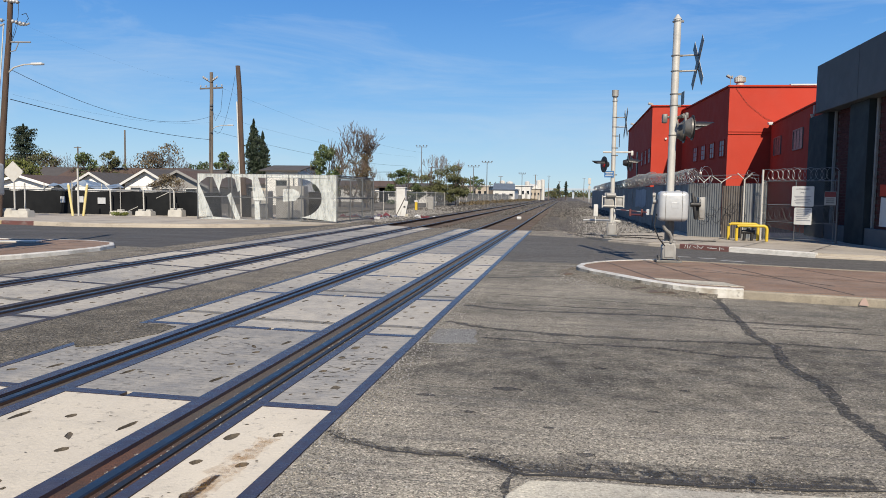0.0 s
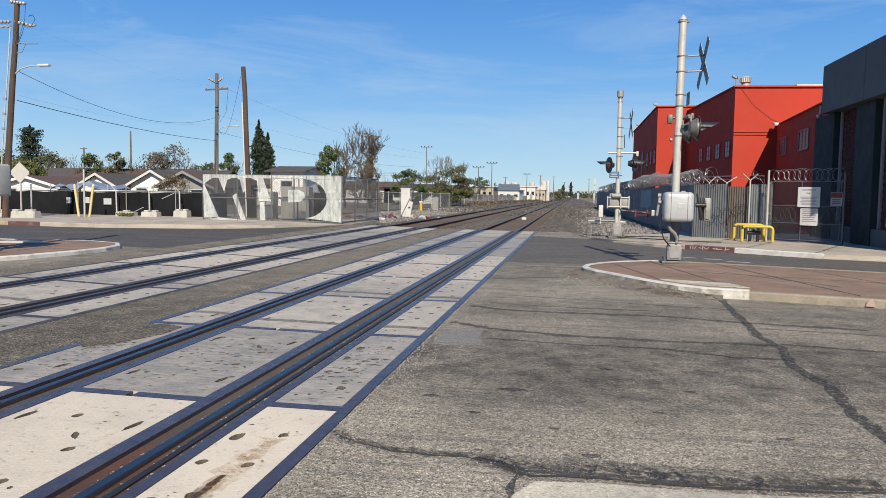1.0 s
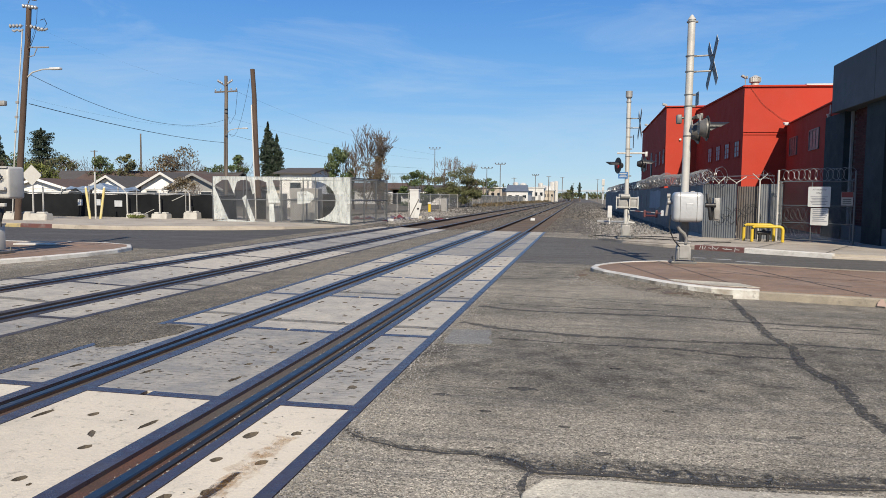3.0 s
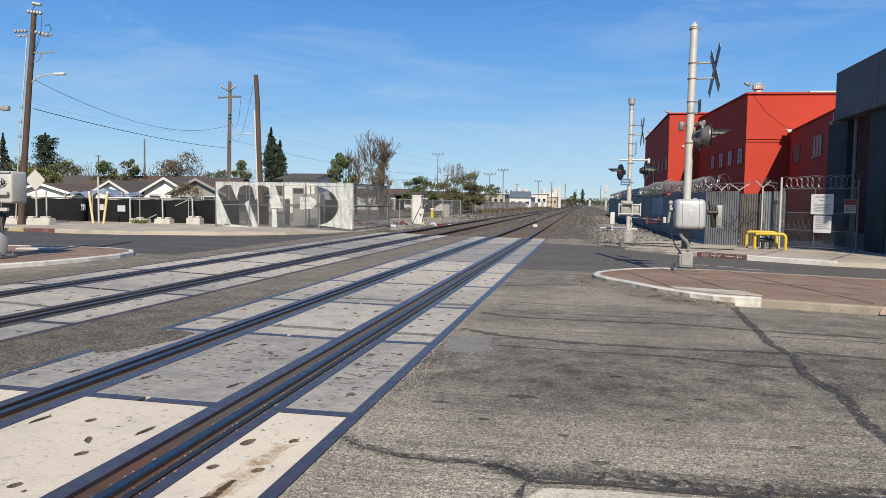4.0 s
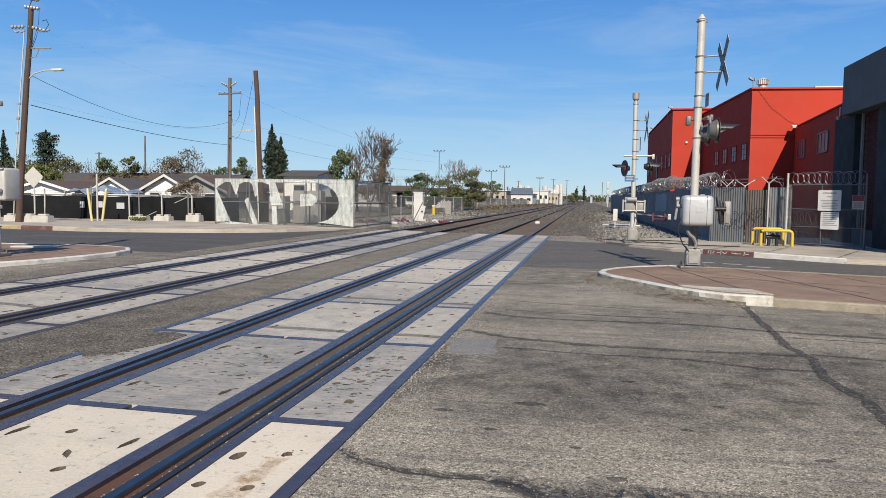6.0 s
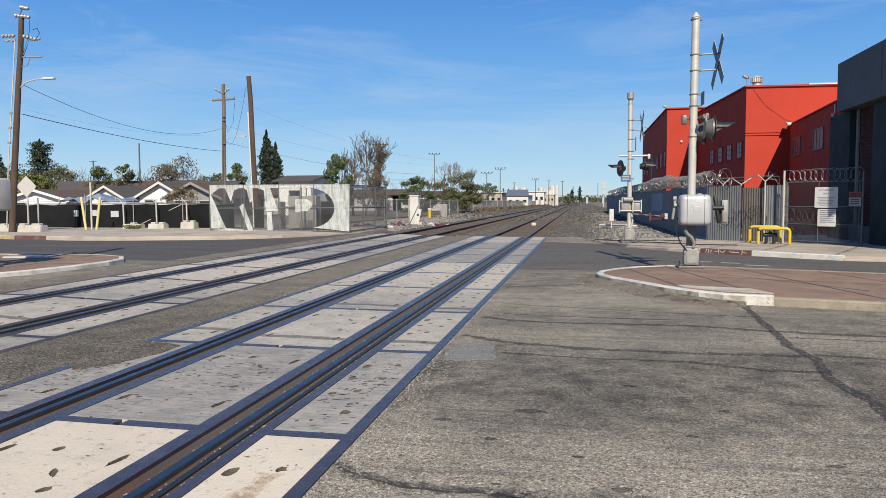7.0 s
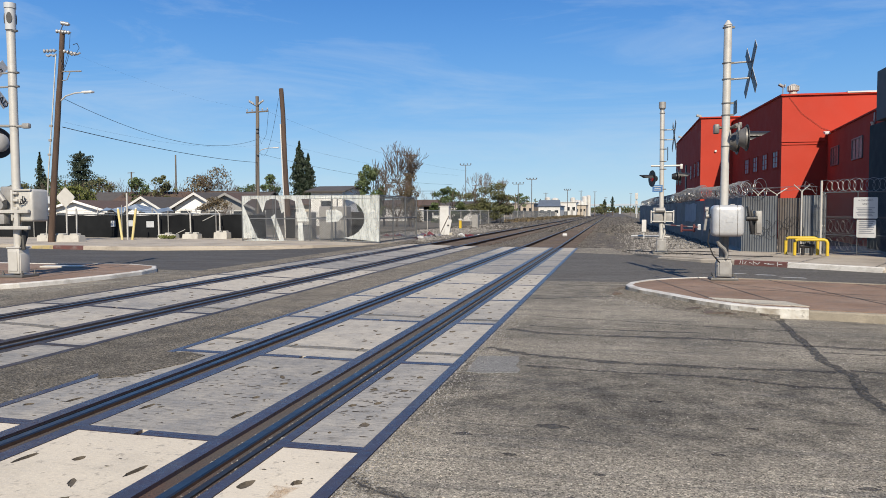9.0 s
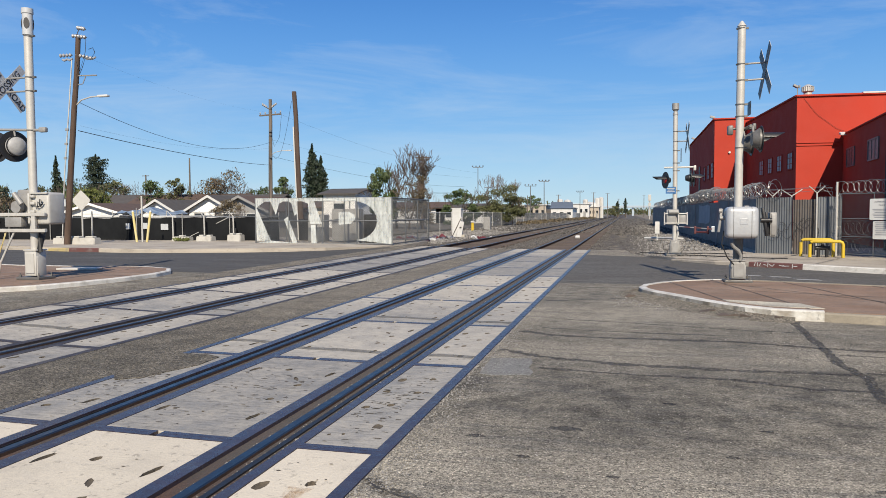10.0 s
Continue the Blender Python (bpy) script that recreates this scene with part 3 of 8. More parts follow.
# Scrawled white marks on the red kerb face.
bm = BM()
for k in range(16):
    f = 0.12 + 0.05 * k
    p = Vector(R_EDGE[5]).lerp(Vector(R_EDGE[6]), f)
    d = (Vector(R_EDGE[6]) - Vector(R_EDGE[5])).normalized()
    nrm = Vector((-d.y, d.x)) * -1
    q = p + nrm * -0.012
    ang = rng.uniform(0, 3.1)
    if k in (3, 8, 9, 13):
        continue
    m = Matrix.Translation((q.x, q.y, 0.07)) @ Matrix(((d.x, 0, nrm.x, 0), (d.y, 0, nrm.y, 0), (0, 1, 0, 0), (0, 0, 0, 1))) @ Matrix.Rotation(ang, 4, "Z")
    q_ = rng.uniform(0.9, 1.5)
    slab(bm, [(-0.045 * q_, -0.006), (0.045 * q_, -0.01), (0.05 * q_, 0.006), (-0.04 * q_, 0.01)], m, 0.006)
struct(part("kerb_scrawl", bm, white_paint), "scrawled white paint marks on the red kerb")

# Left sidewalk.
bm = BM()
linner = [(x, y + 0.16) for x, y in L_EDGE]
prism(bm, [*linner[1:], (-60, 36), (-12.2, 36), (-7.42, 34.8), (-7.2, 29.6)], -0.2, lambda x, y: G(x) + float(np.interp(-x, [7.5, 9.5], [0.03, 0.14])))
struct(part("sidewalk_left", bm, concrete_tan), "pale tan concrete sidewalk and yard apron")
L_KERB = [(-26, 24.7), (-19.7, 23.1), (-18.5, 22.83), (-16.9, 22.52), (-14.3, 22.4), (-13.7, 22.55), (-11.1, 23.3), (-10.0, 23.9), (-8.9, 25.0)]
kerb_run("kerb_left", L_KERB[3:], gz, 0.16, 0.15, 0.06, concrete_tan, "pale tan concrete kerb")
kerb_run("kerb_left_red", L_KERB[2:4], gz, 0.16, 0.14, 0.15, red_kerb, "dark faded red kerb")
kerb_run("kerb_left_yellow", L_KERB[1:3], gz, 0.16, 0.1, 0.14, mat("worn kerb yellow", (0.55, 0.43, 0.17), 0.7, col2=(0.45, 0.38, 0.25), scale=4, stain=(0.28, 0.24, 0.2), sscale=4, samount=0.8), "faded yellow painted kerb")
kerb_run("kerb_left_end", L_KERB[:2], gz, 0.16, 0.1, 0.1, concrete_tan, "pale tan concrete kerb end")

bm = BM()
prism(bm, [(-60, 36), (-12.2, 36), (-12.0, 60), (-12.0, 200), (-60, 200)], -0.24, lambda x, y: G(x) + 0.1)
struct(part("yard_ground", bm, dirt), "dry trodden dirt and gravel of the yard")

# Concrete pad at the near corner.
bm = BM()
prism(bm, [(2.06, -12), (14, -12), (14, 0.9), (3.88, 2.72), (2.95, 2.63), (2.45, 2.64), (2.12, 2.6), (2.02, 2.4)], -0.2, 0.012)
bmesh.ops.bevel(bm, geom=[e for e in bm.edges if all(v.co.z > 0 for v in e.verts)], offset=0.008, segments=1, affect="EDGES")
struct(part("gutter_pad", bm, concrete), "pale worn concrete pad at the road's near edge")

# Cracks, seams and sealant on the near lanes.
def strip(name, pts, w, m, label, jag=0.5, z=0.004, fine=0.09):
    bm = ribbon(BM(), pts, w, lambda x, y: G(x) + z, jag, rng, fine)
    return struct(part(name, bm, m), label)


def soft_strip(name, pts, w, m, label, z=0.0015):
    """A stain along points that fades out to both sides: thin washes laid over one another."""
    bm = BM()
    for k, f in enumerate((1.0, 0.66, 0.36)):
        ribbon(bm, pts, w * f, lambda x, y, k=k: G(x) + z + 0.0006 * k, 0.45, rng, 0.07)
    return struct(part(name, bm, m), label)


strip("crack_sealant", [(4.46, 10.0), (4.42, 9.7), (4.36, 8.6), (4.34, 8.0), (4.27, 7.1), (4.34, 6.5), (4.22, 5.75), (4.3, 5.0), (4.22, 4.3), (4.22, 3.6), (4.12, 2.75)], 0.1, tar_ragged, "ragged dark tar seam running down the asphalt", 0.22)
soft_strip("crack_halo", [(0.86, 3.18), (1.01, 3.04), (1.25, 2.94), (1.49, 2.9), (1.72, 2.92), (1.92, 2.84), (2.03, 2.73)], 0.12, dirt_wash, "dark dirt along an open crack")
strip("crack_wide", [(0.86, 3.17), (1.01, 3.02), (1.25, 2.91), (1.49, 2.87), (1.72, 2.89), (1.92, 2.82), (2.03, 2.7)], 0.022, crack_dark, "ragged open crack in the asphalt", 0.9, 0.003, 0.05)
soft_strip("crack_pad_dirt", [(1.85, 2.9), (2.1, 2.81), (2.4, 2.86), (2.98, 2.82), (3.3, 2.84), (3.88, 2.94)], 0.26, dirt_wash, "dark damp dirt along the pad joint")
strip("crack_pad_dirt", [(1.95, 2.8), (2.1, 2.74), (2.48, 2.77), (2.98, 2.75), (3.88, 2.87)], 0.05, tar_seam, "dirt and broken tar along the pad joint", 0.5, 0.0045)
strip("crack_pad", [(2.01, 2.74), (2.1, 2.69), (2.36, 2.73), (2.66, 2.72), (3.07, 2.72), (3.62, 2.79), (3.9, 2.84)], 0.024, crack_dark, "dirt-filled joint between asphalt and concrete pad", 0.6, 0.005)
strip("crack_pad_side", [(2.05, 2.72), (2.0, 2.5), (2.03, 2.3), (2.0, 1.6), (2.04, 0.5)], 0.03, tar_faint, "dark joint beside the concrete pad", 0.6, 0.0035)
for pts, w in (
    ([(0.95, 7.15), (1.4, 6.86), (2.15, 6.63), (2.8, 6.6), (3.3, 6.58), (4.29, 6.62)], 0.11), ([(4.4, 6.7), (5.22, 6.54), (7, 6.2)], 0.08),
    ([(1.45, 6.3), (2.16, 6.2), (3.24, 6.16), (3.76, 5.95), (4.25, 5.95)], 0.07),
    ([(1.0, 8.45), (1.4, 8.22), (2.12, 8.15), (3.5, 8.19), (4.3, 7.95), (5.6, 7.8)], 0.11), ([(1.2, 8.75), (2.4, 8.6), (3.3, 8.6)], 0.06), ([(4.4, 7.6), (5.4, 7.5), (6.6, 7.2)], 0.05),
    ([(1.3, 9.6), (2.4, 9.4), (3.6, 9.1), (4.4, 9.0)], 0.05),
    ([(0.95, 11.7), (1.4, 11.9), (2.04, 12.23), (2.45, 12.5)], 0.08), ([(0.98, 12.9), (1.7, 12.85), (2.35, 12.8)], 0.07), ([(0.98, 15.4), (1.7, 15.35), (2.3, 15.4)], 0.07),
    ([(1.0, 14.3), (1.8, 14.1), (2.5, 14.2)], 0.05),
):
    strip("crack_seam", pts, w, tar_seam, "thin dark tar seam across the asphalt", 0.4, 0.0035)
for x0, x1, y in ((0.26, 0.75, 6.68), (-1.24, -0.27, 6.7), (-2.18, -1.71, 6.95), (-5.3, -4.37, 7.0), (0.26, 0.75, 9.1), (-1.24, -0.27, 9.2), (-3.83, -3.36, 9.2)):
    strip("tyre_line", [(x0, y), ((x0 + x1) / 2, y + 0.02), (x1, y - 0.02)], 0.14, tyre_grey, "dark tyre-worn line across the concrete panels", 0.12, 0.0045)
bm = BM()
prism(bm, [(0.93, 6.66), (1.08, 6.71), (1.2, 6.69), (1.33, 6.74), (1.37, 6.52), (1.36, 6.3), (1.43, 6.1), (1.42, 5.97), (1.28, 5.95), (1.12, 5.89), (0.95, 5.93)], -0.02, 0.004)
struct(part("asphalt_patch", bm, patch_mat), "lighter square asphalt patch beside the crossing panels")
bm = BM()
prism(bm, [(-2.28, 6.05), (-2.0, 6.09), (-1.78, 6.0), (-1.76, 5.6), (-1.86, 5.3), (-1.95, 5.0), (-2.12, 4.85), (-2.28, 5.05)], -0.02, lambda x, y: G(x) + 0.008)
struct(part("asphalt_smear", bm, asphalt_mid), "dark asphalt smeared over a concrete panel")
for pts in ([(4.75, 17.85), (5.3, 17.7), (5.32, 17.5), (4.8, 17.62)], [(5.45, 17.55), (5.85, 17.42), (5.88, 17.2), (5.5, 17.32)], [(5.85, 16.95), (6.35, 16.8), (6.38, 16.55), (5.9, 16.7)], [(5.0, 16.4), (5.5, 16.25), (5.52, 16.05), (5.05, 16.2)]):
    bm = BM()
    bm.faces.new([bm.verts.new((x, y, 0.003)) for x, y in pts])
    struct(part("road_marking", bm, road_paint), "worn white remnant of a road marking")
for x, y, r in ((1.87, 4.37, 0.055), (1.3, 4.08, 0.035), (2.42, 3.06, 0.03), (3.6, 3.6, 0.025), (1.66, 3.73, 0.02), (1.78, 3.02, 0.016), (2.9, 4.0, 0.02), (2.2, 3.5, 0.016), (3.2, 4.6, 0.022), (2.6, 5.2, 0.025)):
    bm = BM()
    prism(bm, [(x + (r * rng.uniform(0.7, 1.4)) * math.cos(a) * 1.9, y + r * rng.uniform(0.6, 1.2) * math.sin(a)) for a in (k * math.pi / 6 for k in range(12))], -0.01, 0.003)
    struct(part("tar_spot", bm, tar_wash), "small dark tar spot on the asphalt")

# ---- median islands ----
def island(name, edge, top_z, label):
    """An island: a kerb all round its outline and a red-brown paved top."""
    base = BM()
    inner = inset(edge + [edge[0]], 0.12)[: len(edge)]
    prism(base, inner, lambda x, y: G(x) - 0.2, lambda x, y: G(x) + top_z - 0.012)
    return struct(part(name, base, island_top), label)


RI = [(60, -6.0), (30, 2.45), (12, 7.95), (6.5, 9.65), (4.85, 10.07), (4.5, 10.12), (4.2, 10.22), (3.9, 10.45), (3.62, 10.78), (3.4, 11.1), (3.18, 11.5), (2.92, 11.95), (2.68, 12.35), (2.52, 12.75), (2.47, 13.1), (2.55, 13.55), (2.85, 14.1), (3.3, 14.6), (3.9, 14.95), (4.4, 14.98), (5.0, 14.85), (8.16, 13.75), (14, 12.0), (30, 7.3), (60, -1.4)]
RI = list(reversed(RI))
isl = island("median_island", RI, 0.14, "raised median with a red-brown slab top")
k_cut = [i for i, p in enumerate(RI) if p == (4.85, 10.07)][0]
k_back = [i for i, p in enumerate(RI) if p == (4.4, 14.98)][0]
kerb_run("kerb", RI[: k_back + 1], gz, 0.17, 0.13, 0.14, kerb_concrete, "weathered tan concrete kerb", isl)
k_worn = [i for i, p in enumerate(RI) if p == (3.9, 10.45)][0]
kerb_run("kerb", RI[k_back : k_worn + 1], gz, 0.13, 0.14, 0.145, white_kerb, "white topped kerb round the island's nose with a stained broken face", isl, kerb_worn)
kerb_run("kerb", RI[k_worn : k_cut + 1], gz, 0.13, 0.145, 0.145, white_kerb, "chipped white painted kerb beside the island's nose", isl, kerb_peeled)
kerb_run("kerb", RI[k_cut:], gz, 0.17, 0.12, 0.12, kerb_concrete, "weathered tan concrete kerb", isl)
bm = BM()
lip = []
for i in range(k_back + 2, k_worn + 3):
    a, p, b = Vector(RI[i - 1]), Vector(RI[i]), Vector(RI[i + 1])
    d = (b - a).normalized()
    out = Vector((d.y, -d.x))
    f = math.sin(math.pi * (i - k_back - 1.5) / (k_worn - k_back + 2.5))
    q = p + out * (0.25 + 0.18 * f + rng.uniform(-0.04, 0.04))
    mid = p + out * 0.12
    lip.append([bm.verts.new((p.x - out.x * 0.02, p.y - out.y * 0.02, 0.03 + 0.045 * f)), bm.verts.new((mid.x, mid.y, 0.015 + 0.03 * f)), bm.verts.new((q.x, q.y, -0.004))])
for a, b in zip(lip, lip[1:]):
    for k in range(2):
        bm.faces.new((a[k], a[k + 1], b[k + 1], b[k]))
struct(part("asphalt_lip", bm, asphalt_mid), "rough dark asphalt mounded against the island kerb")
for cx, cy, cw in ((3.42, 10.72, 0.14), (3.75, 10.4, 0.22), (3.95, 10.24, 0.12), (2.32, 12.5, 0.1), (4.3, 10.12, 0.07)):
    bm = BM()
    prism(bm, [(cx + cw * math.cos(t) * rng.uniform(0.7, 1.2), cy + cw * 0.5 * math.sin(t) * rng.uniform(0.6, 1.2)) for t in (k * math.pi / 4 for k in range(8))], 0.0, lambda x, y: 0.035 + 0.02 * math.sin(x * 17 + y * 11))
    tagged(part("asphalt_chunk", bm, tie_mat), "broken dark lump of asphalt beside the island kerb", "rubble", "rubble at the island kerb")
bm = BM()
for a, b in (((3.05, 14.3), (3.75, 11.15)), ((3.9, 14.8), (4.75, 10.4)), ((5.2, 14.6), (6.3, 9.95)), ((6.6, 14.1), (8.0, 9.4)), ((8.6, 13.4), (9.8, 8.9)), ((3.6, 13.0), (14, 9.6)), ((3.7, 14.6), (6.4, 11.0))):
    ribbon(bm, [a, b], 0.022, lambda x, y: 0.133, 0.4, rng)
part("joint", bm, sealant, isl, "dark joints between the slabs")
bm = BM()
prism(bm, [(3.7, 11.3), (4.75, 11.0), (4.95, 10.45), (4.25, 10.6), (3.75, 11.1)], 0.1, 0.137)
part("kerb_patch", bm, concrete, isl, "pale concrete patch beside the kerb")
bm = BM()
m = Matrix.Translation((6.33, 9.68, 0.02)) @ Matrix.Rotation(radians(-16), 4, "Z") @ Matrix.Rotation(radians(86), 4, "X")
slab(bm, [(-0.06, 0), (0.06, 0), (0.045, 0.05), (0.012, 0.105), (-0.012, 0.1), (-0.04, 0.06)], m, 0.01)
part("paint_mark", bm, mat("pinkish paint", (0.55, 0.4, 0.34), 0.8, scale=9), isl, "small pinkish triangle of paint on the kerb")

LI = [(-8.6, 9.9), (-8.2, 10.4), (-7.95, 11.2), (-7.78, 12.3), (-7.76, 13.3), (-7.95, 14.1), (-8.4, 14.75), (-9.4, 15.2), (-10.4, 15.15), (-11.3, 14.9), (-13, 14.95), (-20, 16.7), (-60, 27), (-60, 22), (-20, 12.0), (-12, 10.0), (-9.6, 9.5)]
isl2 = island("median_island_left", LI, 0.1, "raised median with a red-brown slab top beyond the tracks")
kerb_run("kerb", LI[:10], gz, 0.12, 0.09, 0.09, white_kerb, "chipped white painted kerb round the island's nose", isl2)
kerb_run("kerb", LI[9:] + LI[:1], gz, 0.13, 0.1, 0.1, white_kerb, "chipped white painted kerb", isl2)
bm = BM()
for a, b in (((-9.3, 14.9), (-8.6, 10.6)), ((-10.8, 14.9), (-10.2, 10.2)), ((-12.4, 14.7), (-11.8, 10.4)), ((-7.95, 12.6), (-14, 12.9))):
    ribbon(bm, [a, b], 0.022, lambda x, y: G(x) + 0.093, 0.4, rng)
part("joint", bm, sealant, isl2, "dark joints between the slabs")
# Steel cover plate on the far island.
bm = BM()
box(bm, (-10.3, 13.9, G(-10) + 0.11), (0.95, 0.3, 0.04), Matrix.Rotation(0.25, 3, "Z"), 0.008)
tagged(part("cover_plate", bm, galv), "flat grey steel plate lying on the red-brown island", "cover plate")

# ---- tracks ----
JOINT0, PITCH, FIRST, LAST = 3.61, 2.585, -3, 10
RAILS = ((0.0, -1.505), (-4.1, -5.605))
# Columns of panels, given from the right rail: field, gauge, field.
COLS = ((0.255, 0.755), (-1.245, -0.262), (-2.19, -1.70))
bm = BM()
for right, left in RAILS:
    prism(bm, [(right + 0.85, -14), (right + 0.85, FAR - 0.02), (left - 0.765, FAR - 0.02), (left - 0.765, -14)], -0.25, lambda x, y: G(x) - 0.03)
crossing = struct(part("crossing_surface", bm, flange_dirt), "dirty bed under the concrete crossing panels")


def panel_mesh(w, z_l, z_r, length, holes=()):
    """A precast panel with chamfered edges; holes: outlines cut through its top."""
    zf = lambda x: z_l + (z_r - z_l) * (x / w + 0.5)  # noqa: E731
    c = 0.006
    outer = [(-w / 2 + c, 0.05 + c), (w / 2 - c, 0.05 + c), (w / 2 - c, length - 0.05 - c), (-w / 2 + c, length - 0.05 - c)]
    rim = [(-w / 2, 0.05), (w / 2, 0.05), (w / 2, length - 0.05), (-w / 2, length - 0.05)]
    loops = [outer, *holes]
    flat = [p for lp in loops for p in lp]
    verts = [(x, y, zf(x)) for x, y in flat]
    faces = [t for t in tessellate_polygon([[Vector((x, y, 0)) for x, y in lp] for lp in loops])]
    o = len(verts)
    verts += [(x, y, zf(x) - c) for x, y in rim] + [(x, y, -0.18) for x, y in rim]
    for k in range(4):
        k2 = (k + 1) % 4
        faces += [(k, k2, o + k2, o + k), (o + k, o + k2, o + 4 + k2, o + 4 + k)]
    bm = BM()
    vs = [bm.verts.new(v) for v in verts]
    for f in faces:
        if len(set(f)) == len(f):
            bm.faces.new([vs[i] for i in f])
    bmesh.ops.recalc_face_normals(bm, faces=bm.faces)
    if sum(f.normal.z * f.calc_area() for f in bm.faces) < 0:
        bmesh.ops.reverse_faces(bm, faces=bm.faces)
    me = bpy.data.meshes.new("concrete_panel")
    bm.to_mesh(me)
    bm.free()
    me.materials.append(concrete_panel)
    return me


def edging_mesh(w, z_l, z_r, length, wl, wr):
    """Steel angle round a panel: two long sides and both ends."""
    bm = BM()
    zf = lambda x, y: z_l + (z_r - z_l) * (x / w + 0.5) + 0.003  # noqa: E731
    for x0, x1, y0, y1 in ((-w / 2 - wl, -w / 2, 0.002, length - 0.002), (w / 2, w / 2 + wr, 0.002, length - 0.002), *((u0 * w, u1 * w, v0, v1) for v0, v1 in ((0.002, 0.05), (length - 0.05, length - 0.002)) for u0, u1 in (((-0.5, -0.07), (-0.02, 0.5)) if w > 0.7 else ((-0.5, 0.5),)))):
        prism(bm, [(x0, y0), (x1, y0), (x1, y1), (x0, y1)], -0.17, zf)
    bmesh.ops.recalc_face_normals(bm, faces=bm.faces)
    me = bpy.data.meshes.new("steel_edge")
    bm.to_mesh(me)
    bm.free()
    me.materials.append(edge_steel)
    return me


def hole_outline(cx, cy, a, b, turn, rough):
    """An uneven oval in plan."""
    n = 12
    out = []
    for k in range(n):
        t, q = 2 * math.pi * k / n, rng.uniform(1 - rough, 1 + rough)
        x, y = q * a * math.cos(t), q * b * math.sin(t)
        out.append((cx + x * math.cos(turn) - y * math.sin(turn), cy + x * math.sin(turn) + y * math.cos(turn)))
    return out


def recess_mesh(outline, zf, depth):
    """The lining of a pocket: walls that slope in to a dark floor."""
    bm = BM()
    n = len(outline)
    cx, cy = sum(p[0] for p in outline) / n, sum(p[1] for p in outline) / n
    rings = []
    for s, dz in ((1.0, 0.0005), (0.82, -depth * 0.7), (0.5, -depth)):
        rings.append([bm.verts.new((cx + (x - cx) * s, cy + (y - cy) * s, zf(x) + dz)) for x, y in outline])
    for a, b in zip(rings, rings[1:]):
        for k in range(n):
            bm.faces.new((a[k], a[(k + 1) % n], b[(k + 1) % n], b[k]))
    bm.faces.new(rings[-1])
    bmesh.ops.recalc_face_normals(bm, faces=bm.faces)
    me = bpy.data.meshes.new("recess")
    bm.to_mesh(me)
    bm.free()
    me.materials.append(pit)
    return me


# Lifting slots and worn pockets: across, along, half width, half length, turn, roughness, depth.
SLOT = (0.024, 0.095, -0.12, 0.16, 0.035)
OVAL = (0.03, 0.042, -0.3, 0.14, 0.026)
CHIP = (0.012, 0.018, 0.2, 0.35, 0.012)
HOLES = {
    0: ((-0.17, 1.91, 0.03, 0.075, -0.1, 0.25, 0.02), (0.09, 2.0, 0.03, 0.042, 0.3, 0.3, 0.026), (-0.17, 1.49, *OVAL), (0.09, 1.5, *OVAL), (-0.17, 0.98, *OVAL), (0.0, 1.08, *OVAL), (0.09, 0.51, 0.035, 0.05, 0.2, 0.3, 0.01), (-0.17, 0.27, *CHIP), (-0.08, 0.3, *CHIP)),
    1: ((-0.4, 1.98, *SLOT), (0.38, 1.95, *SLOT), (-0.4, 0.57, *SLOT), (0.38, 0.53, *SLOT), (-0.08, 2.05, *OVAL), (0.27, 1.5, *OVAL), (0.26, 1.02, *OVAL), (0.16, 1.7, 0.018, 0.06, 0.5, 0.4, 0.01), (-0.05, 0.56, *CHIP), (0.36, 0.97, *CHIP), (-0.2, 1.3, *CHIP)),
    2: ((-0.12, 0.4, *OVAL), (0.12, 0.6, *SLOT), (-0.1, 1.5, *OVAL), (0.12, 1.95, *SLOT), (0.02, 1.1, *CHIP)),
}
for right, left in RAILS:
    for c, (x0, x1) in enumerate(COLS):
        a, b = right + x0, right + x1
        w, mid = b - a, right + (x0 + x1) / 2
        wl, wr = ((0.075, 0.09), (0.11, 0.111), (0.08, 0.10))[c]
        zf = lambda x, a=a, b=b, w=w: G(a) + (G(b) - G(a)) * (x / w + 0.5)  # noqa: E731
        outlines = [hole_outline(*h[:6]) for h in HOLES[c]]
        pm, em = panel_mesh(w, G(a), G(b), PITCH, outlines), edging_mesh(w, G(a), G(b), PITCH, wl, wr)
        plain = panel_mesh(w, G(a), G(b), PITCH)
        if right < 0:
            em.materials[0] = edge_worn
        pockets = [recess_mesh(o, zf, h[6]) for o, h in zip(outlines, HOLES[c])]
        for k in range(FIRST, LAST + 1):
            y0 = JOINT0 - (0.1 if right < 0 else 0.0) + PITCH * (k - 1)
            near = y0 < 16
            ob = new("concrete_panel", pm if near else plain)
            ob.parent, ob.location = crossing, (mid, y0, 0)
            e = new("steel_edge", em)
            e.parent = ob
            if near:
                for pocket in pockets:
                    h = new("recess", pocket)
                    h.parent = ob


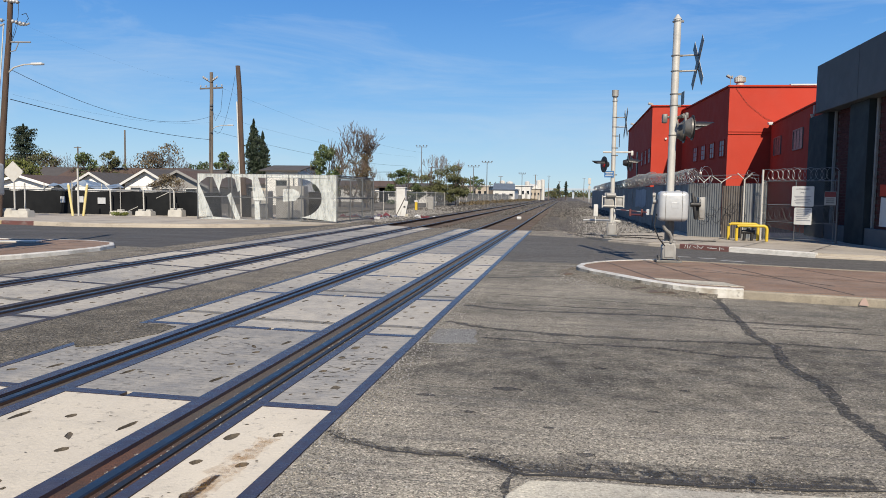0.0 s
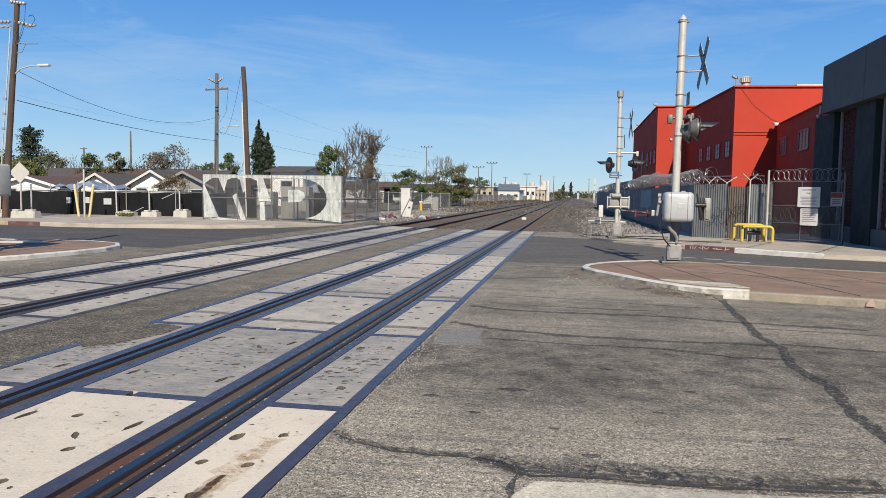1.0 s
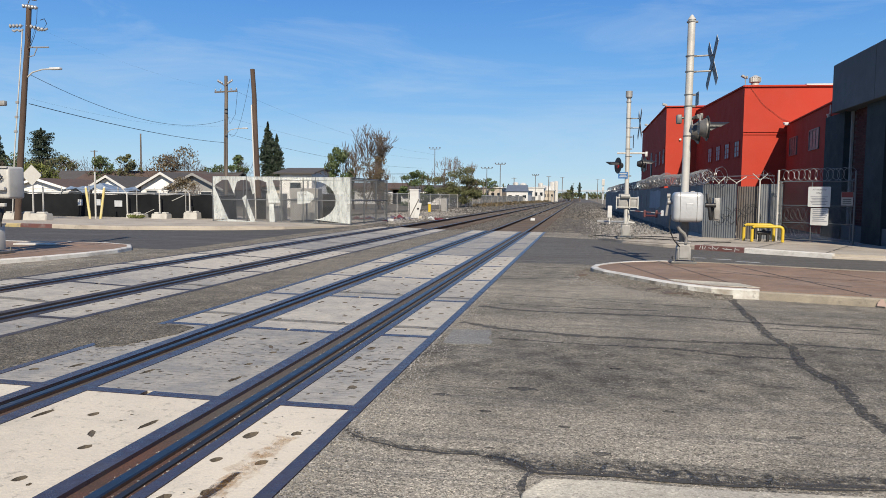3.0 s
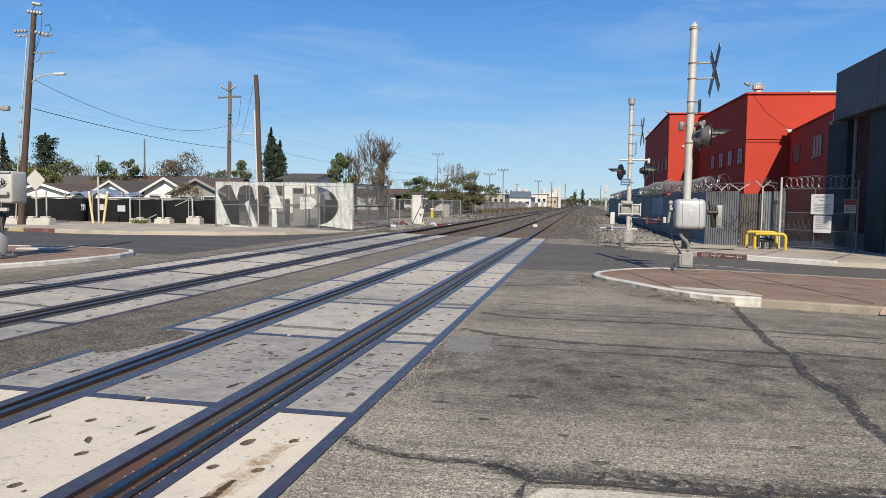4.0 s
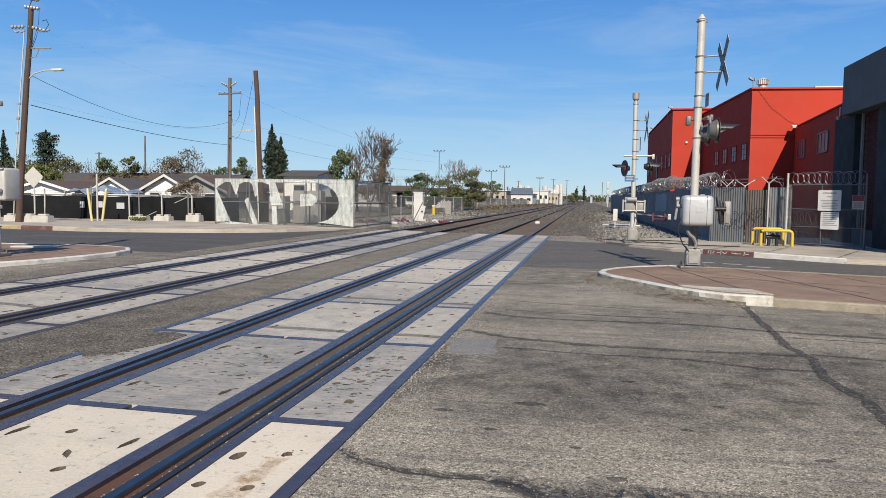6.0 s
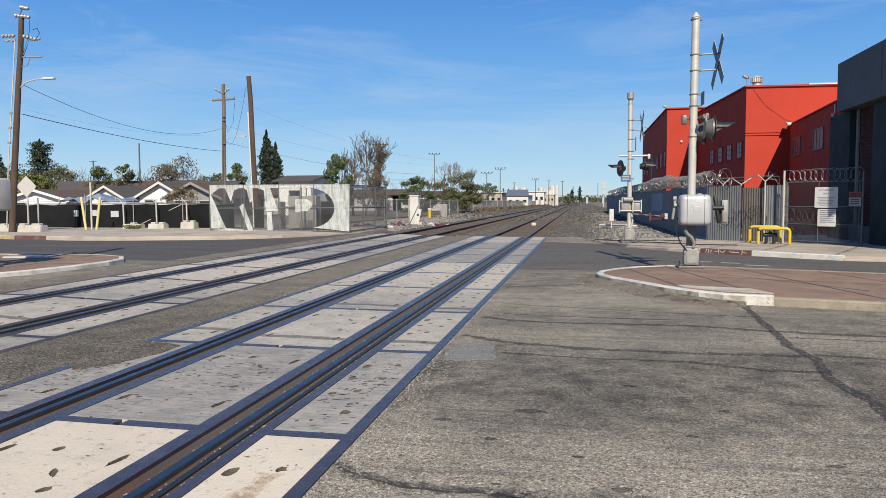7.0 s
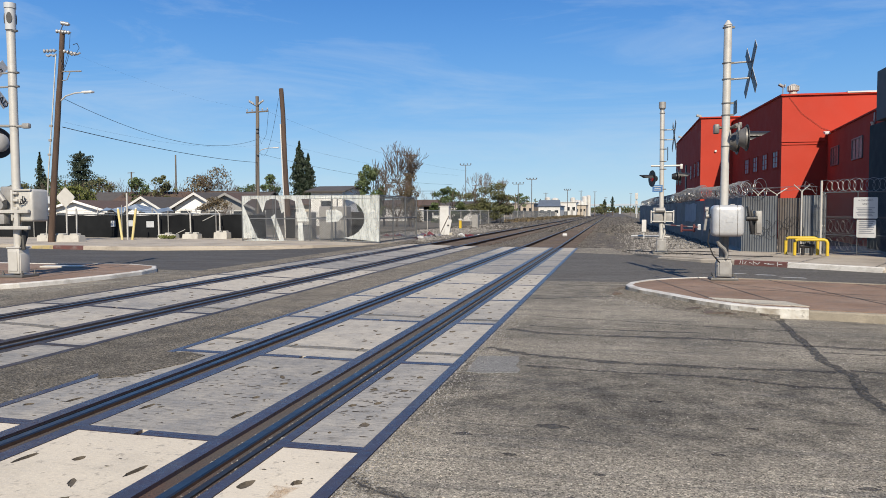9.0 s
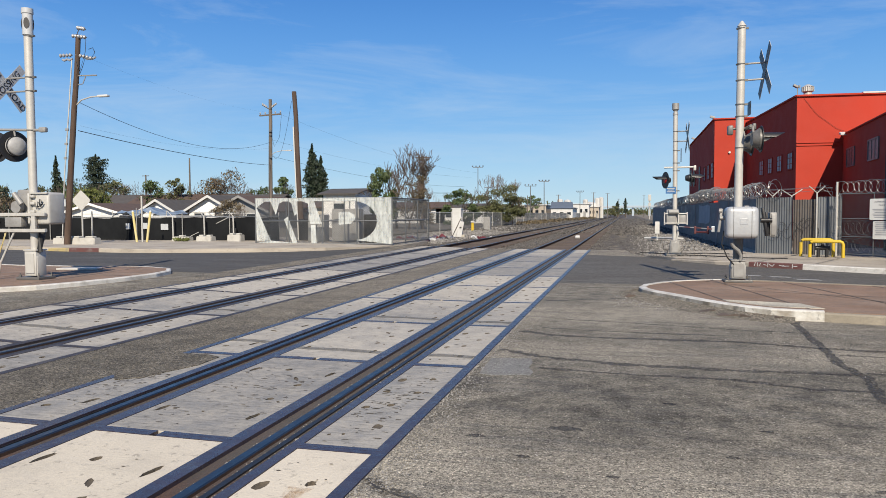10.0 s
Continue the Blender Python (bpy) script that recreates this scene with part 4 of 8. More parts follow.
# Small gouges scored across the worn panels.
verts, faces = [], []
for k in range(620):
    lo_, hi_ = rng.choice(COLS)
    off = rng.choice((0.0, 0.0, 0.0, -4.1))
    x = off + rng.uniform(lo_ + 0.06, hi_ - 0.06)
    y = rng.triangular(3.72, 6.1, 5.0) if k % 3 else rng.uniform(1.2, 13.5)
    a, b, t0 = rng.uniform(0.006, 0.034) * (1.0 if y > 3.6 else 0.5), rng.uniform(0.003, 0.009), rng.uniform(-0.2, 0.2)
    o = len(verts)
    for i in range(7):
        t = 2 * math.pi * i / 7
        px, py = a * math.cos(t) * rng.uniform(0.7, 1.2), b * math.sin(t)
        verts.append((x + px * math.cos(t0) - py * math.sin(t0), y + px * math.sin(t0) + py * math.cos(t0), G(x) + 0.0025))
    faces.append(tuple(range(o, o + 7)))
me = bpy.data.meshes.new("gouges")
me.from_pydata(verts, [], faces)
me.materials.append(pit)
gouges = new("gouges", me)
gouges.parent = crossing
tagged(gouges, "small dark gouges scored across the concrete", "", "", "stuff")
soft_strip("rust_streak", [(0.54, 1.7), (0.55, 2.1), (0.55, 2.5), (0.57, 2.95)], 0.15, rust_wash, "rusty brown streak running along a pale panel", 0.003)
soft_strip("rust_streak_core", [(0.52, 1.8), (0.53, 2.1), (0.54, 2.36)], 0.06, rust_core, "darker core of a rusty streak on concrete", 0.006)


def rail_profile(x, z):
    """Half-inch detail is lost at this range: head, web and foot."""
    return [(x - 0.07, z - 0.17), (x + 0.07, z - 0.17), (x + 0.07, z - 0.155), (x + 0.01, z - 0.13), (x + 0.01, z - 0.045), (x + 0.036, z - 0.035), (x + 0.036, z - 0.008), (x + 0.028, z), (x - 0.028, z), (x - 0.036, z - 0.008), (x - 0.036, z - 0.035), (x - 0.01, z - 0.045), (x - 0.01, z - 0.13), (x - 0.07, z - 0.155)]


ENDY = 900
for t, pair in enumerate(RAILS):
    for x in pair:
        prof = rail_profile(x, G(x) + 0.004)
        bm = BM()
        stations = [(-14, 0), (30, 0), (120, -0.15), (ENDY, -1.4)]
        rows = [[bm.verts.new((px + dx, y, pz)) for px, pz in prof] for y, dx in stations]
        for a, b in zip(rows, rows[1:]):
            for k in range(len(prof)):
                bm.faces.new((a[k], a[(k + 1) % len(prof)], b[(k + 1) % len(prof)], b[k]))
        rail = part("rail", bm, rust)
        rail.data.materials.append(rail_steel)
        for f in rail.data.polygons:
            if abs(f.normal.z) > 0.5 and f.center.z > G(x) - 0.004:
                f.material_index = 1
        struct(rail, "long steel rail with a shiny worn head and rusty sides")
# Black strips put in for the dark of the gap beside each railhead.
for right, left in RAILS:
    for x, side in ((right, 1), (left, -1)):
        bm = BM()
        prism(bm, [(x + side * 0.085, -14), (x + side * 0.125, -14), (x + side * 0.125, FAR), (x + side * 0.085, FAR)], -0.12, lambda px, y: G(px) - 0.012)
        struct(part("rubber_seal", bm, black_paint), "black strip for the dark of the gap between rail and panel")

# Ballast with shoulders, and ties, past the crossing.
def ballast_z(x, y):
    base = float(np.interp(x, [-12, -8.3, -7.0, -6.4, -3.2, -2.6, 0.9, 1.7, 4.2, 7.2], [-0.02, -0.06, -0.12, -0.2, -0.2, -0.2, -0.2, -0.26, -0.2, 0.0]))
    k = 0.4 if -6.6 < x < 1.0 else 1.0
    return G(x) + base + k * 0.05 * noise.noise((x * 1.3, y * 0.9, 0)) + k * 0.03 * noise.noise((x * 4, y * 3, 5))


ys = [29.4] + [29.6 + 0.6 * k for k in range(40)] + [54 + 2.0 * k for k in range(20)] + [95 + 12 * k for k in range(12)] + [260, 340, 480, 700, 900]
track_bed_mat = mat("oily brown ballast", (0.105, 0.08, 0.062), 0.95, col2=(0.062, 0.048, 0.04), scale=1.5, amount=0.9, bump=1.0, bscale=22, grain=0.6, gscale=20, stain=(0.13, 0.115, 0.1), sscale=0.5, samount=0.5)
for name, x0, x1, m, label in (
    ("ballast", 1.0, 7.4, ballast_mat, "grey crushed-stone ballast beside the track"),
    ("ballast_track", -2.5, 1.0, track_bed_mat, "dark oily ballast between the rails"),
    ("ballast_middle", -3.2, -2.5, ballast_mat, "grey crushed-stone ballast between the tracks"),
    ("ballast_track_left", -6.6, -3.2, track_bed_mat, "dark oily ballast between the rails of the far track"),
    ("ballast_left", -12.0, -6.6, ballast_mat, "grey crushed-stone ballast beside the far track"),
):
    k = max(3, int((x1 - x0) / 0.35))
    sheet(name, [x0 + (x1 - x0) * i / k for i in range(k + 1)], ys, ballast_z, m, label)
tie_bm = BM()
box(tie_bm, (0, 0, 0), (2.5, 0.22, 0.16), None, 0.012)
tie_me = bpy.data.meshes.new("tie")
tie_bm.to_mesh(tie_me)
tie_bm.free()
tie_me.materials.append(tie_mat)
bed = struct(new("track_bed"), "row of dark timber ties under the rails")
for right, left in RAILS:
    for k in range(130):
        y = 29.8 + 0.52 * k
        ob = new("tie", tie_me)
        ob.parent = bed
        ob.location = ((right + left) / 2 + rng.uniform(-0.05, 0.05), y, (G(right) + G(left)) / 2 - 0.2 + rng.uniform(-0.012, 0.012))
        ob.rotation_euler = (0, -math.atan2(G(left) - G(right), 1.505) * -1, rng.uniform(-0.02, 0.02))


def pebbles(name, n, where, r0, r1, material, label):
    """Many small angular stones on the ground."""
    verts, faces = [], []
    base = [Vector(v) for v in ((1, 0, 0), (-1, 0, 0), (0, 1, 0), (0, -1, 0), (0, 0, 1), (0, 0, -1))]
    tri = ((0, 2, 4), (2, 1, 4), (1, 3, 4), (3, 0, 4), (2, 0, 5), (1, 2, 5), (3, 1, 5), (0, 3, 5))
    for _ in range(n):
        x, y, z = where()
        r = rng.uniform(r0, r1)
        q = Euler((rng.uniform(0, 6), rng.uniform(0, 6), rng.uniform(0, 6))).to_matrix()
        o = len(verts)
        verts += [tuple(Vector((x, y, z + r * 0.25)) + q @ (v * r * rng.uniform(0.6, 1.2))) for v in base]
        faces += [tuple(o + i for i in f) for f in tri]
    me = bpy.data.meshes.new(name)
    me.from_pydata(verts, [], faces)
    me.materials.append(material)
    return tagged(new(name, me), label, "stones", "", "stuff")


def on_ballast(x0, x1, y0, y1):
    def f():
        x, y = rng.uniform(x0, x1), y0 + (y1 - y0) * rng.random() ** 1.7
        return x, y, ballast_z(x, y)
    return f


def on_slope():
    x, y = rng.triangular(2.4, 6.7, 5.9), 27.4 + 75 * rng.random() ** 1.6
    return x, y, ballast_z(x, y)


pebbles("ballast_stones", 14000, on_ballast(-11.5, 6.6, 29.5, 95), 0.02, 0.055, mat("grey ballast stones", (0.15, 0.14, 0.13), 0.95, scale=5, islands=0.5), "loose grey crushed stones round the tracks")
pebbles("track_stones", 9000, on_ballast(-6.6, 1.1, 29.6, 75), 0.018, 0.045, mat("dark track stones", (0.15, 0.138, 0.125), 0.95, scale=5, islands=0.55), "dark crushed stones between the ties")
pebbles("pale_stones", 9000, on_slope, 0.02, 0.075, stone_mat, "pale broken stones along the sheet-metal wall")
pebbles("pale_stones", 6000, on_ballast(-12, -6.9, 34.5, 75), 0.03, 0.08, stone_mat, "pale broken stones beside the far track")
pebbles("road_grit", 3000, lambda: (0.9 + 5.5 * rng.random(), 2.4 + 9 * rng.random() ** 1.5, 0.0), 0.0025, 0.006, mat("pale grit", (0.5, 0.47, 0.42), 0.9, scale=5, islands=0.5), "pale grit worn out of the asphalt")
pebbles("edge_gravel", 3000, lambda: (0.86 + 0.22 * rng.random() ** 2, -1 + 11 * rng.random() ** 1.4, 0.0), 0.003, 0.011, stone_mat, "small loose gravel along the panel edge")
pebbles("edge_gravel", 2600, lambda: (rng.choice((-0.06, -0.06, 0.075, 0.15, -1.44)) + rng.uniform(-0.02, 0.02), 1 + 14 * rng.random() ** 1.5, -0.028), 0.003, 0.011, stone_mat, "small loose gravel in the flangeway")
pebbles("ballast_stones", 5000, on_ballast(-11.5, 6.4, 60, 230), 0.06, 0.16, mat("far ballast stones", (0.13, 0.12, 0.11), 0.95, scale=5, islands=0.6), "loose grey crushed stones far down the line")
pebbles("edge_gravel", 500, lambda: (rng.uniform(2.7, 5.2), rng.uniform(23.6, 26.8), 0.09), 0.01, 0.03, stone_mat, "loose gravel on the sidewalk")
pebbles("edge_gravel", 350, lambda: (2.55 + rng.uniform(-0.5, 0.9), 11.9 + rng.uniform(-0.9, 0.9), 0.0), 0.006, 0.02, stone_mat, "broken gravel round the island's nose")


def along_nose():
    """Loose chips at the foot of the island's kerb."""
    k = rng.randrange(k_back, k_worn + 1)
    a, b = Vector(RI[k]), Vector(RI[k + 1])
    p = a.lerp(b, rng.random())
    d = (b - a).normalized()
    far = 0.01 + 0.3 * rng.random() ** 1.5
    q = p - Vector((-d.y, d.x)) * far
    return q.x, q.y, max(0.0, 0.05 * (1 - far / 0.3))


pebbles("kerb_dirt", 1700, along_nose, 0.004, 0.017, mat("brown kerb grit", (0.17, 0.145, 0.12), 0.95, scale=5, islands=0.5), "brown grit and chips along the island kerb")
pebbles("pad_gravel", 260, lambda: (rng.uniform(2.0, 4.2), 2.76 + 0.12 * (rng.random() - 0.5), 0.002), 0.002, 0.006, stone_mat, "small gravel along the joint of the concrete pad")

# ---- crossing signals ----
ROAD = 3.0  # the way that the signals face, from +x, degrees
RD = Vector((math.cos(radians(ROAD)), math.sin(radians(ROAD)), 0))  # along the road
RN = Vector((-RD.y, RD.x, 0))  # across it


def frame_at(origin, xdir, ydir):
    """A plane at origin with the given x and y."""
    x, y = Vector(xdir).normalized(), Vector(ydir).normalized()
    z = x.cross(y)
    return Matrix(((x.x, y.x, z.x, origin[0]), (x.y, y.y, z.y, origin[1]), (x.z, y.z, z.z, origin[2]), (0, 0, 0, 1)))


def text_part(body, size, m, material, parent, name="lettering", ext=0.002):
    cu = bpy.data.curves.new(name, "FONT")
    cu.body, cu.size, cu.align_x, cu.align_y, cu.extrude = body, size, "CENTER", "CENTER", ext
    tmp = bpy.data.objects.new(name, cu)
    scene.collection.objects.link(tmp)
    me = bpy.data.meshes.new_from_object(tmp.evaluated_get(bpy.context.evaluated_depsgraph_get()))
    bpy.data.objects.remove(tmp)
    me.name = name
    me.materials.clear()
    me.materials.append(material)
    ob = new(name, me)
    ob.parent = parent
    ob.matrix_basis = m
    return ob


def hoop(bm, c, r, h, seg=16):
    rod(bm, (c[0], c[1], c[2] - h / 2), (c[0], c[1], c[2] + h / 2), r, None, seg)


def crossbuck(parent, centre, face, lettered):
    """Two white blades crossed at right angles, on straps; face: the way that the lettering looks."""
    face = Vector(face).normalized()
    side = Vector((0, 0, 1)).cross(face).normalized()
    L, W = 1.2, 0.2
    for k, ang in enumerate((-45, 45)):
        d = side * math.cos(radians(ang)) + Vector((0, 0, 1)) * math.sin(radians(ang))
        n = face.cross(d)
        o = Vector(centre) + face * (0.012 if k else 0.0)
        m = frame_at(o, d, n)
        bm = slab(BM(), [(-L / 2, -W / 2), (L / 2, -W / 2), (L / 2, W / 2), (-L / 2, W / 2)], m, 0.006)
        blade = part("blade", bm, sign_white, parent, "white sign blade with black lettering")
        back = m @ Matrix.Translation((0, 0, -0.004))
        bm = slab(BM(), [(-L / 2 + 0.004, -W / 2 + 0.004), (L / 2 - 0.004, -W / 2 + 0.004), (L / 2 - 0.004, W / 2 - 0.004), (-L / 2 + 0.004, W / 2 - 0.004)], back, 0.003)
        part("blade_back", bm, sign_back, blade, "dull bare metal back")
        if lettered:
            up = m @ Matrix.Translation((0, 0, 0.008))
            if k == 1:
                text_part("CROSSING", 0.19, up, sign_black, blade)
            else:
                text_part("RAIL", 0.19, up @ Matrix.Translation((-0.34, 0, 0)), sign_black, blade)
                text_part("ROAD", 0.19, up @ Matrix.Translation((0.36, 0, 0)), sign_black, blade)


def flasher(parent, centre, face, lit_glass=lens_red, disc=0.25, hood=0.34, body=None):
    """A round black background with a lamp body behind, a red lens and a long hood."""
    face = Vector(face).normalized()
    side = Vector((0, 0, 1)).cross(face).normalized()
    c = Vector(centre)
    bm = BM()
    rod(bm, c - face * 0.006, c + face * 0.006, disc, None, 24)
    light = part("flashing_light", bm, black_paint, parent, "round black background plate")
    bm = rod(BM(), c - face * 0.05, c - face * 0.008, 0.2 if body else 0.12, None, 18)
    rod(bm, c - face * 0.16, c - face * 0.05, 0.13 if body else 0.08, 0.19 if body else 0.12, 18)
    part("lamp_body", bm, body or black_paint, light, "", True)
    bm = rod(BM(), c + face * 0.008, c + face * 0.03, 0.105, 0.085, 18)
    part("lens", bm, lit_glass, light, "dark red glass lens", True)
    # Hood: an upper half cone with a slanted front.
    bm = BM()
    n = 12
    rows = [[], [], [], []]
    for k in range(n + 1):
        a = radians(12 + 156 * k / n)
        up, out = math.sin(a), math.cos(a)
        ln = hood * (0.45 + 0.55 * max(0, up)) if up > -0.2 else hood * 0.3
        for row, r, f in ((0, 0.125, 0.01), (1, 0.115, ln), (2, 0.11, ln), (3, 0.119, 0.01)):
            rows[row].append(bm.verts.new(c + face * f + (side * out + Vector((0, 0, 1)) * up) * r))
    for a, b in zip(rows, rows[1:]):
        for k in range(n):
            bm.faces.new((a[k], a[k + 1], b[k + 1], b[k]))
    part("hood", bm, black_paint, light, "long black visor", True)
    return light


cast_dark = mat("dull dark grey casting", (0.2, 0.195, 0.185), 0.5, 0.3, col2=(0.14, 0.13, 0.125), scale=8, bump=0.1, stain=(0.1, 0.085, 0.075), sscale=5)
gate_red = mat("dark red reflective tape", (0.13, 0.03, 0.032), 0.6, scale=6)
# The grey lengths are white ones with the arm's shade put in.
gate_grey = mat("white gate arm greyed for shade", (0.24, 0.25, 0.27), 0.6, scale=6)


def striped_arm(parent, a, b, w=0.1):
    """A gate arm of red and white lengths."""
    a, b = Vector(a), Vector(b)
    n = 6
    for k in range(n):
        p, q = a.lerp(b, k / n), a.lerp(b, (k + 0.98) / n)
        d = (q - p)
        bm = BM()
        box(bm, (p + q) / 2, (w * (1 - 0.06 * k), 0.03, d.length), d.to_track_quat("Z", "Y").to_matrix())
        part("gate_arm", bm, gate_red if k % 2 else gate_grey, parent, "dark red and shade-grey gate arm length")


def mast_base(parent, z0, plate=0.5, h=0.38, grey=cast_grey):
    bm = box(BM(), (0, 0, z0 + 0.025), (plate, plate * 0.8, 0.05), None, 0.008)
    part("base_plate", bm, cast_dark, parent, "rusting steel base plate")
    for sx in (-1, 1):
        for sy in (-1, 1):
            bm = BM()
            rod(bm, (sx * plate * 0.4, sy * plate * 0.3, z0 + 0.05), (sx * plate * 0.4, sy * plate * 0.3, z0 + 0.13), 0.014, None, 6)
            rod(bm, (sx * plate * 0.4, sy * plate * 0.3, z0 + 0.055), (sx * plate * 0.4, sy * plate * 0.3, z0 + 0.085), 0.03, None, 6)
            part("anchor_bolt", bm, cast_dark, parent, "rusty anchor bolt")
    bm = box(BM(), (0, 0, z0 + 0.07 + h / 2), (plate * 0.5, plate * 0.5, h), None, 0.015)
    box(bm, (0, 0, z0 + 0.07 + h + 0.015), (plate * 0.55, plate * 0.55, 0.03), None, 0.006)
    for sx in (-1, 1):
        box(bm, (sx * plate * 0.25, 0, z0 + 0.07 + h * 0.4), (0.03, plate * 0.42, h * 0.8), None, 0.006)
    base = part("junction_base", bm, grey, parent, "ribbed grey cast junction box", True)
    bm = box(BM(), (0, -plate * 0.265, z0 + 0.07 + h / 2), (plate * 0.36, 0.014, h * 0.78), None, 0.005)
    part("cover", bm, grey, base)


def bands(parent, zs, r):
    for z in zs:
        bm = BM()
        hoop(bm, (0, 0, z), r + 0.007, 0.02)
        box(bm, (r + 0.03, 0, z), (0.06, 0.05, 0.035))
        part("band", bm, cast_dark, parent, "dark clamp band")


# The signal on the right-hand island.
s1 = thing("crossing_signal", (4.36, 14.5, 0.13), "silver crossing mast with edge-on crossbuck and white gate mechanism", "crossing signal")
R1 = 0.078
mast_base(s1, 0.0, 0.5, 0.34)
bm = rod(BM(), (0, 0, 0.4), (0, 0, 0.95), 0.09, None, 16)
part("lower_post", bm, cast_dark, s1, "dark grey lower post", True)
bm = rod(BM(), (-0.01, 0, 0.9), (0.015, 0, 4.92), R1, R1 * 0.95, 20)
rod(bm, (0.015, 0, 4.92), (0.015, 0, 5.02), R1 * 1.1, 0.02, 20)
part("pole", bm, galv, s1, "silver painted tubular pole with conical cap", True)
bands(s1, (4.88, 4.2, 3.89, 3.43, 3.2, 2.6), R1)
cb = Vector((0.43, 0.0, 4.05))
crossbuck(s1, cb, RD, True)
for z in (4.2, 3.89):
    part("sign_bracket", rod(BM(), (0.06, 0, z), (0.42, 0.0, z + 0.01), 0.018, None, 8), cast_grey, s1)
bm = slab(BM(), [(-0.15, -0.13), (0.15, -0.13), (0.15, 0.13), (-0.15, 0.13)], frame_at((0.17, 0.02, 3.35), RN, (0, 0, 1)), 0.005)
part("small_sign", bm, sign_back, s1, "small dark plate seen from its edge")
bm = rod(BM(), tuple(RN * -0.42 + Vector((0.12, 0, 2.97))), tuple(RN * 0.42 + Vector((0.12, 0, 2.97))), 0.03, None, 10)
rod(bm, (-0.2, 0.02, 2.97), (0.3, 0.02, 2.97), 0.025, None, 10)
box(bm, (-0.17, 0, 2.94), (0.1, 0.16, 0.18), None, 0.02)
box(bm, (0.26, 0, 3.0), (0.07, 0.1, 0.12), None, 0.02)
part("light_arm", bm, cast_dark, s1, "grey cross arm carrying the lights", True)
for k in (-1, 1):
    flasher(s1, RN * (0.4 * k) + RD * 0.3 + Vector((0, 0, 2.72)), RD, hood=0.42, body=cast_dark)
    part("light_stem", rod(BM(), tuple(RN * (0.4 * k) + RD * 0.15 + Vector((0, 0, 2.97))), tuple(RN * (0.4 * k) + RD * 0.19 + Vector((0, 0, 2.72))), 0.022, None, 8), cast_grey, s1)
# White mechanism case with rounded corners, seams and a crank arm at each side.
bm = box(BM(), (0.01, -0.28, 1.16), (0.58, 0.46, 0.6), None, 0.0)
bmesh.ops.bevel(bm, geom=list(bm.edges), offset=0.09, segments=4, affect="EDGES", profile=0.5)
case = part("gate_mechanism", bm, housing_white, s1, "white rounded gate mechanism case", True)
for x in (-0.15, 0.17):
    bm = box(BM(), (x, -0.28, 1.16), (0.01, 0.466, 0.606), None, 0.0)
    bmesh.ops.bevel(bm, geom=[e for e in bm.edges if abs((e.verts[0].co - e.verts[1].co).normalized().x) > 0.9], offset=0.09, segments=4, affect="EDGES", profile=0.5)
    part("seam", bm, cast_dark, case, "dark seam of the case")
bm = box(BM(), (0.03, -0.511, 1.18), (0.13, 0.006, 0.11), None, 0.002)
part("nameplate", bm, housing_white, case, "blank raised plate")
bm = box(BM(), (0.1, -0.3, 1.455), (0.09, 0.12, 0.05), None, 0.012)
part("latch", bm, cast_grey, case)
bm = BM()
box(bm, (-0.36, -0.2, 1.2), (0.05, 0.1, 0.46), Matrix.Rotation(0.12, 3, "Y"), 0.015)
rod(bm, (-0.37, -0.25, 1.25), (-0.24, -0.25, 1.25), 0.04, None, 10)
rod(bm, (-0.38, -0.22, 1.38), (-0.33, -0.22, 1.38), 0.05, None, 12)
part("crank_arm", bm, cast_grey, s1, "grey crank arm", True)
bm = BM()
box(bm, (0.44, -0.2, 1.17), (0.05, 0.14, 0.55), Matrix.Rotation(-0.16, 3, "Y"), 0.015)
box(bm, (0.5, -0.1, 1.15), (0.05, 0.12, 0.42), Matrix.Rotation(-0.1, 3, "Y"), 0.015)
rod(bm, (0.36, -0.25, 1.2), (0.56, -0.25, 1.2), 0.045, None, 12)
part("counterweight_arm", bm, black_paint, s1, "dark counterweight arm", True)
bm = box(BM(), (0.6, -0.05, 1.12), (0.12, 0.26, 0.46), None, 0.012)
box(bm, (0.6, -0.19, 1.12), (0.08, 0.02, 0.4), None, 0.006)
part("counterweight", bm, cast_grey, s1, "pale stacked counterweight", True)
tube_pts = [(-0.16, -0.3, 0.78), (-0.12, -0.27, 0.7), (-0.02, -0.2, 0.62), (0.03, -0.15, 0.52), (0.03, -0.13, 0.42)]
part("conduit", tube(BM(), tube_pts, 0.035, 8), cast_grey, s1, "bent grey conduit", True)
part("cable", tube(BM(), [(-0.3, -0.3, 1.0), (-0.34, -0.35, 0.75), (-0.24, -0.35, 0.5), (-0.1, -0.2, 0.35)], 0.012, 6), cable_mat, s1, "loose black cable", True)
bm = BM()
rod(bm, (-0.75, 0.5, 0.96), (-0.5, 0.35, 0.96), 0.02, None, 8)
for x, y in ((-0.75, 0.5), (-0.52, 0.36)):
    box(bm, (x, y, 1.0), (0.045, 0.05, 0.16), None, 0.01)
part("arm_bracket", bm, gate_red, s1, "maroon gate arm bracket")

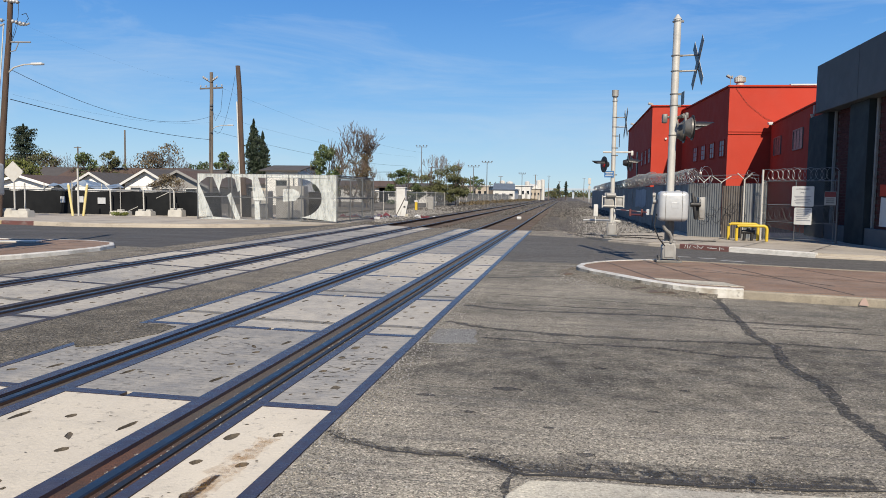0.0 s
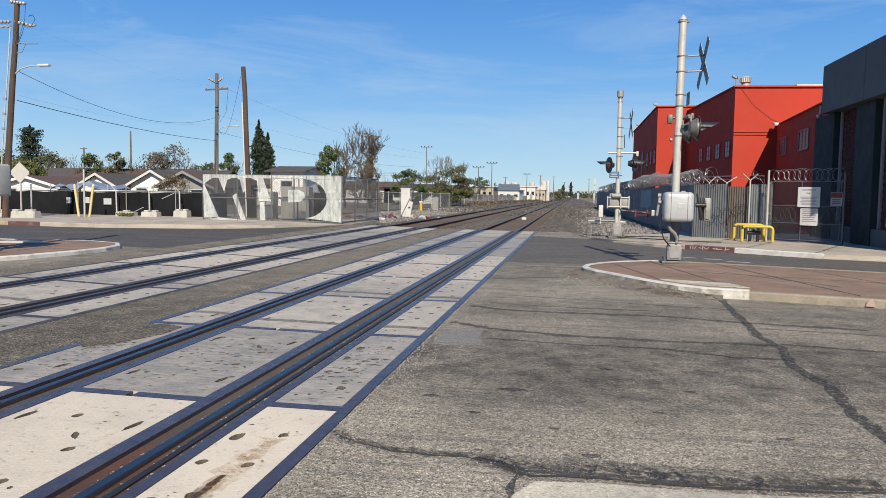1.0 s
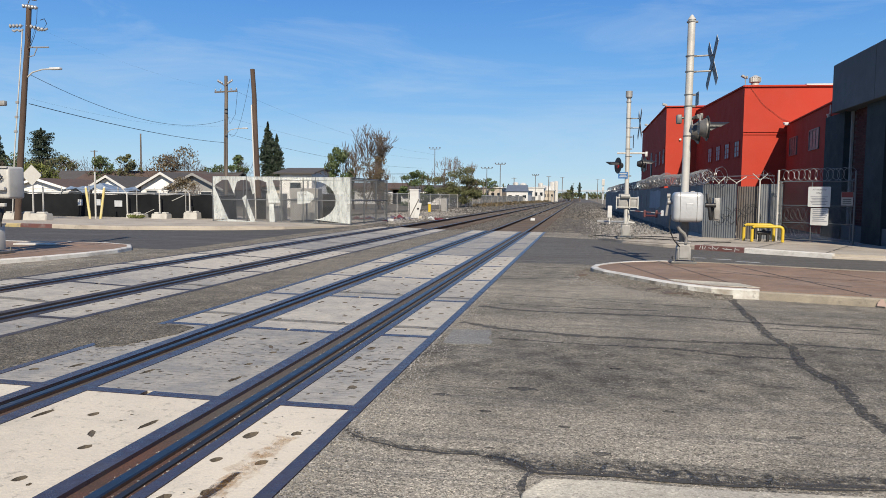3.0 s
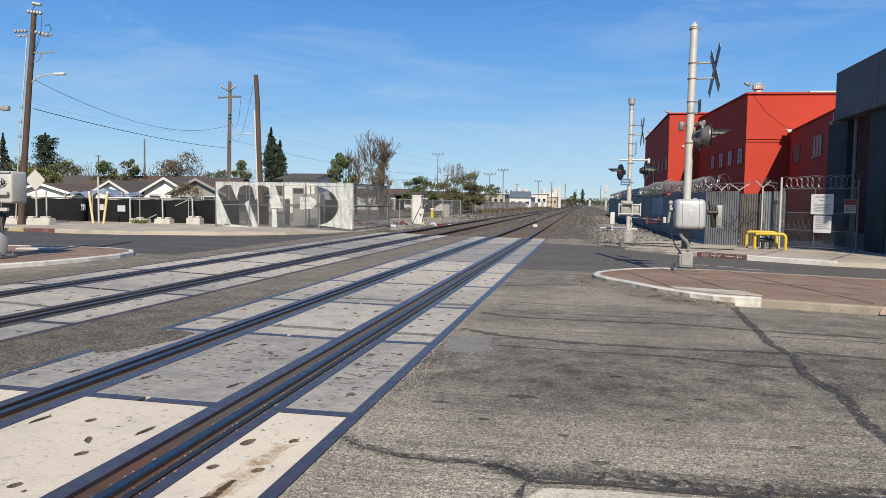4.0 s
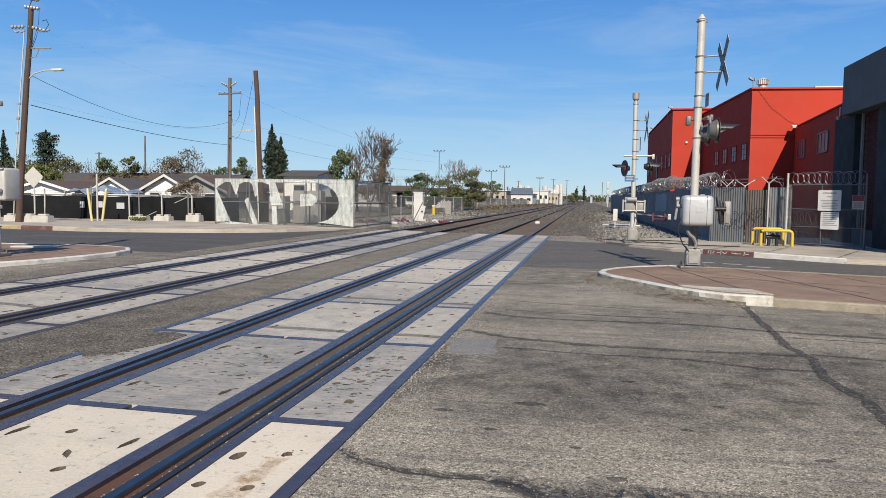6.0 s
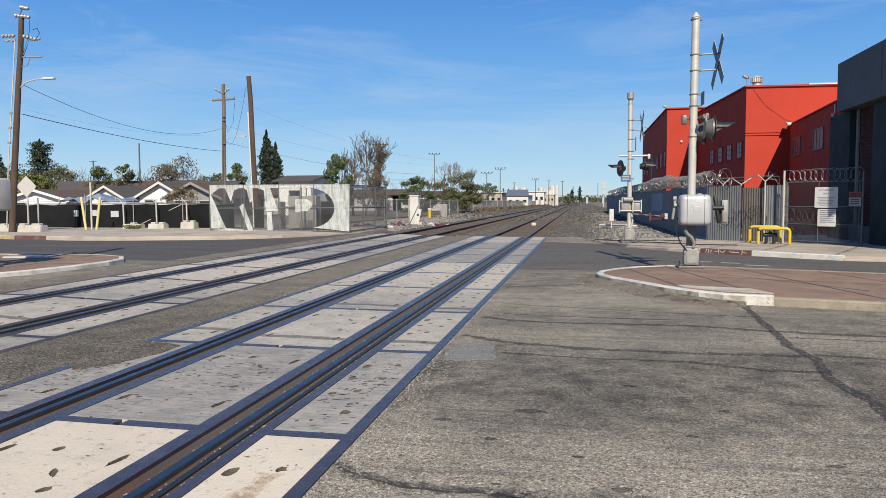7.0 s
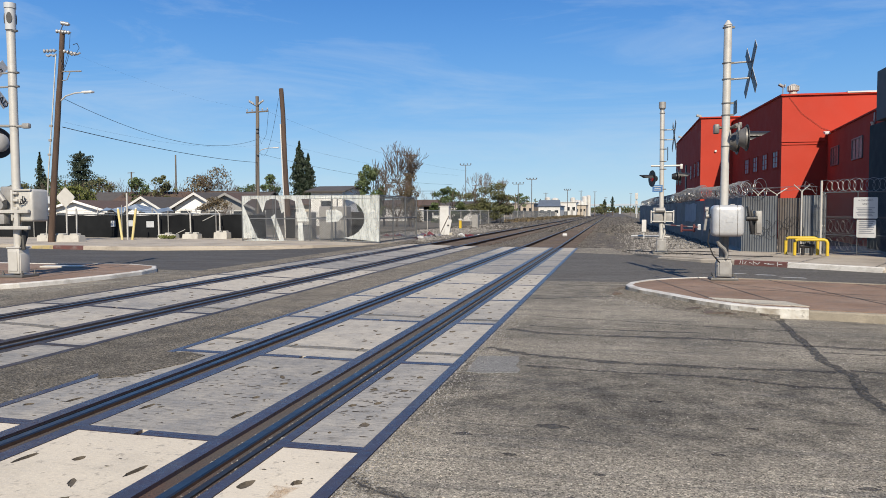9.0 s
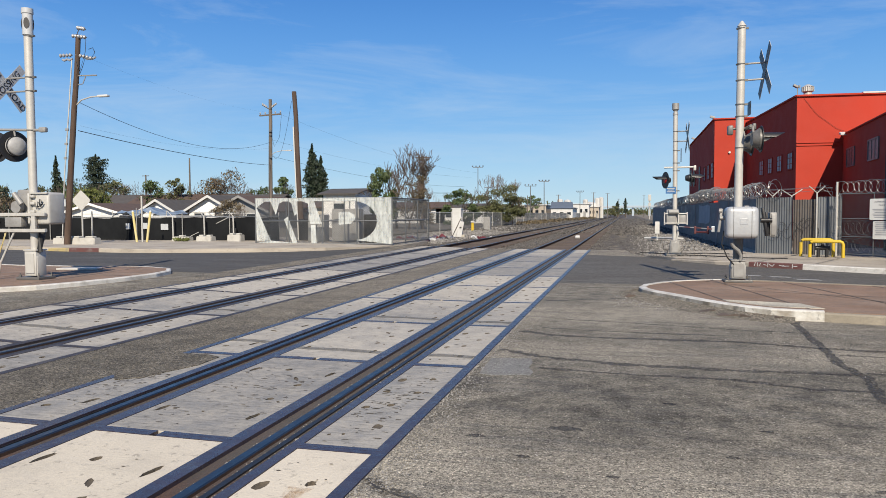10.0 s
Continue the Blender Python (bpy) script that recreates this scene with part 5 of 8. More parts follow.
# The signal on the far right sidewalk.
s2 = thing("crossing_signal", (3.77, 24.2, 0.1), "silver crossing mast with red flashing lights and blue notice", "crossing signal")
R2 = 0.075
mast_base(s2, 0.0, 0.55, 0.4)
bm = rod(BM(), (0, 0, 0.4), (-0.01, 0, 4.6), R2, R2 * 0.95, 18)
part("pole", bm, galv, s2, "silver painted tubular pole", True)
bm = rod(BM(), (-0.01, 0, 4.55), (-0.01, 0, 4.66), 0.09, 0.06, 16)
rod(bm, (-0.01, 0, 4.66), (-0.01, 0, 4.72), 0.06, 0.1, 16)
rod(bm, (-0.01, 0, 4.72), (-0.01, 0, 4.92), 0.11, 0.11, 16)
part("bell", bm, cast_grey, s2, "grey electronic bell on the mast top", True)
bands(s2, (4.02, 3.7, 3.4, 3.0, 2.75, 2.1), R2)
crossbuck(s2, (0.36, 0, 3.82), RD, False)
for z in (4.02, 3.7):
    part("sign_bracket", rod(BM(), (0.05, 0, z), (0.35, 0, z), 0.018, None, 8), cast_grey, s2)
bm = slab(BM(), [(-0.1, -0.22), (0.1, -0.22), (0.1, 0.22), (-0.1, 0.22)], frame_at((0.17, 0.0, 3.25), RN, (0, 0, 1)), 0.005)
part("small_sign", bm, sign_back, s2, "narrow dark plate seen from its edge")
bm = rod(BM(), (-0.35, 0.0, 2.86), (0.62, 0.0, 2.86), 0.03, None, 10)
box(bm, (0.6, 0, 2.83), (0.08, 0.08, 0.16), None, 0.01)
part("light_arm", bm, galv, s2, "grey cross arm carrying the lights", True)
flasher(s2, RD * -0.32 + Vector((0, -0.22, 2.44)), Vector((-0.93, -0.38, 0)), disc=0.27, hood=0.44)
flasher(s2, RD * 0.45 + RN * -0.2 + Vector((0, 0, 2.5)), RD, disc=0.26, hood=0.36)
flasher(s2, RD * 0.62 + RN * 0.35 + Vector((0, 0, 2.5)), RD, disc=0.26, hood=0.36)
bm = slab(BM(), [(-0.16, -0.11), (0.16, -0.11), (0.16, 0.11), (-0.16, 0.11)], frame_at((-0.14, -0.09, 2.12), (1, 0.05, 0), (0, 0, 1)), 0.004)
bl = part("notice", bm, sign_blue, s2, "small blue emergency notice with white lines")
bm = BM()
for k in range(3):
    box(bm, (-0.14, -0.1, 2.18 - 0.055 * k), (0.24 - 0.05 * (k == 1), 0.004, 0.022))
part("notice_lines", bm, sign_white, bl)
bm = BM()
for z in (1.36, 1.05):
    box(bm, (0.02, -0.12, z), (0.72, 0.05, 0.035), None, 0.008)
for x in (-0.33, 0.1, 0.37):
    box(bm, (x, -0.12, 1.2), (0.04, 0.05, 0.42), None, 0.008)
part("mechanism_frame", bm, galv, s2, "white steel frame round the gate mechanism")
bm = box(BM(), (-0.12, 0.05, 1.25), (0.3, 0.34, 0.5), None, 0.03)
rod(bm, (-0.2, -0.16, 1.42), (0.1, -0.16, 1.42), 0.08, None, 12)
box(bm, (0.22, 0.05, 1.2), (0.24, 0.3, 0.34), None, 0.03)
part("gate_mechanism", bm, cast_grey, s2, "grey gate mechanism", True)
striped_arm(s2, (0.1, -0.3, 0.95), (1.15, 0.05, 0.86), 0.05)
part("arm_tip", box(BM(), (1.18, 0.06, 0.86), (0.1, 0.05, 0.18), None, 0.008), housing_white, s2, "white end plate")
part("conduit", tube(BM(), [(0.06, -0.08, 0.95), (0.1, -0.1, 0.7), (0.02, -0.12, 0.42)], 0.03, 8), galv, s2, "bent conduit", True)

# The signal on the left island.
lamp_grey = mat("pale grey lamp enamel", (0.5, 0.5, 0.5), 0.45, scale=6, stain=(0.3, 0.28, 0.26), sscale=5)
s3 = thing("crossing_signal", (-9.3, 11.55, G(-9.4) + 0.09), "silver crossing mast with lettered crossbuck and grey gate mechanism", "crossing signal")
R3 = 0.08
mast_base(s3, 0.0, 0.55, 0.5, galv)
bm = rod(BM(), (0, 0, 0.5), (-0.01, 0, 4.86), R3, R3, 20)
part("pole", bm, galv, s3, "silver painted tubular pole", True)
bm = rod(BM(), (-0.01, 0, 4.86), (-0.01, 0, 5.28), 0.098, None, 20)
rod(bm, (-0.01, 0, 5.28), (-0.01, 0, 5.38), 0.11, None, 20)
bell = part("bell", bm, sign_white, s3, "pale bell housing with dark oval openings", True)
for a in (200, 300, 60):
    d = Vector((math.cos(radians(a)), math.sin(radians(a)), 0))
    bm = slab(BM(), [(0.05 * math.cos(t), 0.11 * math.sin(t)) for t in (k * math.pi / 8 for k in range(16))], frame_at(Vector((-0.01, 0, 5.08)) + d * 0.094, (-d.y, d.x, 0), (0, 0, 1)), 0.008)
    part("opening", bm, black_paint, bell)
bands(s3, (4.84, 4.03, 3.76, 2.98), R3)
crossbuck(s3, (-0.57, -0.02, 3.88), Vector((1.0, 0.0, 0)), True)
for z in (4.03, 3.76):
    part("sign_bracket", rod(BM(), (-0.05, 0, z), (-0.56, -0.01, z), 0.018, None, 8), cast_grey, s3)
bm = rod(BM(), (-0.85, 0.0, 3.02), (0.38, -0.02, 2.97), 0.028, None, 10)
box(bm, (0.3, -0.02, 2.98), (0.16, 0.09, 0.1), None, 0.02)
part("light_arm", bm, cast_grey, s3, "grey cross arm carrying the lights", True)
for c, way in (((-0.42, 0.0, 2.67), Vector((-0.95, 0.3, 0)).normalized()), ((-0.8, -0.07, 2.66), Vector((-0.05, 1, 0)).normalized())):
    flasher(s3, c, way, disc=0.31, hood=0.4)
    c = Vector(c)
    bm = rod(BM(), c - way * 0.03, c - way * 0.12, 0.2, 0.18, 20)
    rod(bm, c - way * 0.12, c - way * 0.18, 0.18, 0.1, 20)
    case_l = part("lamp_case", bm, lamp_grey, s3, "round pale grey lamp case", True)
    part("case_band", rod(BM(), c - way * 0.07, c - way * 0.09, 0.205, None, 20), black_paint, case_l)
    part("lamp_stem", rod(BM(), c - way * 0.05 + Vector((0, 0, 0.1)), Vector((c.x, 0, 3.0)), 0.02, None, 8), cast_grey, s3)
bm = box(BM(), (0.24, 0.12, 1.42), (0.42, 0.44, 0.64), None, 0.0)
bmesh.ops.bevel(bm, geom=list(bm.edges), offset=0.05, segments=3, affect="EDGES", profile=0.5)
for z in (1.2, 1.36, 1.52, 1.66):
    box(bm, (0.1, -0.12, z), (0.1, 0.08, 0.05), None, 0.008)
box(bm, (0.02, -0.06, 1.42), (0.05, 0.2, 0.6), None, 0.01)
box(bm, (0.24, -0.11, 1.72), (0.4, 0.05, 0.03), None, 0.006)
case = part("gate_mechanism", bm, galv, s3, "pale grey scribbled gate mechanism case", True)
bm = BM()
for k in range(7):
    box(bm, (0.28 + 0.06 * math.sin(k * 2.1), -0.152, 1.5 + 0.045 * math.cos(k * 1.7)), (0.014, 0.008, 0.12), Matrix.Rotation(k * 0.7, 3, "Y"))
part("scribble", bm, black_paint, case, "black scribbled paint")
bm = BM()
for z in (1.3, 0.98):
    box(bm, (-0.2, -0.16, z), (1.25, 0.07, 0.07), None, 0.01)
box(bm, (0.14, -0.16, 1.15), (0.09, 0.06, 0.36), None, 0.01)
part("mechanism_frame", bm, galv, s3, "silver steel frame round the gate mechanism")
bm = BM()
rod(bm, (-0.28, -0.2, 1.72), (-0.1, -0.2, 1.5), 0.05, None, 10)
rod(bm, (-0.25, -0.2, 1.45), (-0.25, -0.1, 1.45), 0.12, None, 14)
box(bm, (-0.35, -0.1, 1.15), (0.4, 0.16, 0.2), None, 0.02)
box(bm, (-0.2, 0.1, 1.55), (0.3, 0.3, 0.5), None, 0.03)
part("crank", bm, cast_grey, s3, "grey crank and gearbox", True)
part("gate_stay", tube(BM(), [(-0.55, -0.15, 0.95), (-0.75, -0.2, 0.35), (-0.8, -0.2, 0.02)], 0.02, 6), yellow_pale, s3, "pale yellow stay")
part("gate_stay", tube(BM(), [(-0.35, -0.15, 0.95), (-0.65, -0.2, 0.35), (-0.72, -0.2, 0.02)], 0.02, 6), galv, s3, "silver stay")
part("cable", tube(BM(), [(0.1, 0.1, 1.0), (0.16, 0.0, 0.8), (0.14, -0.05, 0.55)], 0.06, 8), cable_mat, s3, "thick black cable", True)

# ---- right side: grey building ----
gb = thing("grey_building", (11.0, 19.4, 0.0), "dark grey building with square columns and brick bays", "building")
gb.scale = (1.074, 1.074, 1.074)
# Column colour is darkened to stand for the shade that lies on them.
column_shade = mat("green-grey column paint with shade in it", (0.04, 0.055, 0.06), 0.8, spec=0.2, col2=(0.03, 0.04, 0.044), scale=0.7, amount=0.8, bump=0.2, bscale=30, stain=(0.09, 0.11, 0.12), sscale=0.6, samount=0.5)
bm = BM()
box(bm, (10.4, 3.71, 2.9), (20, 7.96, 5.2))
part("core", bm, mortar, gb, "mortar of the brick bays")
# Near end, out of view, set so its shadow edge falls on the gate.
for y0, y1 in ((-0.3, 3.5), (3.52, 7.05)):
    bm = box(BM(), (5.0, (y0 + y1) / 2, 4.98), (10.2, y1 - y0, 1.55), None, 0.015)
    part("fascia", bm, grey_paint, gb, "plain grey parapet panel")
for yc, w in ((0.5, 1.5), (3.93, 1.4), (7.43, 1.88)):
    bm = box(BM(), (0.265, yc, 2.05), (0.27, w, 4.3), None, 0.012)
    part("column", bm, column_shade, gb, "square green-grey column darkened for shade")
bm = box(BM(), (0.33, 3.6, 0.3), (0.3, 7.6, 0.55), None, 0.01)
part("plinth", bm, grey_paint, gb, "low dark plinth")
# Pale strips stand for the lit edges beside the columns.
for yc in (6.4, 3.12):
    bm = box(BM(), (0.34, yc, 2.4), (0.08, 0.1, 3.7), None, 0.01)
    part("downpipe", bm, cast_grey, gb, "pale strip for a lit column edge")
# Brick courses of the bays that face the track.
bm_b = BM()
box(bm_b, (0, 0, 0), (0.04, 0.28, 0.085), None)
brick_me = bpy.data.meshes.new("brick")
bm_b.to_mesh(brick_me)
bm_b.free()
brick_me.materials.append(brick_mat)
count = 0
rest = BM()
for course in range(38):
    z = 0.62 + course * 0.1
    for k in range(12):
        for bay0, bay1 in ((4.63, 6.36), (1.27, 3.08)):
            y = bay0 + 0.15 + k * 0.3 + (0.15 if course % 2 else 0)
            if y > bay1 - 0.14:
                continue
            if count < 300:
                ob = new("brick", brick_me)
                ob.parent, ob.location = gb, (0.385, y, z)
                count += 1
            else:
                box(rest, (0.385 + rng.uniform(-0.003, 0.003), y, z), (0.04, 0.28, 0.085))
rest_ob = part("brick_courses", rest, brick_stuff, gb, "dark red brick courses")
rest_ob["kind"] = "stuff"
bm = slab(BM(), [(-0.35, 0), (0.5, 0), (0.52, 0.45), (0.2, 0.78), (-0.3, 0.8)], frame_at((0.355, 2.35, 0.65), (0, -1, 0), (0, 0, 1)), 0.01)
part("wall_paint", bm, white_paint, gb, "white painted patch low on the brick")
bm = slab(BM(), [(-0.4, 0), (0.52, 0), (0.52, 0.3), (-0.4, 0.32)], frame_at((0.355, 2.35, 1.48), (0, -1, 0), (0, 0, 1)), 0.01)
part("wall_paint", bm, red_paint, gb, "red painted patch on the brick")
# The white board is grey and the band dull, shade put into both.
bm = slab(BM(), [(-0.17, 0), (0.17, 0), (0.17, 0.42), (-0.17, 0.42)], frame_at((0, 0, 1.3), (0.788, -0.616, 0), (0, 0, 1)), 0.008)
sg = tagged(part("warning_sign", bm, cast_grey), "small red and white warning sign on the fence", "sign")
sg.location = (10.32, 23.26, 0.0)
bm = slab(BM(), [(-0.16, 0), (0.16, 0), (0.16, 0.16), (-0.16, 0.16)], frame_at((0, 0, 1.55), (0.788, -0.616, 0), (0, 0, 1)), 0.014)
part("sign_band", bm, sign_red, sg, "red band with pale lines")
bm = BM()
for k in range(3):
    slab(bm, [(-0.12, 0), (0.12, 0), (0.12, 0.02), (-0.12, 0.02)], frame_at((0, 0, 1.48 - 0.06 * k), (0.788, -0.616, 0), (0, 0, 1)), 0.012)
part("sign_lines", bm, sign_black, sg)

# ---- right side: red buildings ----
def window(parent, m, w, h, glass=window_pale, cols=2, rows=3, bars=red_paint):
    """A framed, barred window lying in the plane m (x across, y up), centred."""
    bm = slab(BM(), [(-w / 2, -h / 2), (w / 2, -h / 2), (w / 2, h / 2), (-w / 2, h / 2)], m @ Matrix.Translation((0, 0, 0.012)), 0.006)
    win = part("window", bm, glass, parent, "small framed window")
    bm = BM()
    for s in (-1, 1):
        slab(bm, [(s * w / 2 - 0.03, -h / 2), (s * w / 2 + 0.03, -h / 2), (s * w / 2 + 0.03, h / 2), (s * w / 2 - 0.03, h / 2)], m, 0.05)
        slab(bm, [(-w / 2, s * h / 2 - 0.03), (w / 2, s * h / 2 - 0.03), (w / 2, s * h / 2 + 0.03), (-w / 2, s * h / 2 + 0.03)], m, 0.052)
    for k in range(1, cols):
        x = -w / 2 + w * k / cols
        slab(bm, [(x - 0.015, -h / 2), (x + 0.015, -h / 2), (x + 0.015, h / 2), (x - 0.015, h / 2)], m, 0.035)
    for k in range(1, rows):
        y = -h / 2 + h * k / rows
        slab(bm, [(-w / 2, y - 0.012), (w / 2, y - 0.012), (w / 2, y + 0.012), (-w / 2, y + 0.012)], m, 0.033)
    part("frame", bm, bars, win)
    return win


def west(x, y, z):
    return frame_at((x, y, z), (0, -1, 0), (0, 0, 1))


rb = thing("red_building", (10.2, 38.0, 0), "tall red stucco warehouse with a row of small windows", "building", "", 3.7)
bm = box(BM(), (8, 5.4, 3.55), (16, 10.8, 7.1))
part("wall", bm, red_paint, rb, "smooth red stucco wall")
bm = box(BM(), (8, -0.02, 7.12), (16.1, 0.16, 0.08))
box(bm, (0.0, 5.4, 7.12), (0.16, 10.9, 0.08))
part("parapet_cap", bm, red_paint, rb)
bm = box(BM(), (5.7, -0.03, 7.17), (5.6, 0.2, 0.07))
part("flashing", bm, white_paint, rb, "white metal flashing on the parapet")
bm = BM()
for z in (4.85, 4.72):
    box(bm, (2.0, -0.02, z), (4.0, 0.05, 0.03))
part("ledge", bm, red_paint, rb, "thin horizontal ledge")
for y in (0.95, 2.9, 4.82, 6.72):
    window(rb, west(0.0, y, 4.05), 0.95, 0.84)
bm = rod(BM(), (0.65, 0.6, 7.1), (0.65, 0.6, 7.34), 0.2, 0.19, 18)
rod(bm, (0.65, 0.6, 7.34), (0.65, 0.6, 7.4), 0.16, 0.26, 18)
for k in range(18):
    a0 = 2 * math.pi * k / 18
    box(bm, (0.65 + 0.265 * math.cos(a0), 0.6 + 0.265 * math.sin(a0), 7.51), (0.012, 0.07, 0.22), Matrix.Rotation(a0 + 0.5, 3, "Z"))
rod(bm, (0.65, 0.6, 7.4), (0.65, 0.6, 7.62), 0.25, 0.25, 18)
rod(bm, (0.65, 0.6, 7.62), (0.65, 0.6, 7.74), 0.28, 0.08, 18)
part("roof_ventilator", bm, galv, rb, "silver turbine ventilator on the roof", True)
bm = rod(BM(), (0.1, 0.3, 7.1), (0.1, 0.3, 7.65), 0.025, None, 8)
box(bm, (-0.02, 0.2, 7.62), (0.24, 0.22, 0.1), Matrix.Rotation(0.5, 3, "Y"), 0.02)
box(bm, (0.16, 0.24, 7.6), (0.05, 0.16, 0.14), None, 0.01)
part("flood_light", bm, cast_grey, rb, "small roof flood light")
part("cable", tube(BM(), [(0.3, -0.03, 7.0), (0.9, -0.04, 6.2), (1.8, -0.04, 5.5), (2.7, -0.05, 5.15)], 0.007, 5), rust, rb, "thin cable sagging over the wall")

rb2 = thing("red_building", (7.6, 48.6, 0), "red stucco block farther along the metal wall", "building")
bm = box(BM(), (8, 9.5, 3.7), (16, 19, 7.4))
part("wall", bm, red_paint, rb2, "smooth red stucco wall")
bm = box(BM(), (8, -0.02, 7.43), (16.1, 0.16, 0.08))
box(bm, (0.0, 9.5, 7.43), (0.16, 19.1, 0.08))
part("parapet_cap", bm, red_paint, rb2)
for y, w in ((0.9, 1.2), (3.2, 1.2), (5.7, 1.2), (13.5, 1.3), (16.5, 1.3)):
    window(rb2, west(0.0, y, 4.25), w, 1.0)
# A plain black slab laid on the side wall.
part("door", box(BM(), (-0.02, 9.4, 3.2), (0.06, 0.9, 3.6), None, 0.01), black_paint, rb2, "tall black strip on the side wall")
for y in (0.4, 14):
    bm = box(BM(), (-0.1, y, 7.6), (0.3, 0.2, 0.14), Matrix.Rotation(0.3, 3, "Y"), 0.02)
    box(bm, (0.05, y, 7.5), (0.06, 0.06, 0.2))
    part("flood_light", bm, cast_grey, rb2, "small roof flood light")
bm = rod(BM(), (0.9, -0.02, 5.3), (0.9, -0.1, 5.3), 0.07, None, 10)
part("wall_lamp", bm, white_paint, rb2, "tiny white wall lamp")

rb3 = thing("red_annex", (11.53, 28.1, 0), "low red stucco annex in shade with barred windows", "building", "", -4.3)
bm = box(BM(), (7, 4.99, 2.58), (14, 9.98, 5.16))
part("wall", bm, red_paint, rb3, "smooth red stucco wall")
bm = box(BM(), (0.0, 4.99, 5.19), (0.12, 10, 0.06))
part("parapet_cap", bm, red_paint, rb3)
for y, w in ((8.17, 1.6), (3.9, 1.75)):
    window(rb3, west(0.0, y, 4.0), w, 0.82, window_dim, 3, 2, cast_dark)
bm = box(BM(), (-0.12, 9.5, 5.2), (0.26, 0.45, 0.12), Matrix.Rotation(0.2, 3, "X"), 0.03)
part("wall_lamp", bm, white_paint, rb3, "white lamp on the parapet")
bm = rod(BM(), (-0.05, 1.2, 5.1), (-0.05, 1.2, 4.75), 0.03, None, 8)
rod(bm, (-0.1, 1.2, 4.75), (-0.1, 1.2, 4.62), 0.09, 0.05, 10)
part("wall_lamp", bm, galv, rb3, "hanging wall lamp")

# ---- right side: sheet-metal walls, fences and coils ----
def corrugated(name, a, b, z0, z1, pitch, depth, material, label, parent=None, ridge=False):
    """A corrugated sheet standing from a to b in plan."""
    a, b = Vector(a), Vector(b)
    d = (b - a)
    n = max(4, int(d.length / pitch * 4))
    u = d.normalized()
    nrm = Vector((-u.y, u.x))
    bm = BM()
    prev = None
    for i in range(n + 1):
        s = i / n
        off = depth * (math.sin(i * math.pi / 2) if not ridge else (1 if i % 4 in (0, 1) else 0))
        p = a + d * s + nrm * off
        zt = z1 + rng.uniform(-0.006, 0.006)
        q = [bm.verts.new((p.x, p.y, z0)), bm.verts.new((p.x, p.y, zt)), bm.verts.new((p.x + nrm.x * 0.012, p.y + nrm.y * 0.012, zt)), bm.verts.new((p.x + nrm.x * 0.012, p.y + nrm.y * 0.012, z0))]
        if prev:
            for k in range(4):
                bm.faces.new((prev[k], prev[(k + 1) % 4], q[(k + 1) % 4], q[k]))
        prev = q
    return part(name, bm, material, parent, label)


mw = struct(new("metal_wall"), "long blue-grey sheet-metal wall along the ballast")
y = 27.2
k = 0
while y < 105:
    ln = 3.6 if y < 60 else 9
    x0, x1 = 6.8 - (y - 27.2) * 0.012, 6.8 - (y + ln - 27.2) * 0.012
    corrugated("wall_sheet", (x0, y + 0.02), (x1, y + ln - 0.02), -0.2, 1.98 + 0.05 * (k % 3) + (y - 27) * 0.003, 0.3, 0.012, corr_dark, "weathered blue-grey metal sheet", mw, True)
    bm = box(BM(), (x0 + 0.06, y, 0.9), (0.07, 0.07, 2.3))
    part("post", bm, rust, mw)
    y += ln
    k += 1
pm = struct(new("metal_wall_front"), "upright corrugated sheets closing the yard front")
corrugated("wall_sheet", (6.5, 25.9), (7.55, 25.5), 0.1, 1.98, 0.075, 0.018, corr_dark, "galvanised corrugated sheet", pm)
corrugated("wall_sheet", (7.57, 25.49), (8.2, 25.25), 0.1, 1.9, 0.075, 0.018, corr_brown, "dull scribbled corrugated sheet", pm)
corrugated("wall_sheet", (8.22, 25.24), (8.9, 24.98), 0.1, 1.98, 0.075, 0.02, corr_mat, "pale galvanised corrugated sheet", pm)
corrugated("wall_sheet", (6.78, 27.2), (6.5, 25.92), 0.1, 2.0, 0.3, 0.012, corr_dark, "weathered blue-grey metal sheet", pm, True)
bm = BM()
for i in range(9):
    a0 = rng.uniform(0, 6)
    cx, cz = 6.9 + i * 0.16, 0.95 + rng.uniform(-0.2, 0.2)
    pts = [(cx + 0.14 * math.cos(a0 + t * 0.6) * rng.uniform(0.6, 1.2), 25.68 - (cx - 6.9) * 0.37 - 0.035, cz + 0.16 * math.sin(a0 + t * 0.6)) for t in range(9)]
    tube(bm, pts, 0.008, 4)
part("scrawl", bm, black_paint, pm, "faint dark scrawled paint")


def coil(parent, a, b, r, pitch, name="razor_coil", wire_r=0.008, sag=0.05):
    """A coil of razor wire from a to b."""
    a, b = Vector(a), Vector(b)
    d = b - a
    n = int(d.length / pitch) * 11
    u = d.normalized()
    s = u.cross(Vector((0, 0, 1))).normalized()
    v = s.cross(u)
    pts = []
    for i in range(n + 1):
        t = i / n
        ang = 2 * math.pi * i / 11
        turn = int(i / 11)
        rr = r * (1 + 0.12 * math.sin(turn * 2.7) + 0.05 * math.sin(turn * 5.1))
        c = a + d * t + v * (-sag * math.sin(t * 9)) + u * (pitch * 1.1 * math.sin(ang * 0.5 + turn))
        pts.append(c + (s * math.cos(ang) + v * math.sin(ang)) * rr)
    return part(name, tube(BM(), pts, wire_r, 3), wire, parent, "coil of galvanised razor wire")


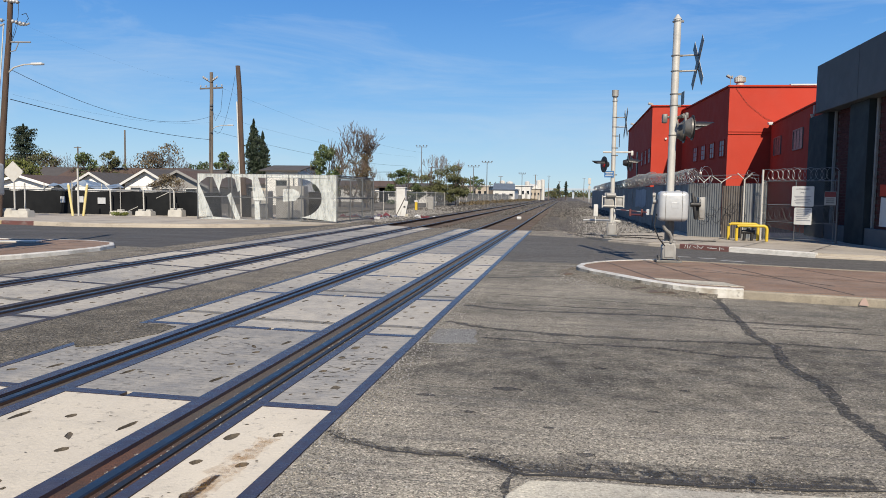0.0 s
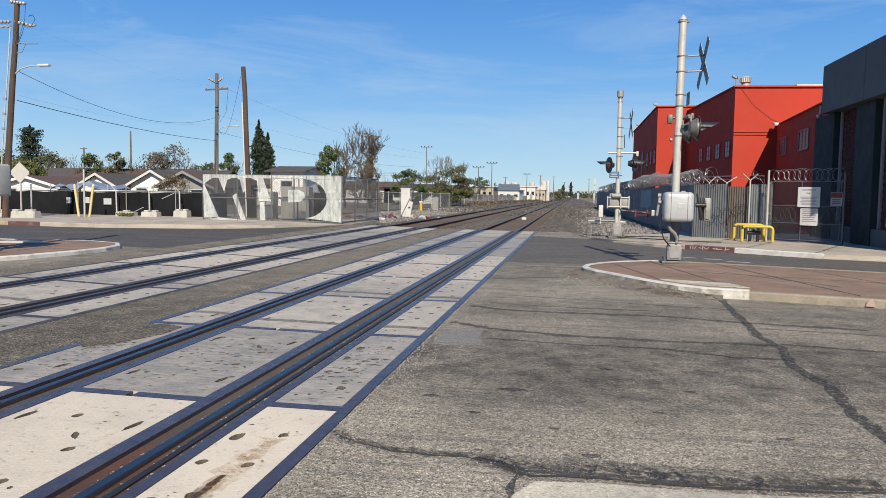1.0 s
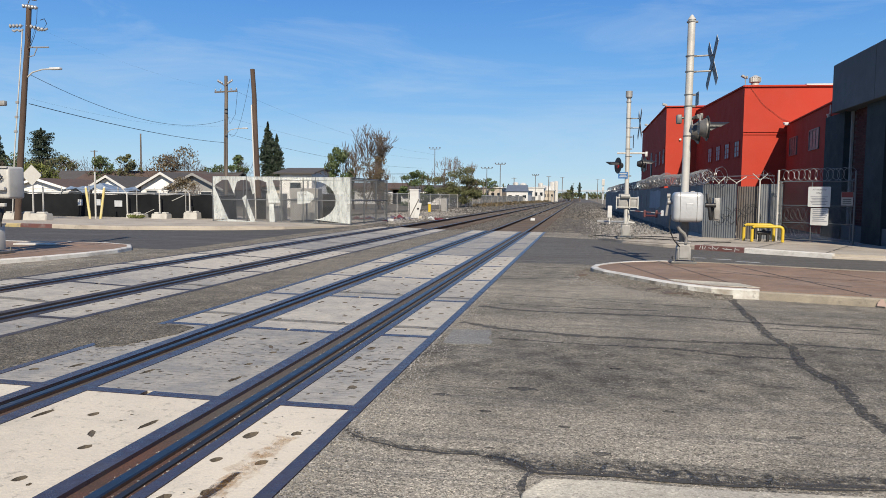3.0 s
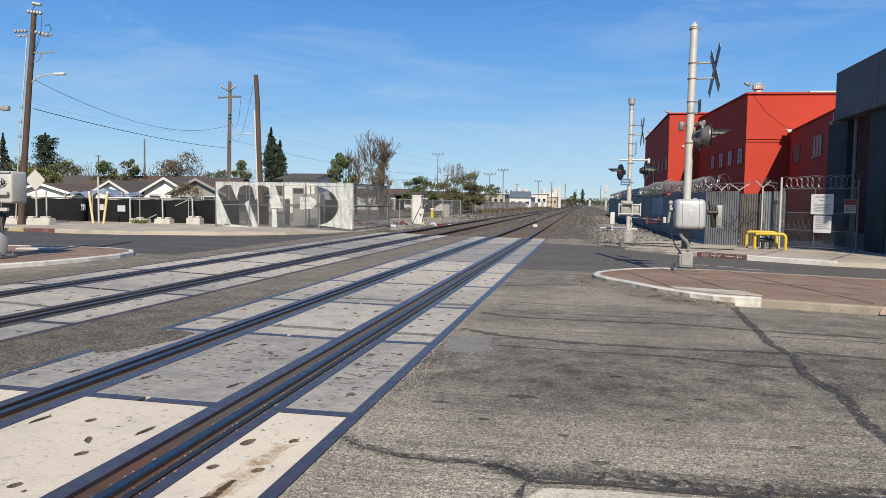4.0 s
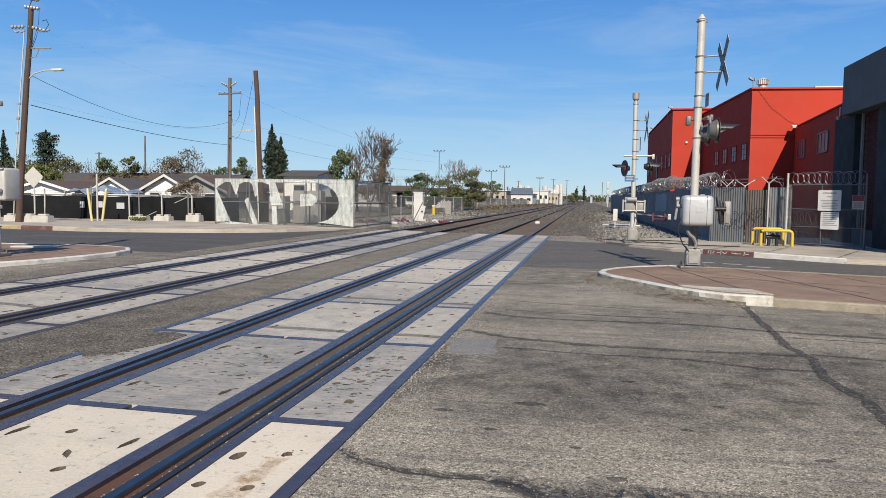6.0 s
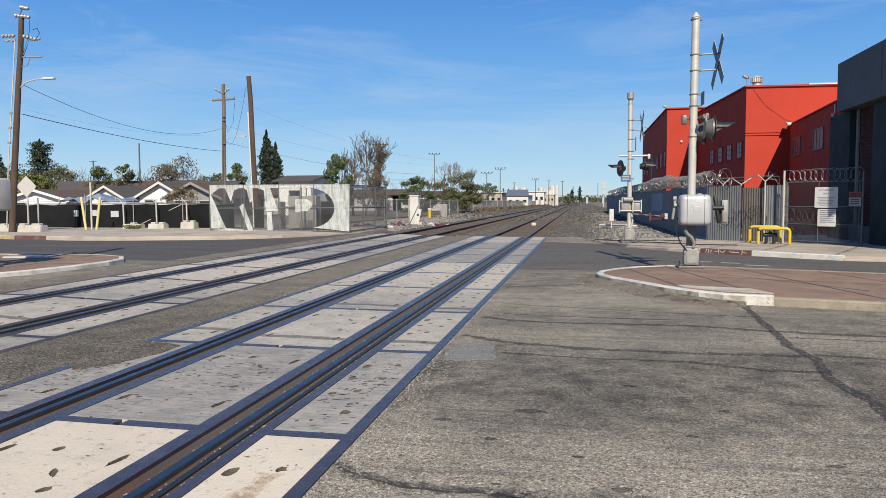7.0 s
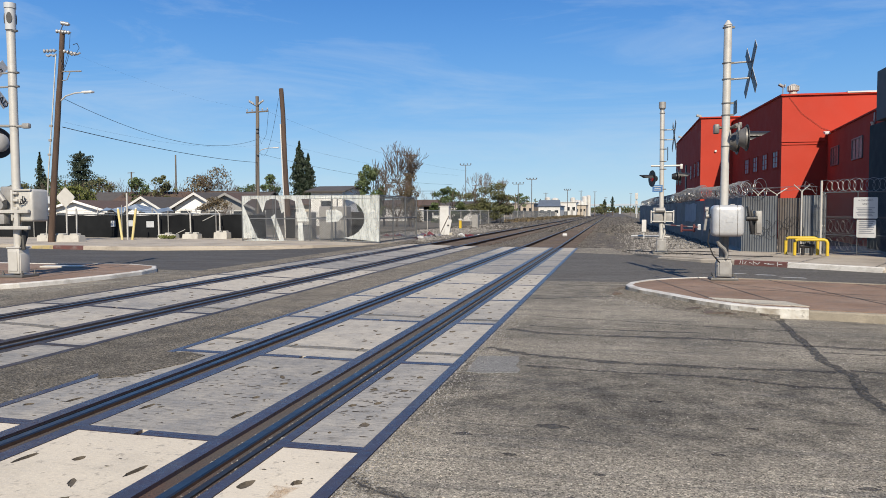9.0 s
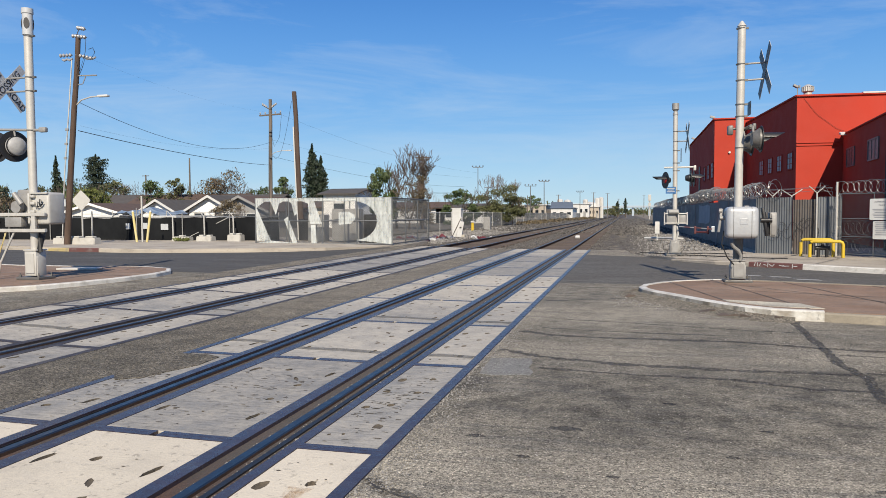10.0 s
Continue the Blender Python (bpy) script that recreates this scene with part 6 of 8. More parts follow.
bm = slab(BM(), [(0, 0), (2.2, 0.05), (4.2, 0.0), (5.6, 0.15), (5.9, 1.0), (4.6, 1.1), (2.4, 1.02), (0.3, 1.12)], frame_at((6.546, 46.9, 0.85), (0.012, -1, 0), (0, 0, 1)), 0.01)
part("wall_paint", bm, mat("pale blue-grey wall paint", (0.34, 0.38, 0.44), 0.7, col2=(0.24, 0.27, 0.31), scale=0.8, amount=0.9), mw, "pale painted-over patch")
coil(mw, (6.78, 27.3, 2.28), (6.5, 50, 2.4), 0.26, 0.2, wire_r=0.011)
coil(mw, (6.6, 38, 2.55), (6.5, 52, 2.5), 0.24, 0.22, wire_r=0.012)
coil(mw, (6.5, 50, 2.42), (6.0, 100, 2.6), 0.3, 0.3, wire_r=0.014)
coil(pm, (6.55, 26.0, 2.28), (7.2, 25.6, 2.26), 0.26, 0.14, wire_r=0.009)
coil(pm, (8.3, 25.2, 2.2), (8.7, 25.05, 2.2), 0.2, 0.2, wire_r=0.006)


def y_post(parent, x, y, z0, z1, spread=0.32):
    bm = rod(BM(), (x, y, z0), (x, y, z1), 0.026, None, 10)
    rod(bm, (x, y, z1), (x - spread, y - 0.1, z1 + 0.22), 0.018, None, 6)
    rod(bm, (x, y, z1), (x + spread, y + 0.1, z1 + 0.22), 0.018, None, 6)
    part("post", bm, galv, parent, "fence post with a forked barbed-wire top")


y_post(pm, 7.0, 25.85, 0.1, 2.02, 0.24)
y_post(pm, 7.55, 25.65, 0.1, 2.02, 0.34)
y_post(pm, 8.18, 25.05, 0.1, 2.1, 0.26)
for off, zz in ((-0.22, 2.24), (0.0, 2.14), (0.2, 2.26)):
    part("barbed_wire", tube(BM(), [(6.6, 25.7, zz), (7.0, 25.5 - off * 0.4, zz - 0.02), (7.55, 25.35 - off * 0.4, zz), (8.18, 25.05 - off * 0.4, zz + 0.03), (8.6, 24.9, zz)], 0.005, 4), wire, pm)


def chainlink(w, h, m, step=0.075, t=0.004, material=wire_dark, parent=None):
    """Diamond wire netting in the plane m, w wide and h high."""
    bm = BM()
    n = int((w + h) / step)
    for k in range(n):
        for s in (1, -1):
            x0 = -h + k * step
            a, b = (x0, 0.0), (x0 + h, h)
            if a[0] < 0:
                a = (0.0, -x0)
            if b[0] > w:
                b = (w, w - x0)
            if a[1] >= h or b[1] <= 0 or a[0] >= w:
                continue
            if s < 0:
                a, b = (w - a[0], a[1]), (w - b[0], b[1])
            d = Vector((b[0] - a[0], b[1] - a[1])).normalized()
            nx, ny = -d.y * t / 2, d.x * t / 2
            slab(bm, [(a[0] - nx, a[1] - ny), (b[0] - nx, b[1] - ny), (b[0] + nx, b[1] + ny), (a[0] + nx, a[1] + ny)], m @ Matrix.Translation((0, 0, 0.004 * s)), t)
    return part("netting", bm, material, parent, "diamond wire netting")


# Chain-link gate with coils behind it.
gt = thing("chain_link_gate", (8.65, 24.6, 0.1), "tall chain-link gate hung with razor wire coils", "gate")
g_dir = Vector((0.788, -0.616, 0)).normalized()
GL = 2.35
part("gate_post", rod(BM(), (0, 0, 0), (0, 0, 2.33), 0.034, None, 12), galv, gt, "galvanised gate post")
# Far post and frame take the darker wire for the shadow on them.
part("gate_post", rod(BM(), tuple(g_dir * GL), tuple(g_dir * GL + Vector((0, 0, 2.25))), 0.03, None, 12), wire_dark, gt, "galvanised gate post")
bm = BM()
for z in (0.08, 0.62, 1.18, 1.95):
    rod(bm, tuple(Vector((0, 0, z))), tuple(g_dir * GL + Vector((0, 0, z))), 0.014, None, 8)
for f in (0.04, 0.46, 0.96):
    rod(bm, tuple(g_dir * GL * f + Vector((0, 0, 0.05))), tuple(g_dir * GL * f + Vector((0, 0, 1.97))), 0.014, None, 8)
part("gate_frame", bm, wire_dark, gt, "thin tubular gate frame")
chainlink(GL, 1.88, frame_at((0, 0, 0.08), g_dir, (0, 0, 1)), 0.07, 0.0028, wire_dark, gt)
# Flat-wrapped razor wire: overlapping rings in the gate's own plane.
for z, r in ((2.16, 0.2), (0.9, 0.25), (0.35, 0.24)):
    for k in range(int(GL / 0.17)):
        c = g_dir * (0.12 + 0.17 * k) + Vector((0, 0, z + rng.uniform(-0.02, 0.02))) + Vector((0.03, 0.04, 0)) * (1 + k % 2)
        q = r * rng.uniform(0.88, 1.08)
        bm = tube(BM(), [c + g_dir * (q * math.cos(a)) + Vector((0, 0, q * math.sin(a))) for a in (2 * math.pi * i / 16 for i in range(17))], 0.006, 4)
        part("razor_ring", bm, wire_dark if z < 1.5 else wire, gt)
for k in range(2):
    part("hinge", rod(BM(), (0.0, 0.03, 0.9 + k), (0.12, 0.0, 0.9 + k), 0.035, None, 8), galv, gt)


def notice_board(name, at, w, h, rows, label, title=None):
    ob = thing(name, at, label, "sign")
    m = frame_at((0, 0, 0), g_dir, (0, 0, 1))
    bm = slab(BM(), [(0.02, 0), (w - 0.02, 0), (w, 0.02), (w, h - 0.02), (w - 0.02, h), (0.02, h), (0, h - 0.02), (0, 0.02)], m @ Matrix.Translation((0, 0, 0)), 0.008)
    part("board", bm, white_paint, ob, "white enamel board")
    bm = BM()
    for y, x0, x1, t in rows:
        slab(bm, [(x0, y), (x1, y), (x1, y + t), (x0, y + t)], m @ Matrix.Translation((0, 0, 0.009)), 0.002)
    part("lines", bm, mat("grey print", (0.34, 0.35, 0.38), 0.7), ob, "grey lines of small print")
    if title:
        for s, y in title:
            text_part(s, 0.068, m @ Matrix.Translation((w / 2, y, 0.01)), mat("dark print", (0.12, 0.12, 0.14), 0.7), ob)
    return ob


sp = Vector((8.65, 24.6, 0.1)) + g_dir * 0.98 + Vector((-0.03, -0.05, 0))
W1 = 0.68
notice_board("notice_board", (sp.x, sp.y, 1.24), W1, 0.64, [(0.31 - 0.048 * k, 0.08 + 0.03 * (k % 3), W1 - 0.08 - 0.04 * ((k * 2) % 3), 0.022) for k in range(6)], "white notice board wired to the chain-link gate", [("AUTHORIZED", 0.545), ("ONLY", 0.44)])
sp2 = sp + g_dir * 0.1
notice_board("notice_board", (sp2.x, sp2.y, 0.66), 0.54, 0.54, [(0.48 - 0.06 * k, 0.06 + 0.02 * (k % 2), 0.5 - 0.04 * (k % 3), 0.028) for k in range(7)], "smaller white notice board below another on the gate")

# Yellow pipe guards with a valve between.
def pipe_guard(at, w, h, rz, label):
    ob = thing("pipe_guard", at, label, "bollard", "yellow pipe guards", rz)
    r = 0.05
    pts = [(-w / 2, 0, 0), (-w / 2, 0, h - 0.09), (-w / 2 + 0.03, 0, h - 0.03), (-w / 2 + 0.09, 0, h), (w / 2 - 0.09, 0, h), (w / 2 - 0.03, 0, h - 0.03), (w / 2, 0, h - 0.09), (w / 2, 0, 0)]
    part("pipe", tube(BM(), pts, r, 10), yellow, ob, "bent yellow pipe", True)
    return ob


pipe_guard((8.02, 24.25, 0.1), 0.9, 0.53, -12, "yellow painted pipe hoop guarding a valve")
pipe_guard((8.17, 23.75, 0.1), 0.9, 0.49, -12, "yellow painted pipe hoop guarding a valve on the sidewalk")
vl = thing("valve", (8.12, 24.0, 0.1), "dark backflow valve between yellow pipe hoops", "valve")
bm = rod(BM(), (-0.12, 0, 0), (-0.12, 0, 0.3), 0.05, None, 10)
rod(bm, (0.12, 0, 0), (0.12, 0, 0.3), 0.05, None, 10)
rod(bm, (-0.2, 0, 0.28), (0.2, 0, 0.28), 0.065, None, 12)
rod(bm, (0.0, 0, 0.3), (0.0, 0, 0.42), 0.07, 0.04, 12)
part("body", bm, black_paint, vl, "black valve body", True)
bm = rod(BM(), (-0.1, 0, 0.42), (-0.1, 0, 0.44), 0.08, None, 12)
part("hand_wheel", bm, mat("green enamel", (0.02, 0.09, 0.07), 0.4), vl, "dark green hand wheel", True)
# Pale utility marker on the ballast.
um = thing("utility_marker", (3.98, 44.0, -0.12), "short white marker post on the stones", "marker post")
bm = box(BM(), (0, 0, 0.3), (0.06, 0.05, 0.6), None, 0.008)
part("stem", bm, white_paint, um)
bm = box(BM(), (0, -0.02, 0.75), (0.26, 0.14, 0.72), None, 0.02)
part("box", bm, white_paint, um, "white box with a dark foot")
bm = BM()
tube(bm, [(3.3, 45, 0.0), (4.0, 44.5, 0.02), (4.8, 43.2, 0.06), (5.4, 43.6, 0.0)], 0.06, 6)
tagged(part("plastic_sheet", bm, white_paint), "crumpled white plastic lying on the stones", "litter")
for pts in ([(2.7, 25.3, 0.13), (3.3, 25.0, 0.12), (4.2, 24.6, 0.13), (4.8, 25.2, 0.13), (5.5, 24.6, 0.14)], [(3.75, 24.0, 0.13), (4.6, 23.7, 0.13), (5.6, 22.6, 0.14), (6.8, 22.3, 0.14)]):
    tagged(part("cable", tube(BM(), pts, 0.015, 5), cable_mat), "loose black cable lying on the sidewalk", "cable")

# ---- left side: fenced equipment cage ----
cage = thing("equipment_cage", (-13.55, 28.3, 0.2), "chain-link equipment cage with large white painted shapes", "fence enclosure")
CW, CD, CH = 6.15, 5.9, 2.02
ang = math.atan2(0.45, 6.05)
cdir = Vector((math.cos(ang), math.sin(ang), 0))
corner = cdir * CW
back_l, back_r = Vector((0.0, CD, 0)), corner + Vector((0, CD, 0))
posts = [Vector((0, 0, 0)).lerp(corner, f) for f in (0, 0.25, 0.5, 0.66, 0.75, 1.0)] + [corner.lerp(back_r, f) for f in (0.33, 0.66, 1.0)] + [back_l.lerp(back_r, f) for f in (0, 0.33, 0.66)] + [back_l * 0.5]
for p in posts:
    part("post", rod(BM(), tuple(p), tuple(p + Vector((0, 0, CH))), 0.032, None, 8), wire_dark, cage)
for a, b in ((Vector(), corner), (corner, back_r), (back_l, back_r), (Vector(), back_l)):
    for z in (0.04, 1.02, CH - 0.02):
        up = Vector((0, 0, z))
        part("rail", rod(BM(), tuple(a + up), tuple(b + up), 0.024, None, 8), wire_dark, cage)
    ln = (b - a).length
    chainlink(ln, CH, frame_at(tuple(a), (b - a), (0, 0, 1)), 0.075, 0.005 if a.length + b.length < 7 else 0.004, wire_dark, cage)
bm = BM()
for f in (0.2, 0.4, 0.6, 0.8):
    rod(bm, tuple(Vector((0, 0, CH)).lerp(corner + Vector((0, 0, CH)), f)), tuple(back_l.lerp(back_r, f) + Vector((0, 0, CH))), 0.02, None, 6)
part("roof_bars", bm, wire_dark, cage, "thin roof bars")
front = frame_at(cdir.cross(Vector((0, 0, 1))) * 0.02, cdir, (0, 0, 1))


def paint_shape(pts, parent=cage):
    bm = slab(BM(), pts, front, 0.006)
    part("painted_area", bm, paint_mesh, parent, "white paint sprayed over wire netting")


def sx(px):
    return (px - 350) / 246 * CW


def sz(py):
    return (395 - py) / 83 * CH


def P(*pts):
    return [(sx(x), sz(y)) for x, y in pts]


# White shapes; the dark parts are open netting.
paint_shape(P((350, 318), (350, 312), (597, 312), (597, 318)))
paint_shape(P((350, 318), (368, 318), (356, 326), (352, 330), (350, 331)))
paint_shape(P((350, 331), (353, 330), (378, 388), (352, 388)))
paint_shape(P((378, 318), (402, 318), (394, 322), (388, 342), (384, 332)))
paint_shape(P((412, 318), (425, 318), (427, 340), (422, 344), (417, 322)))
paint_shape(P((403, 350), (410, 345), (427, 392), (418, 392)))
paint_shape(P((436, 318), (458, 318), (472, 358), (450, 358), (447, 322)))
paint_shape(P((452, 360), (460, 360), (462, 392), (452, 392)))
paint_shape(P((378, 388), (420, 392), (530, 394), (548, 396), (352, 392)))
paint_shape(P((502, 338), (502, 360), (524, 358), (532, 350), (530, 342), (520, 337)))
D0 = [(530 + 40 * math.cos(a), 353 + 34 * math.sin(a)) for a in (radians(-88 + 176 * k / 12) for k in range(13))]
for a, b in zip(D0, D0[1:]):
    paint_shape(P(a, b, (597, 318 + (b[1] - 319) * 1.12), (597, 318 + (a[1] - 319) * 1.12)))
# Machinery cabinets inside.
for x, y, w, h, m, label in ((2.0, 2.2, 0.8, 1.3, cast_grey, "grey equipment cabinet inside a wire cage"), (3.6, 1.8, 1.3, 1.55, cast_grey, "tall grey equipment cabinet inside a wire cage"), (4.7, 2.4, 0.9, 1.3, black_paint, "dark equipment cabinet inside a wire cage"), (1.0, 3.4, 0.9, 1.1, black_paint, "dark low cabinet inside a wire cage")):
    cb_ = thing("equipment_cabinet", (-13.55 + x, 28.3 + y, 0.2), label, "cabinet", "cabinets in the cage")
    part("body", box(BM(), (0, 0, h / 2), (w, 0.6, h), None, 0.02), m, cb_)
    part("door", box(BM(), (0, -0.31, h / 2), (w * 0.86, 0.02, h * 0.86), None, 0.006), m, cb_)
    part("handle", box(BM(), (w * 0.3, -0.335, h * 0.55), (0.03, 0.03, 0.14), None, 0.006), galv, cb_)
    part("vent", box(BM(), (0, -0.325, h * 0.8), (w * 0.4, 0.012, 0.1), None, 0.003), black_paint, cb_)

# ---- left side: yard fence, bollards, blocks, sign ----
yf = thing("yard_fence", (-45, 31, 0.18), "long yard fence of black mesh cloth on steel posts", "fence")
for k in range(12):
    x0 = 2.6 * k
    bm = BM()
    cols = [x0 + 2.6 * i / 8 for i in range(9)]
    rows = []
    for z in (0.02, 0.6, 1.2):
        rows.append([bm.verts.new((x, 0.03 * math.sin(x * 3.1 + z * 2) + 0.015 * math.sin(x * 9), z + (0.02 * math.sin(x * 4.3) if z > 1 else 0))) for x in cols])
    for a, b in zip(rows, rows[1:]):
        for i in range(8):
            bm.faces.new((a[i], a[i + 1], b[i + 1], b[i]))
    ext = bmesh.ops.extrude_face_region(bm, geom=list(bm.faces))
    bmesh.ops.translate(bm, verts=[v for v in ext["geom"] if isinstance(v, bmesh.types.BMVert)], vec=(0, 0.008, 0))
    part("cloth", bm, mesh_cloth, yf, "sagging black fence cloth")
    part("post", rod(BM(), (x0, -0.05, 0), (x0, -0.05, 1.42 if k % 3 else 1.7), 0.024, None, 8), cast_grey, yf)
part("top_rail", rod(BM(), (0, 0.06, 1.24), (31.2, 0.06, 1.24), 0.02, None, 6), wire_dark, yf)
for f, z in ((0, 1.36), (1, 1.44)):
    part("barbed_wire", tube(BM(), [(x, 0.06 - 0.05 * f, z + 0.02 * math.sin(x)) for x in range(0, 32)], 0.006, 4), wire_dark, yf)
for x, z in ((22.9, 0.78), (23.9, 0.8), (25.0, 0.75)):
    part("notice", box(BM(), (x, -0.06, z), (0.26 if x < 24.5 else 0.42, 0.012, 0.3), None, 0.003), sign_white, yf, "small pale notice")
part("brace", rod(BM(), (26.2, 0.02, 0.2), (28.5, 0.02, 1.2), 0.02, None, 6), galv, yf)
part("meter_box", box(BM(), (28.9, -0.15, 0.5), (0.25, 0.15, 0.35), None, 0.02), black_paint, yf, "dark box on a stake")

for bx, tx in ((-19.74, -19.94), (-19.23, -19.0)):
    b = thing("bollard", (bx, 28.5, 0.2), "thin leaning bollard in faded yellow and white", "bollard", "leaning yellow bollards")
    part("pipe", rod(BM(), (0, 0, 0), (tx - bx, 0, 1.47), 0.055, 0.055, 12), yellow_pale, b, "", True)
    part("cap", rod(BM(), (tx - bx, 0, 1.47), (tx - bx, 0, 1.53), 0.056, 0.03, 12), white_paint, b, "white cap", True)
sp_ = thing("sign_post", (-19.55, 28.6, 0.2), "bare galvanised sign post between two bollards", "post")
part("post", box(BM(), (0.02, 0, 1.1), (0.07, 0.05, 2.2), None, 0.006), galv, sp_)
dm = thing("warning_sign", (-21.85, 27.5, 0.2), "diamond road sign seen from its bare grey back", "road sign")
part("plate", slab(BM(), [(0, -0.47), (0.46, 0), (0, 0.47), (-0.46, 0)], frame_at((0, -0.04, 2.0), (0.98, 0.2, 0), (0, 0, 1)), 0.006), galv, dm, "bare aluminium diamond plate")
part("post", box(BM(), (0, 0, 1.0), (0.06, 0.05, 2.1), None, 0.006), galv, dm)
for p in ((-21.5, 27.7), (-23.0, 27.9)):
    q = thing("sign_post", (p[0], p[1], 0.2), "thin galvanised post before the yard fence", "post")
    part("post", box(BM(), (0, 0, 0.75), (0.05, 0.05, 1.5), None, 0.006), galv, q)


def barrier_block(at, w, h, label, rz=0.0, two=True):
    ob = thing("concrete_block", at, label, "concrete block", "concrete barrier blocks", rz)
    bm = BM()
    prof = [(-0.24, 0), (0.24, 0), (0.2, h), (-0.2, h)]
    m = frame_at((-w / 2, 0, 0), (0, 1, 0), (0, 0, 1))
    slab(bm, prof, m, w)
    bmesh.ops.bevel(bm, geom=list(bm.edges), offset=0.025, segments=2, affect="EDGES")
    part("body", bm, cinder, ob, "chipped white painted block")
    for s in ((-1, 1) if two else (0,)):
        bm = box(BM(), (s * w * 0.25, 0, h + 0.03), (w * 0.28, 0.26, 0.08), None, 0.03)
        part("lug", bm, cinder, ob)
    return ob


barrier_block((-20.5, 26.0, 0.17), 1.38, 0.38, "long white concrete block with two lugs by the pole")
barrier_block((-21.9, 26.4, 0.17), 0.8, 0.36, "scribbled white concrete block behind a wooden pole")
barrier_block((-18.36, 30.0, 0.2), 0.9, 0.28, "grey weathered concrete block with weeds before it", 0, False)
barrier_block((-17.1, 30.0, 0.2), 0.8, 0.3, "pale grey concrete block before the yard fence")
barrier_block((-15.52, 30.0, 0.2), 0.68, 0.38, "white concrete block beside a fence post")
barrier_block((-14.2, 30.2, 0.2), 0.5, 0.36, "white concrete block beside the wire cage", 0, False)
for x in (-19.28, -17.55, -15.98):
    q = thing("fence_post", (x, 30.6, 0.2), "leaning pale fence post with a forked top", "fence post", "forked fence posts")
    part("post", rod(BM(), (0, 0, 0), (-0.02, 0, 1.25), 0.035, None, 8), galv, q)
    part("fork", rod(BM(), (-0.02, 0, 1.24), (-0.3, 0, 1.5), 0.018, None, 6), galv, q)

# ---- utility poles, street lamps and wires ----
def pole(at, top, r0, r1, label, material):
    ob = thing("utility_pole", at, label, "utility pole")
    d = Vector(top) - Vector(at)
    n = 6
    pts = [Vector((0, 0, 0)).lerp(d, i / n) + Vector((0.02 * math.sin(i * 1.7), 0.02 * math.cos(i * 2.3), 0)) for i in range(n + 1)]
    part("shaft", tube(BM(), pts, [r0 + (r1 - r0) * i / n for i in range(n + 1)], 14), material, ob, "weathered wooden shaft", True)
    return ob, d


def crossarm(ob, c, half, dirn, pins=4):
    d = Vector(dirn).normalized()
    bm = BM()
    box(bm, c, (2 * half, 0.1, 0.12), Matrix((d, Vector((-d.y, d.x, 0)), Vector((0, 0, 1)))).transposed(), 0.01)
    arm = part("crossarm", bm, wood_pole_grey, ob, "wooden crossarm")
    for i in range(pins):
        s = -half + 0.08 + (2 * half - 0.16) * i / (pins - 1)
        if abs(s) < 0.15:
            continue
        p = Vector(c) + d * s
        bm = rod(BM(), (p.x, p.y, p.z + 0.05), (p.x, p.y, p.z + 0.14), 0.03, None, 8)
        rod(bm, (p.x, p.y, p.z + 0.14), (p.x, p.y, p.z + 0.2), 0.085, 0.05, 10)
        rod(bm, (p.x, p.y, p.z + 0.2), (p.x, p.y, p.z + 0.28), 0.07, 0.04, 10)
        part("insulator", bm, insulator, arm, "grey ribbed insulator", True)


def street_lamp_arm(ob, z, x0, reach, rise=0.35):
    pts = [Vector((x0, 0, z)), Vector((x0 + reach * 0.2, 0, z + rise * 0.65)), Vector((x0 + reach * 0.5, 0, z + rise * 0.95)), Vector((x0 + reach * 0.8, 0, z + rise))]
    part("lamp_arm", tube(BM(), pts, 0.03, 8), galv, ob, "curved grey lamp arm", True)
    bm = box(BM(), (x0 + reach * 0.92, 0, z + rise), (0.5, 0.2, 0.09), None, 0.03)
    part("lamp_head", bm, white_paint, ob, "flat pale lamp head", True)


p0, d0 = pole((-21.05, 25.6, 0.15), (-20.15, 25.6, 9.1), 0.135, 0.1, "leaning dark brown wooden utility pole with crossarms and street lamp", wood_dark)
def insulator_string(ob, a, b, n=5):
    """Pale glazed discs on a thin steel pin."""
    a, b = Vector(a), Vector(b)
    u = (b - a).normalized()
    bm = rod(BM(), tuple(a - u * 0.08), tuple(b + u * 0.1), 0.018, None, 6)
    string = part("insulator_pin", bm, cast_dark, ob, "dark steel pin")
    for k in range(n):
        c = a.lerp(b, k / (n - 1))
        bm = rod(BM(), tuple(c - u * 0.03), tuple(c + u * 0.035), 0.085, 0.045, 12)
        part("insulator", bm, insulator, string, "pale glazed insulator disc", True)


for a, b in (((0.05, -0.05, 8.12), (0.5, -0.02, 8.12)), ((0.85, -0.02, 8.1), (1.55, -0.08, 7.92)), ((0.7, -0.05, 8.9), (1.3, -0.1, 8.8)), ((0.95, -0.05, 9.22), (1.25, -0.08, 9.15))):
    insulator_string(p0, a, b, 4 if b[0] - a[0] < 0.5 else 5)
part("pole_bracket", tube(BM(), [(0.8, 0, 8.85), (0.86, 0, 9.05), (1.0, -0.04, 9.2), (1.3, -0.08, 9.1)], 0.02, 6), cast_dark, p0, "bent steel bracket at the pole top")
part("jumper", tube(BM(), [(1.6, -0.08, 7.95), (1.75, -0.08, 8.15), (1.65, -0.08, 8.35), (1.45, -0.08, 8.3)], 0.014, 5), cable_mat, p0)
part("jumper", tube(BM(), [(1.35, -0.1, 8.8), (1.3, -0.1, 8.2), (1.0, -0.1, 7.4)], 0.01, 5), cable_mat, p0)
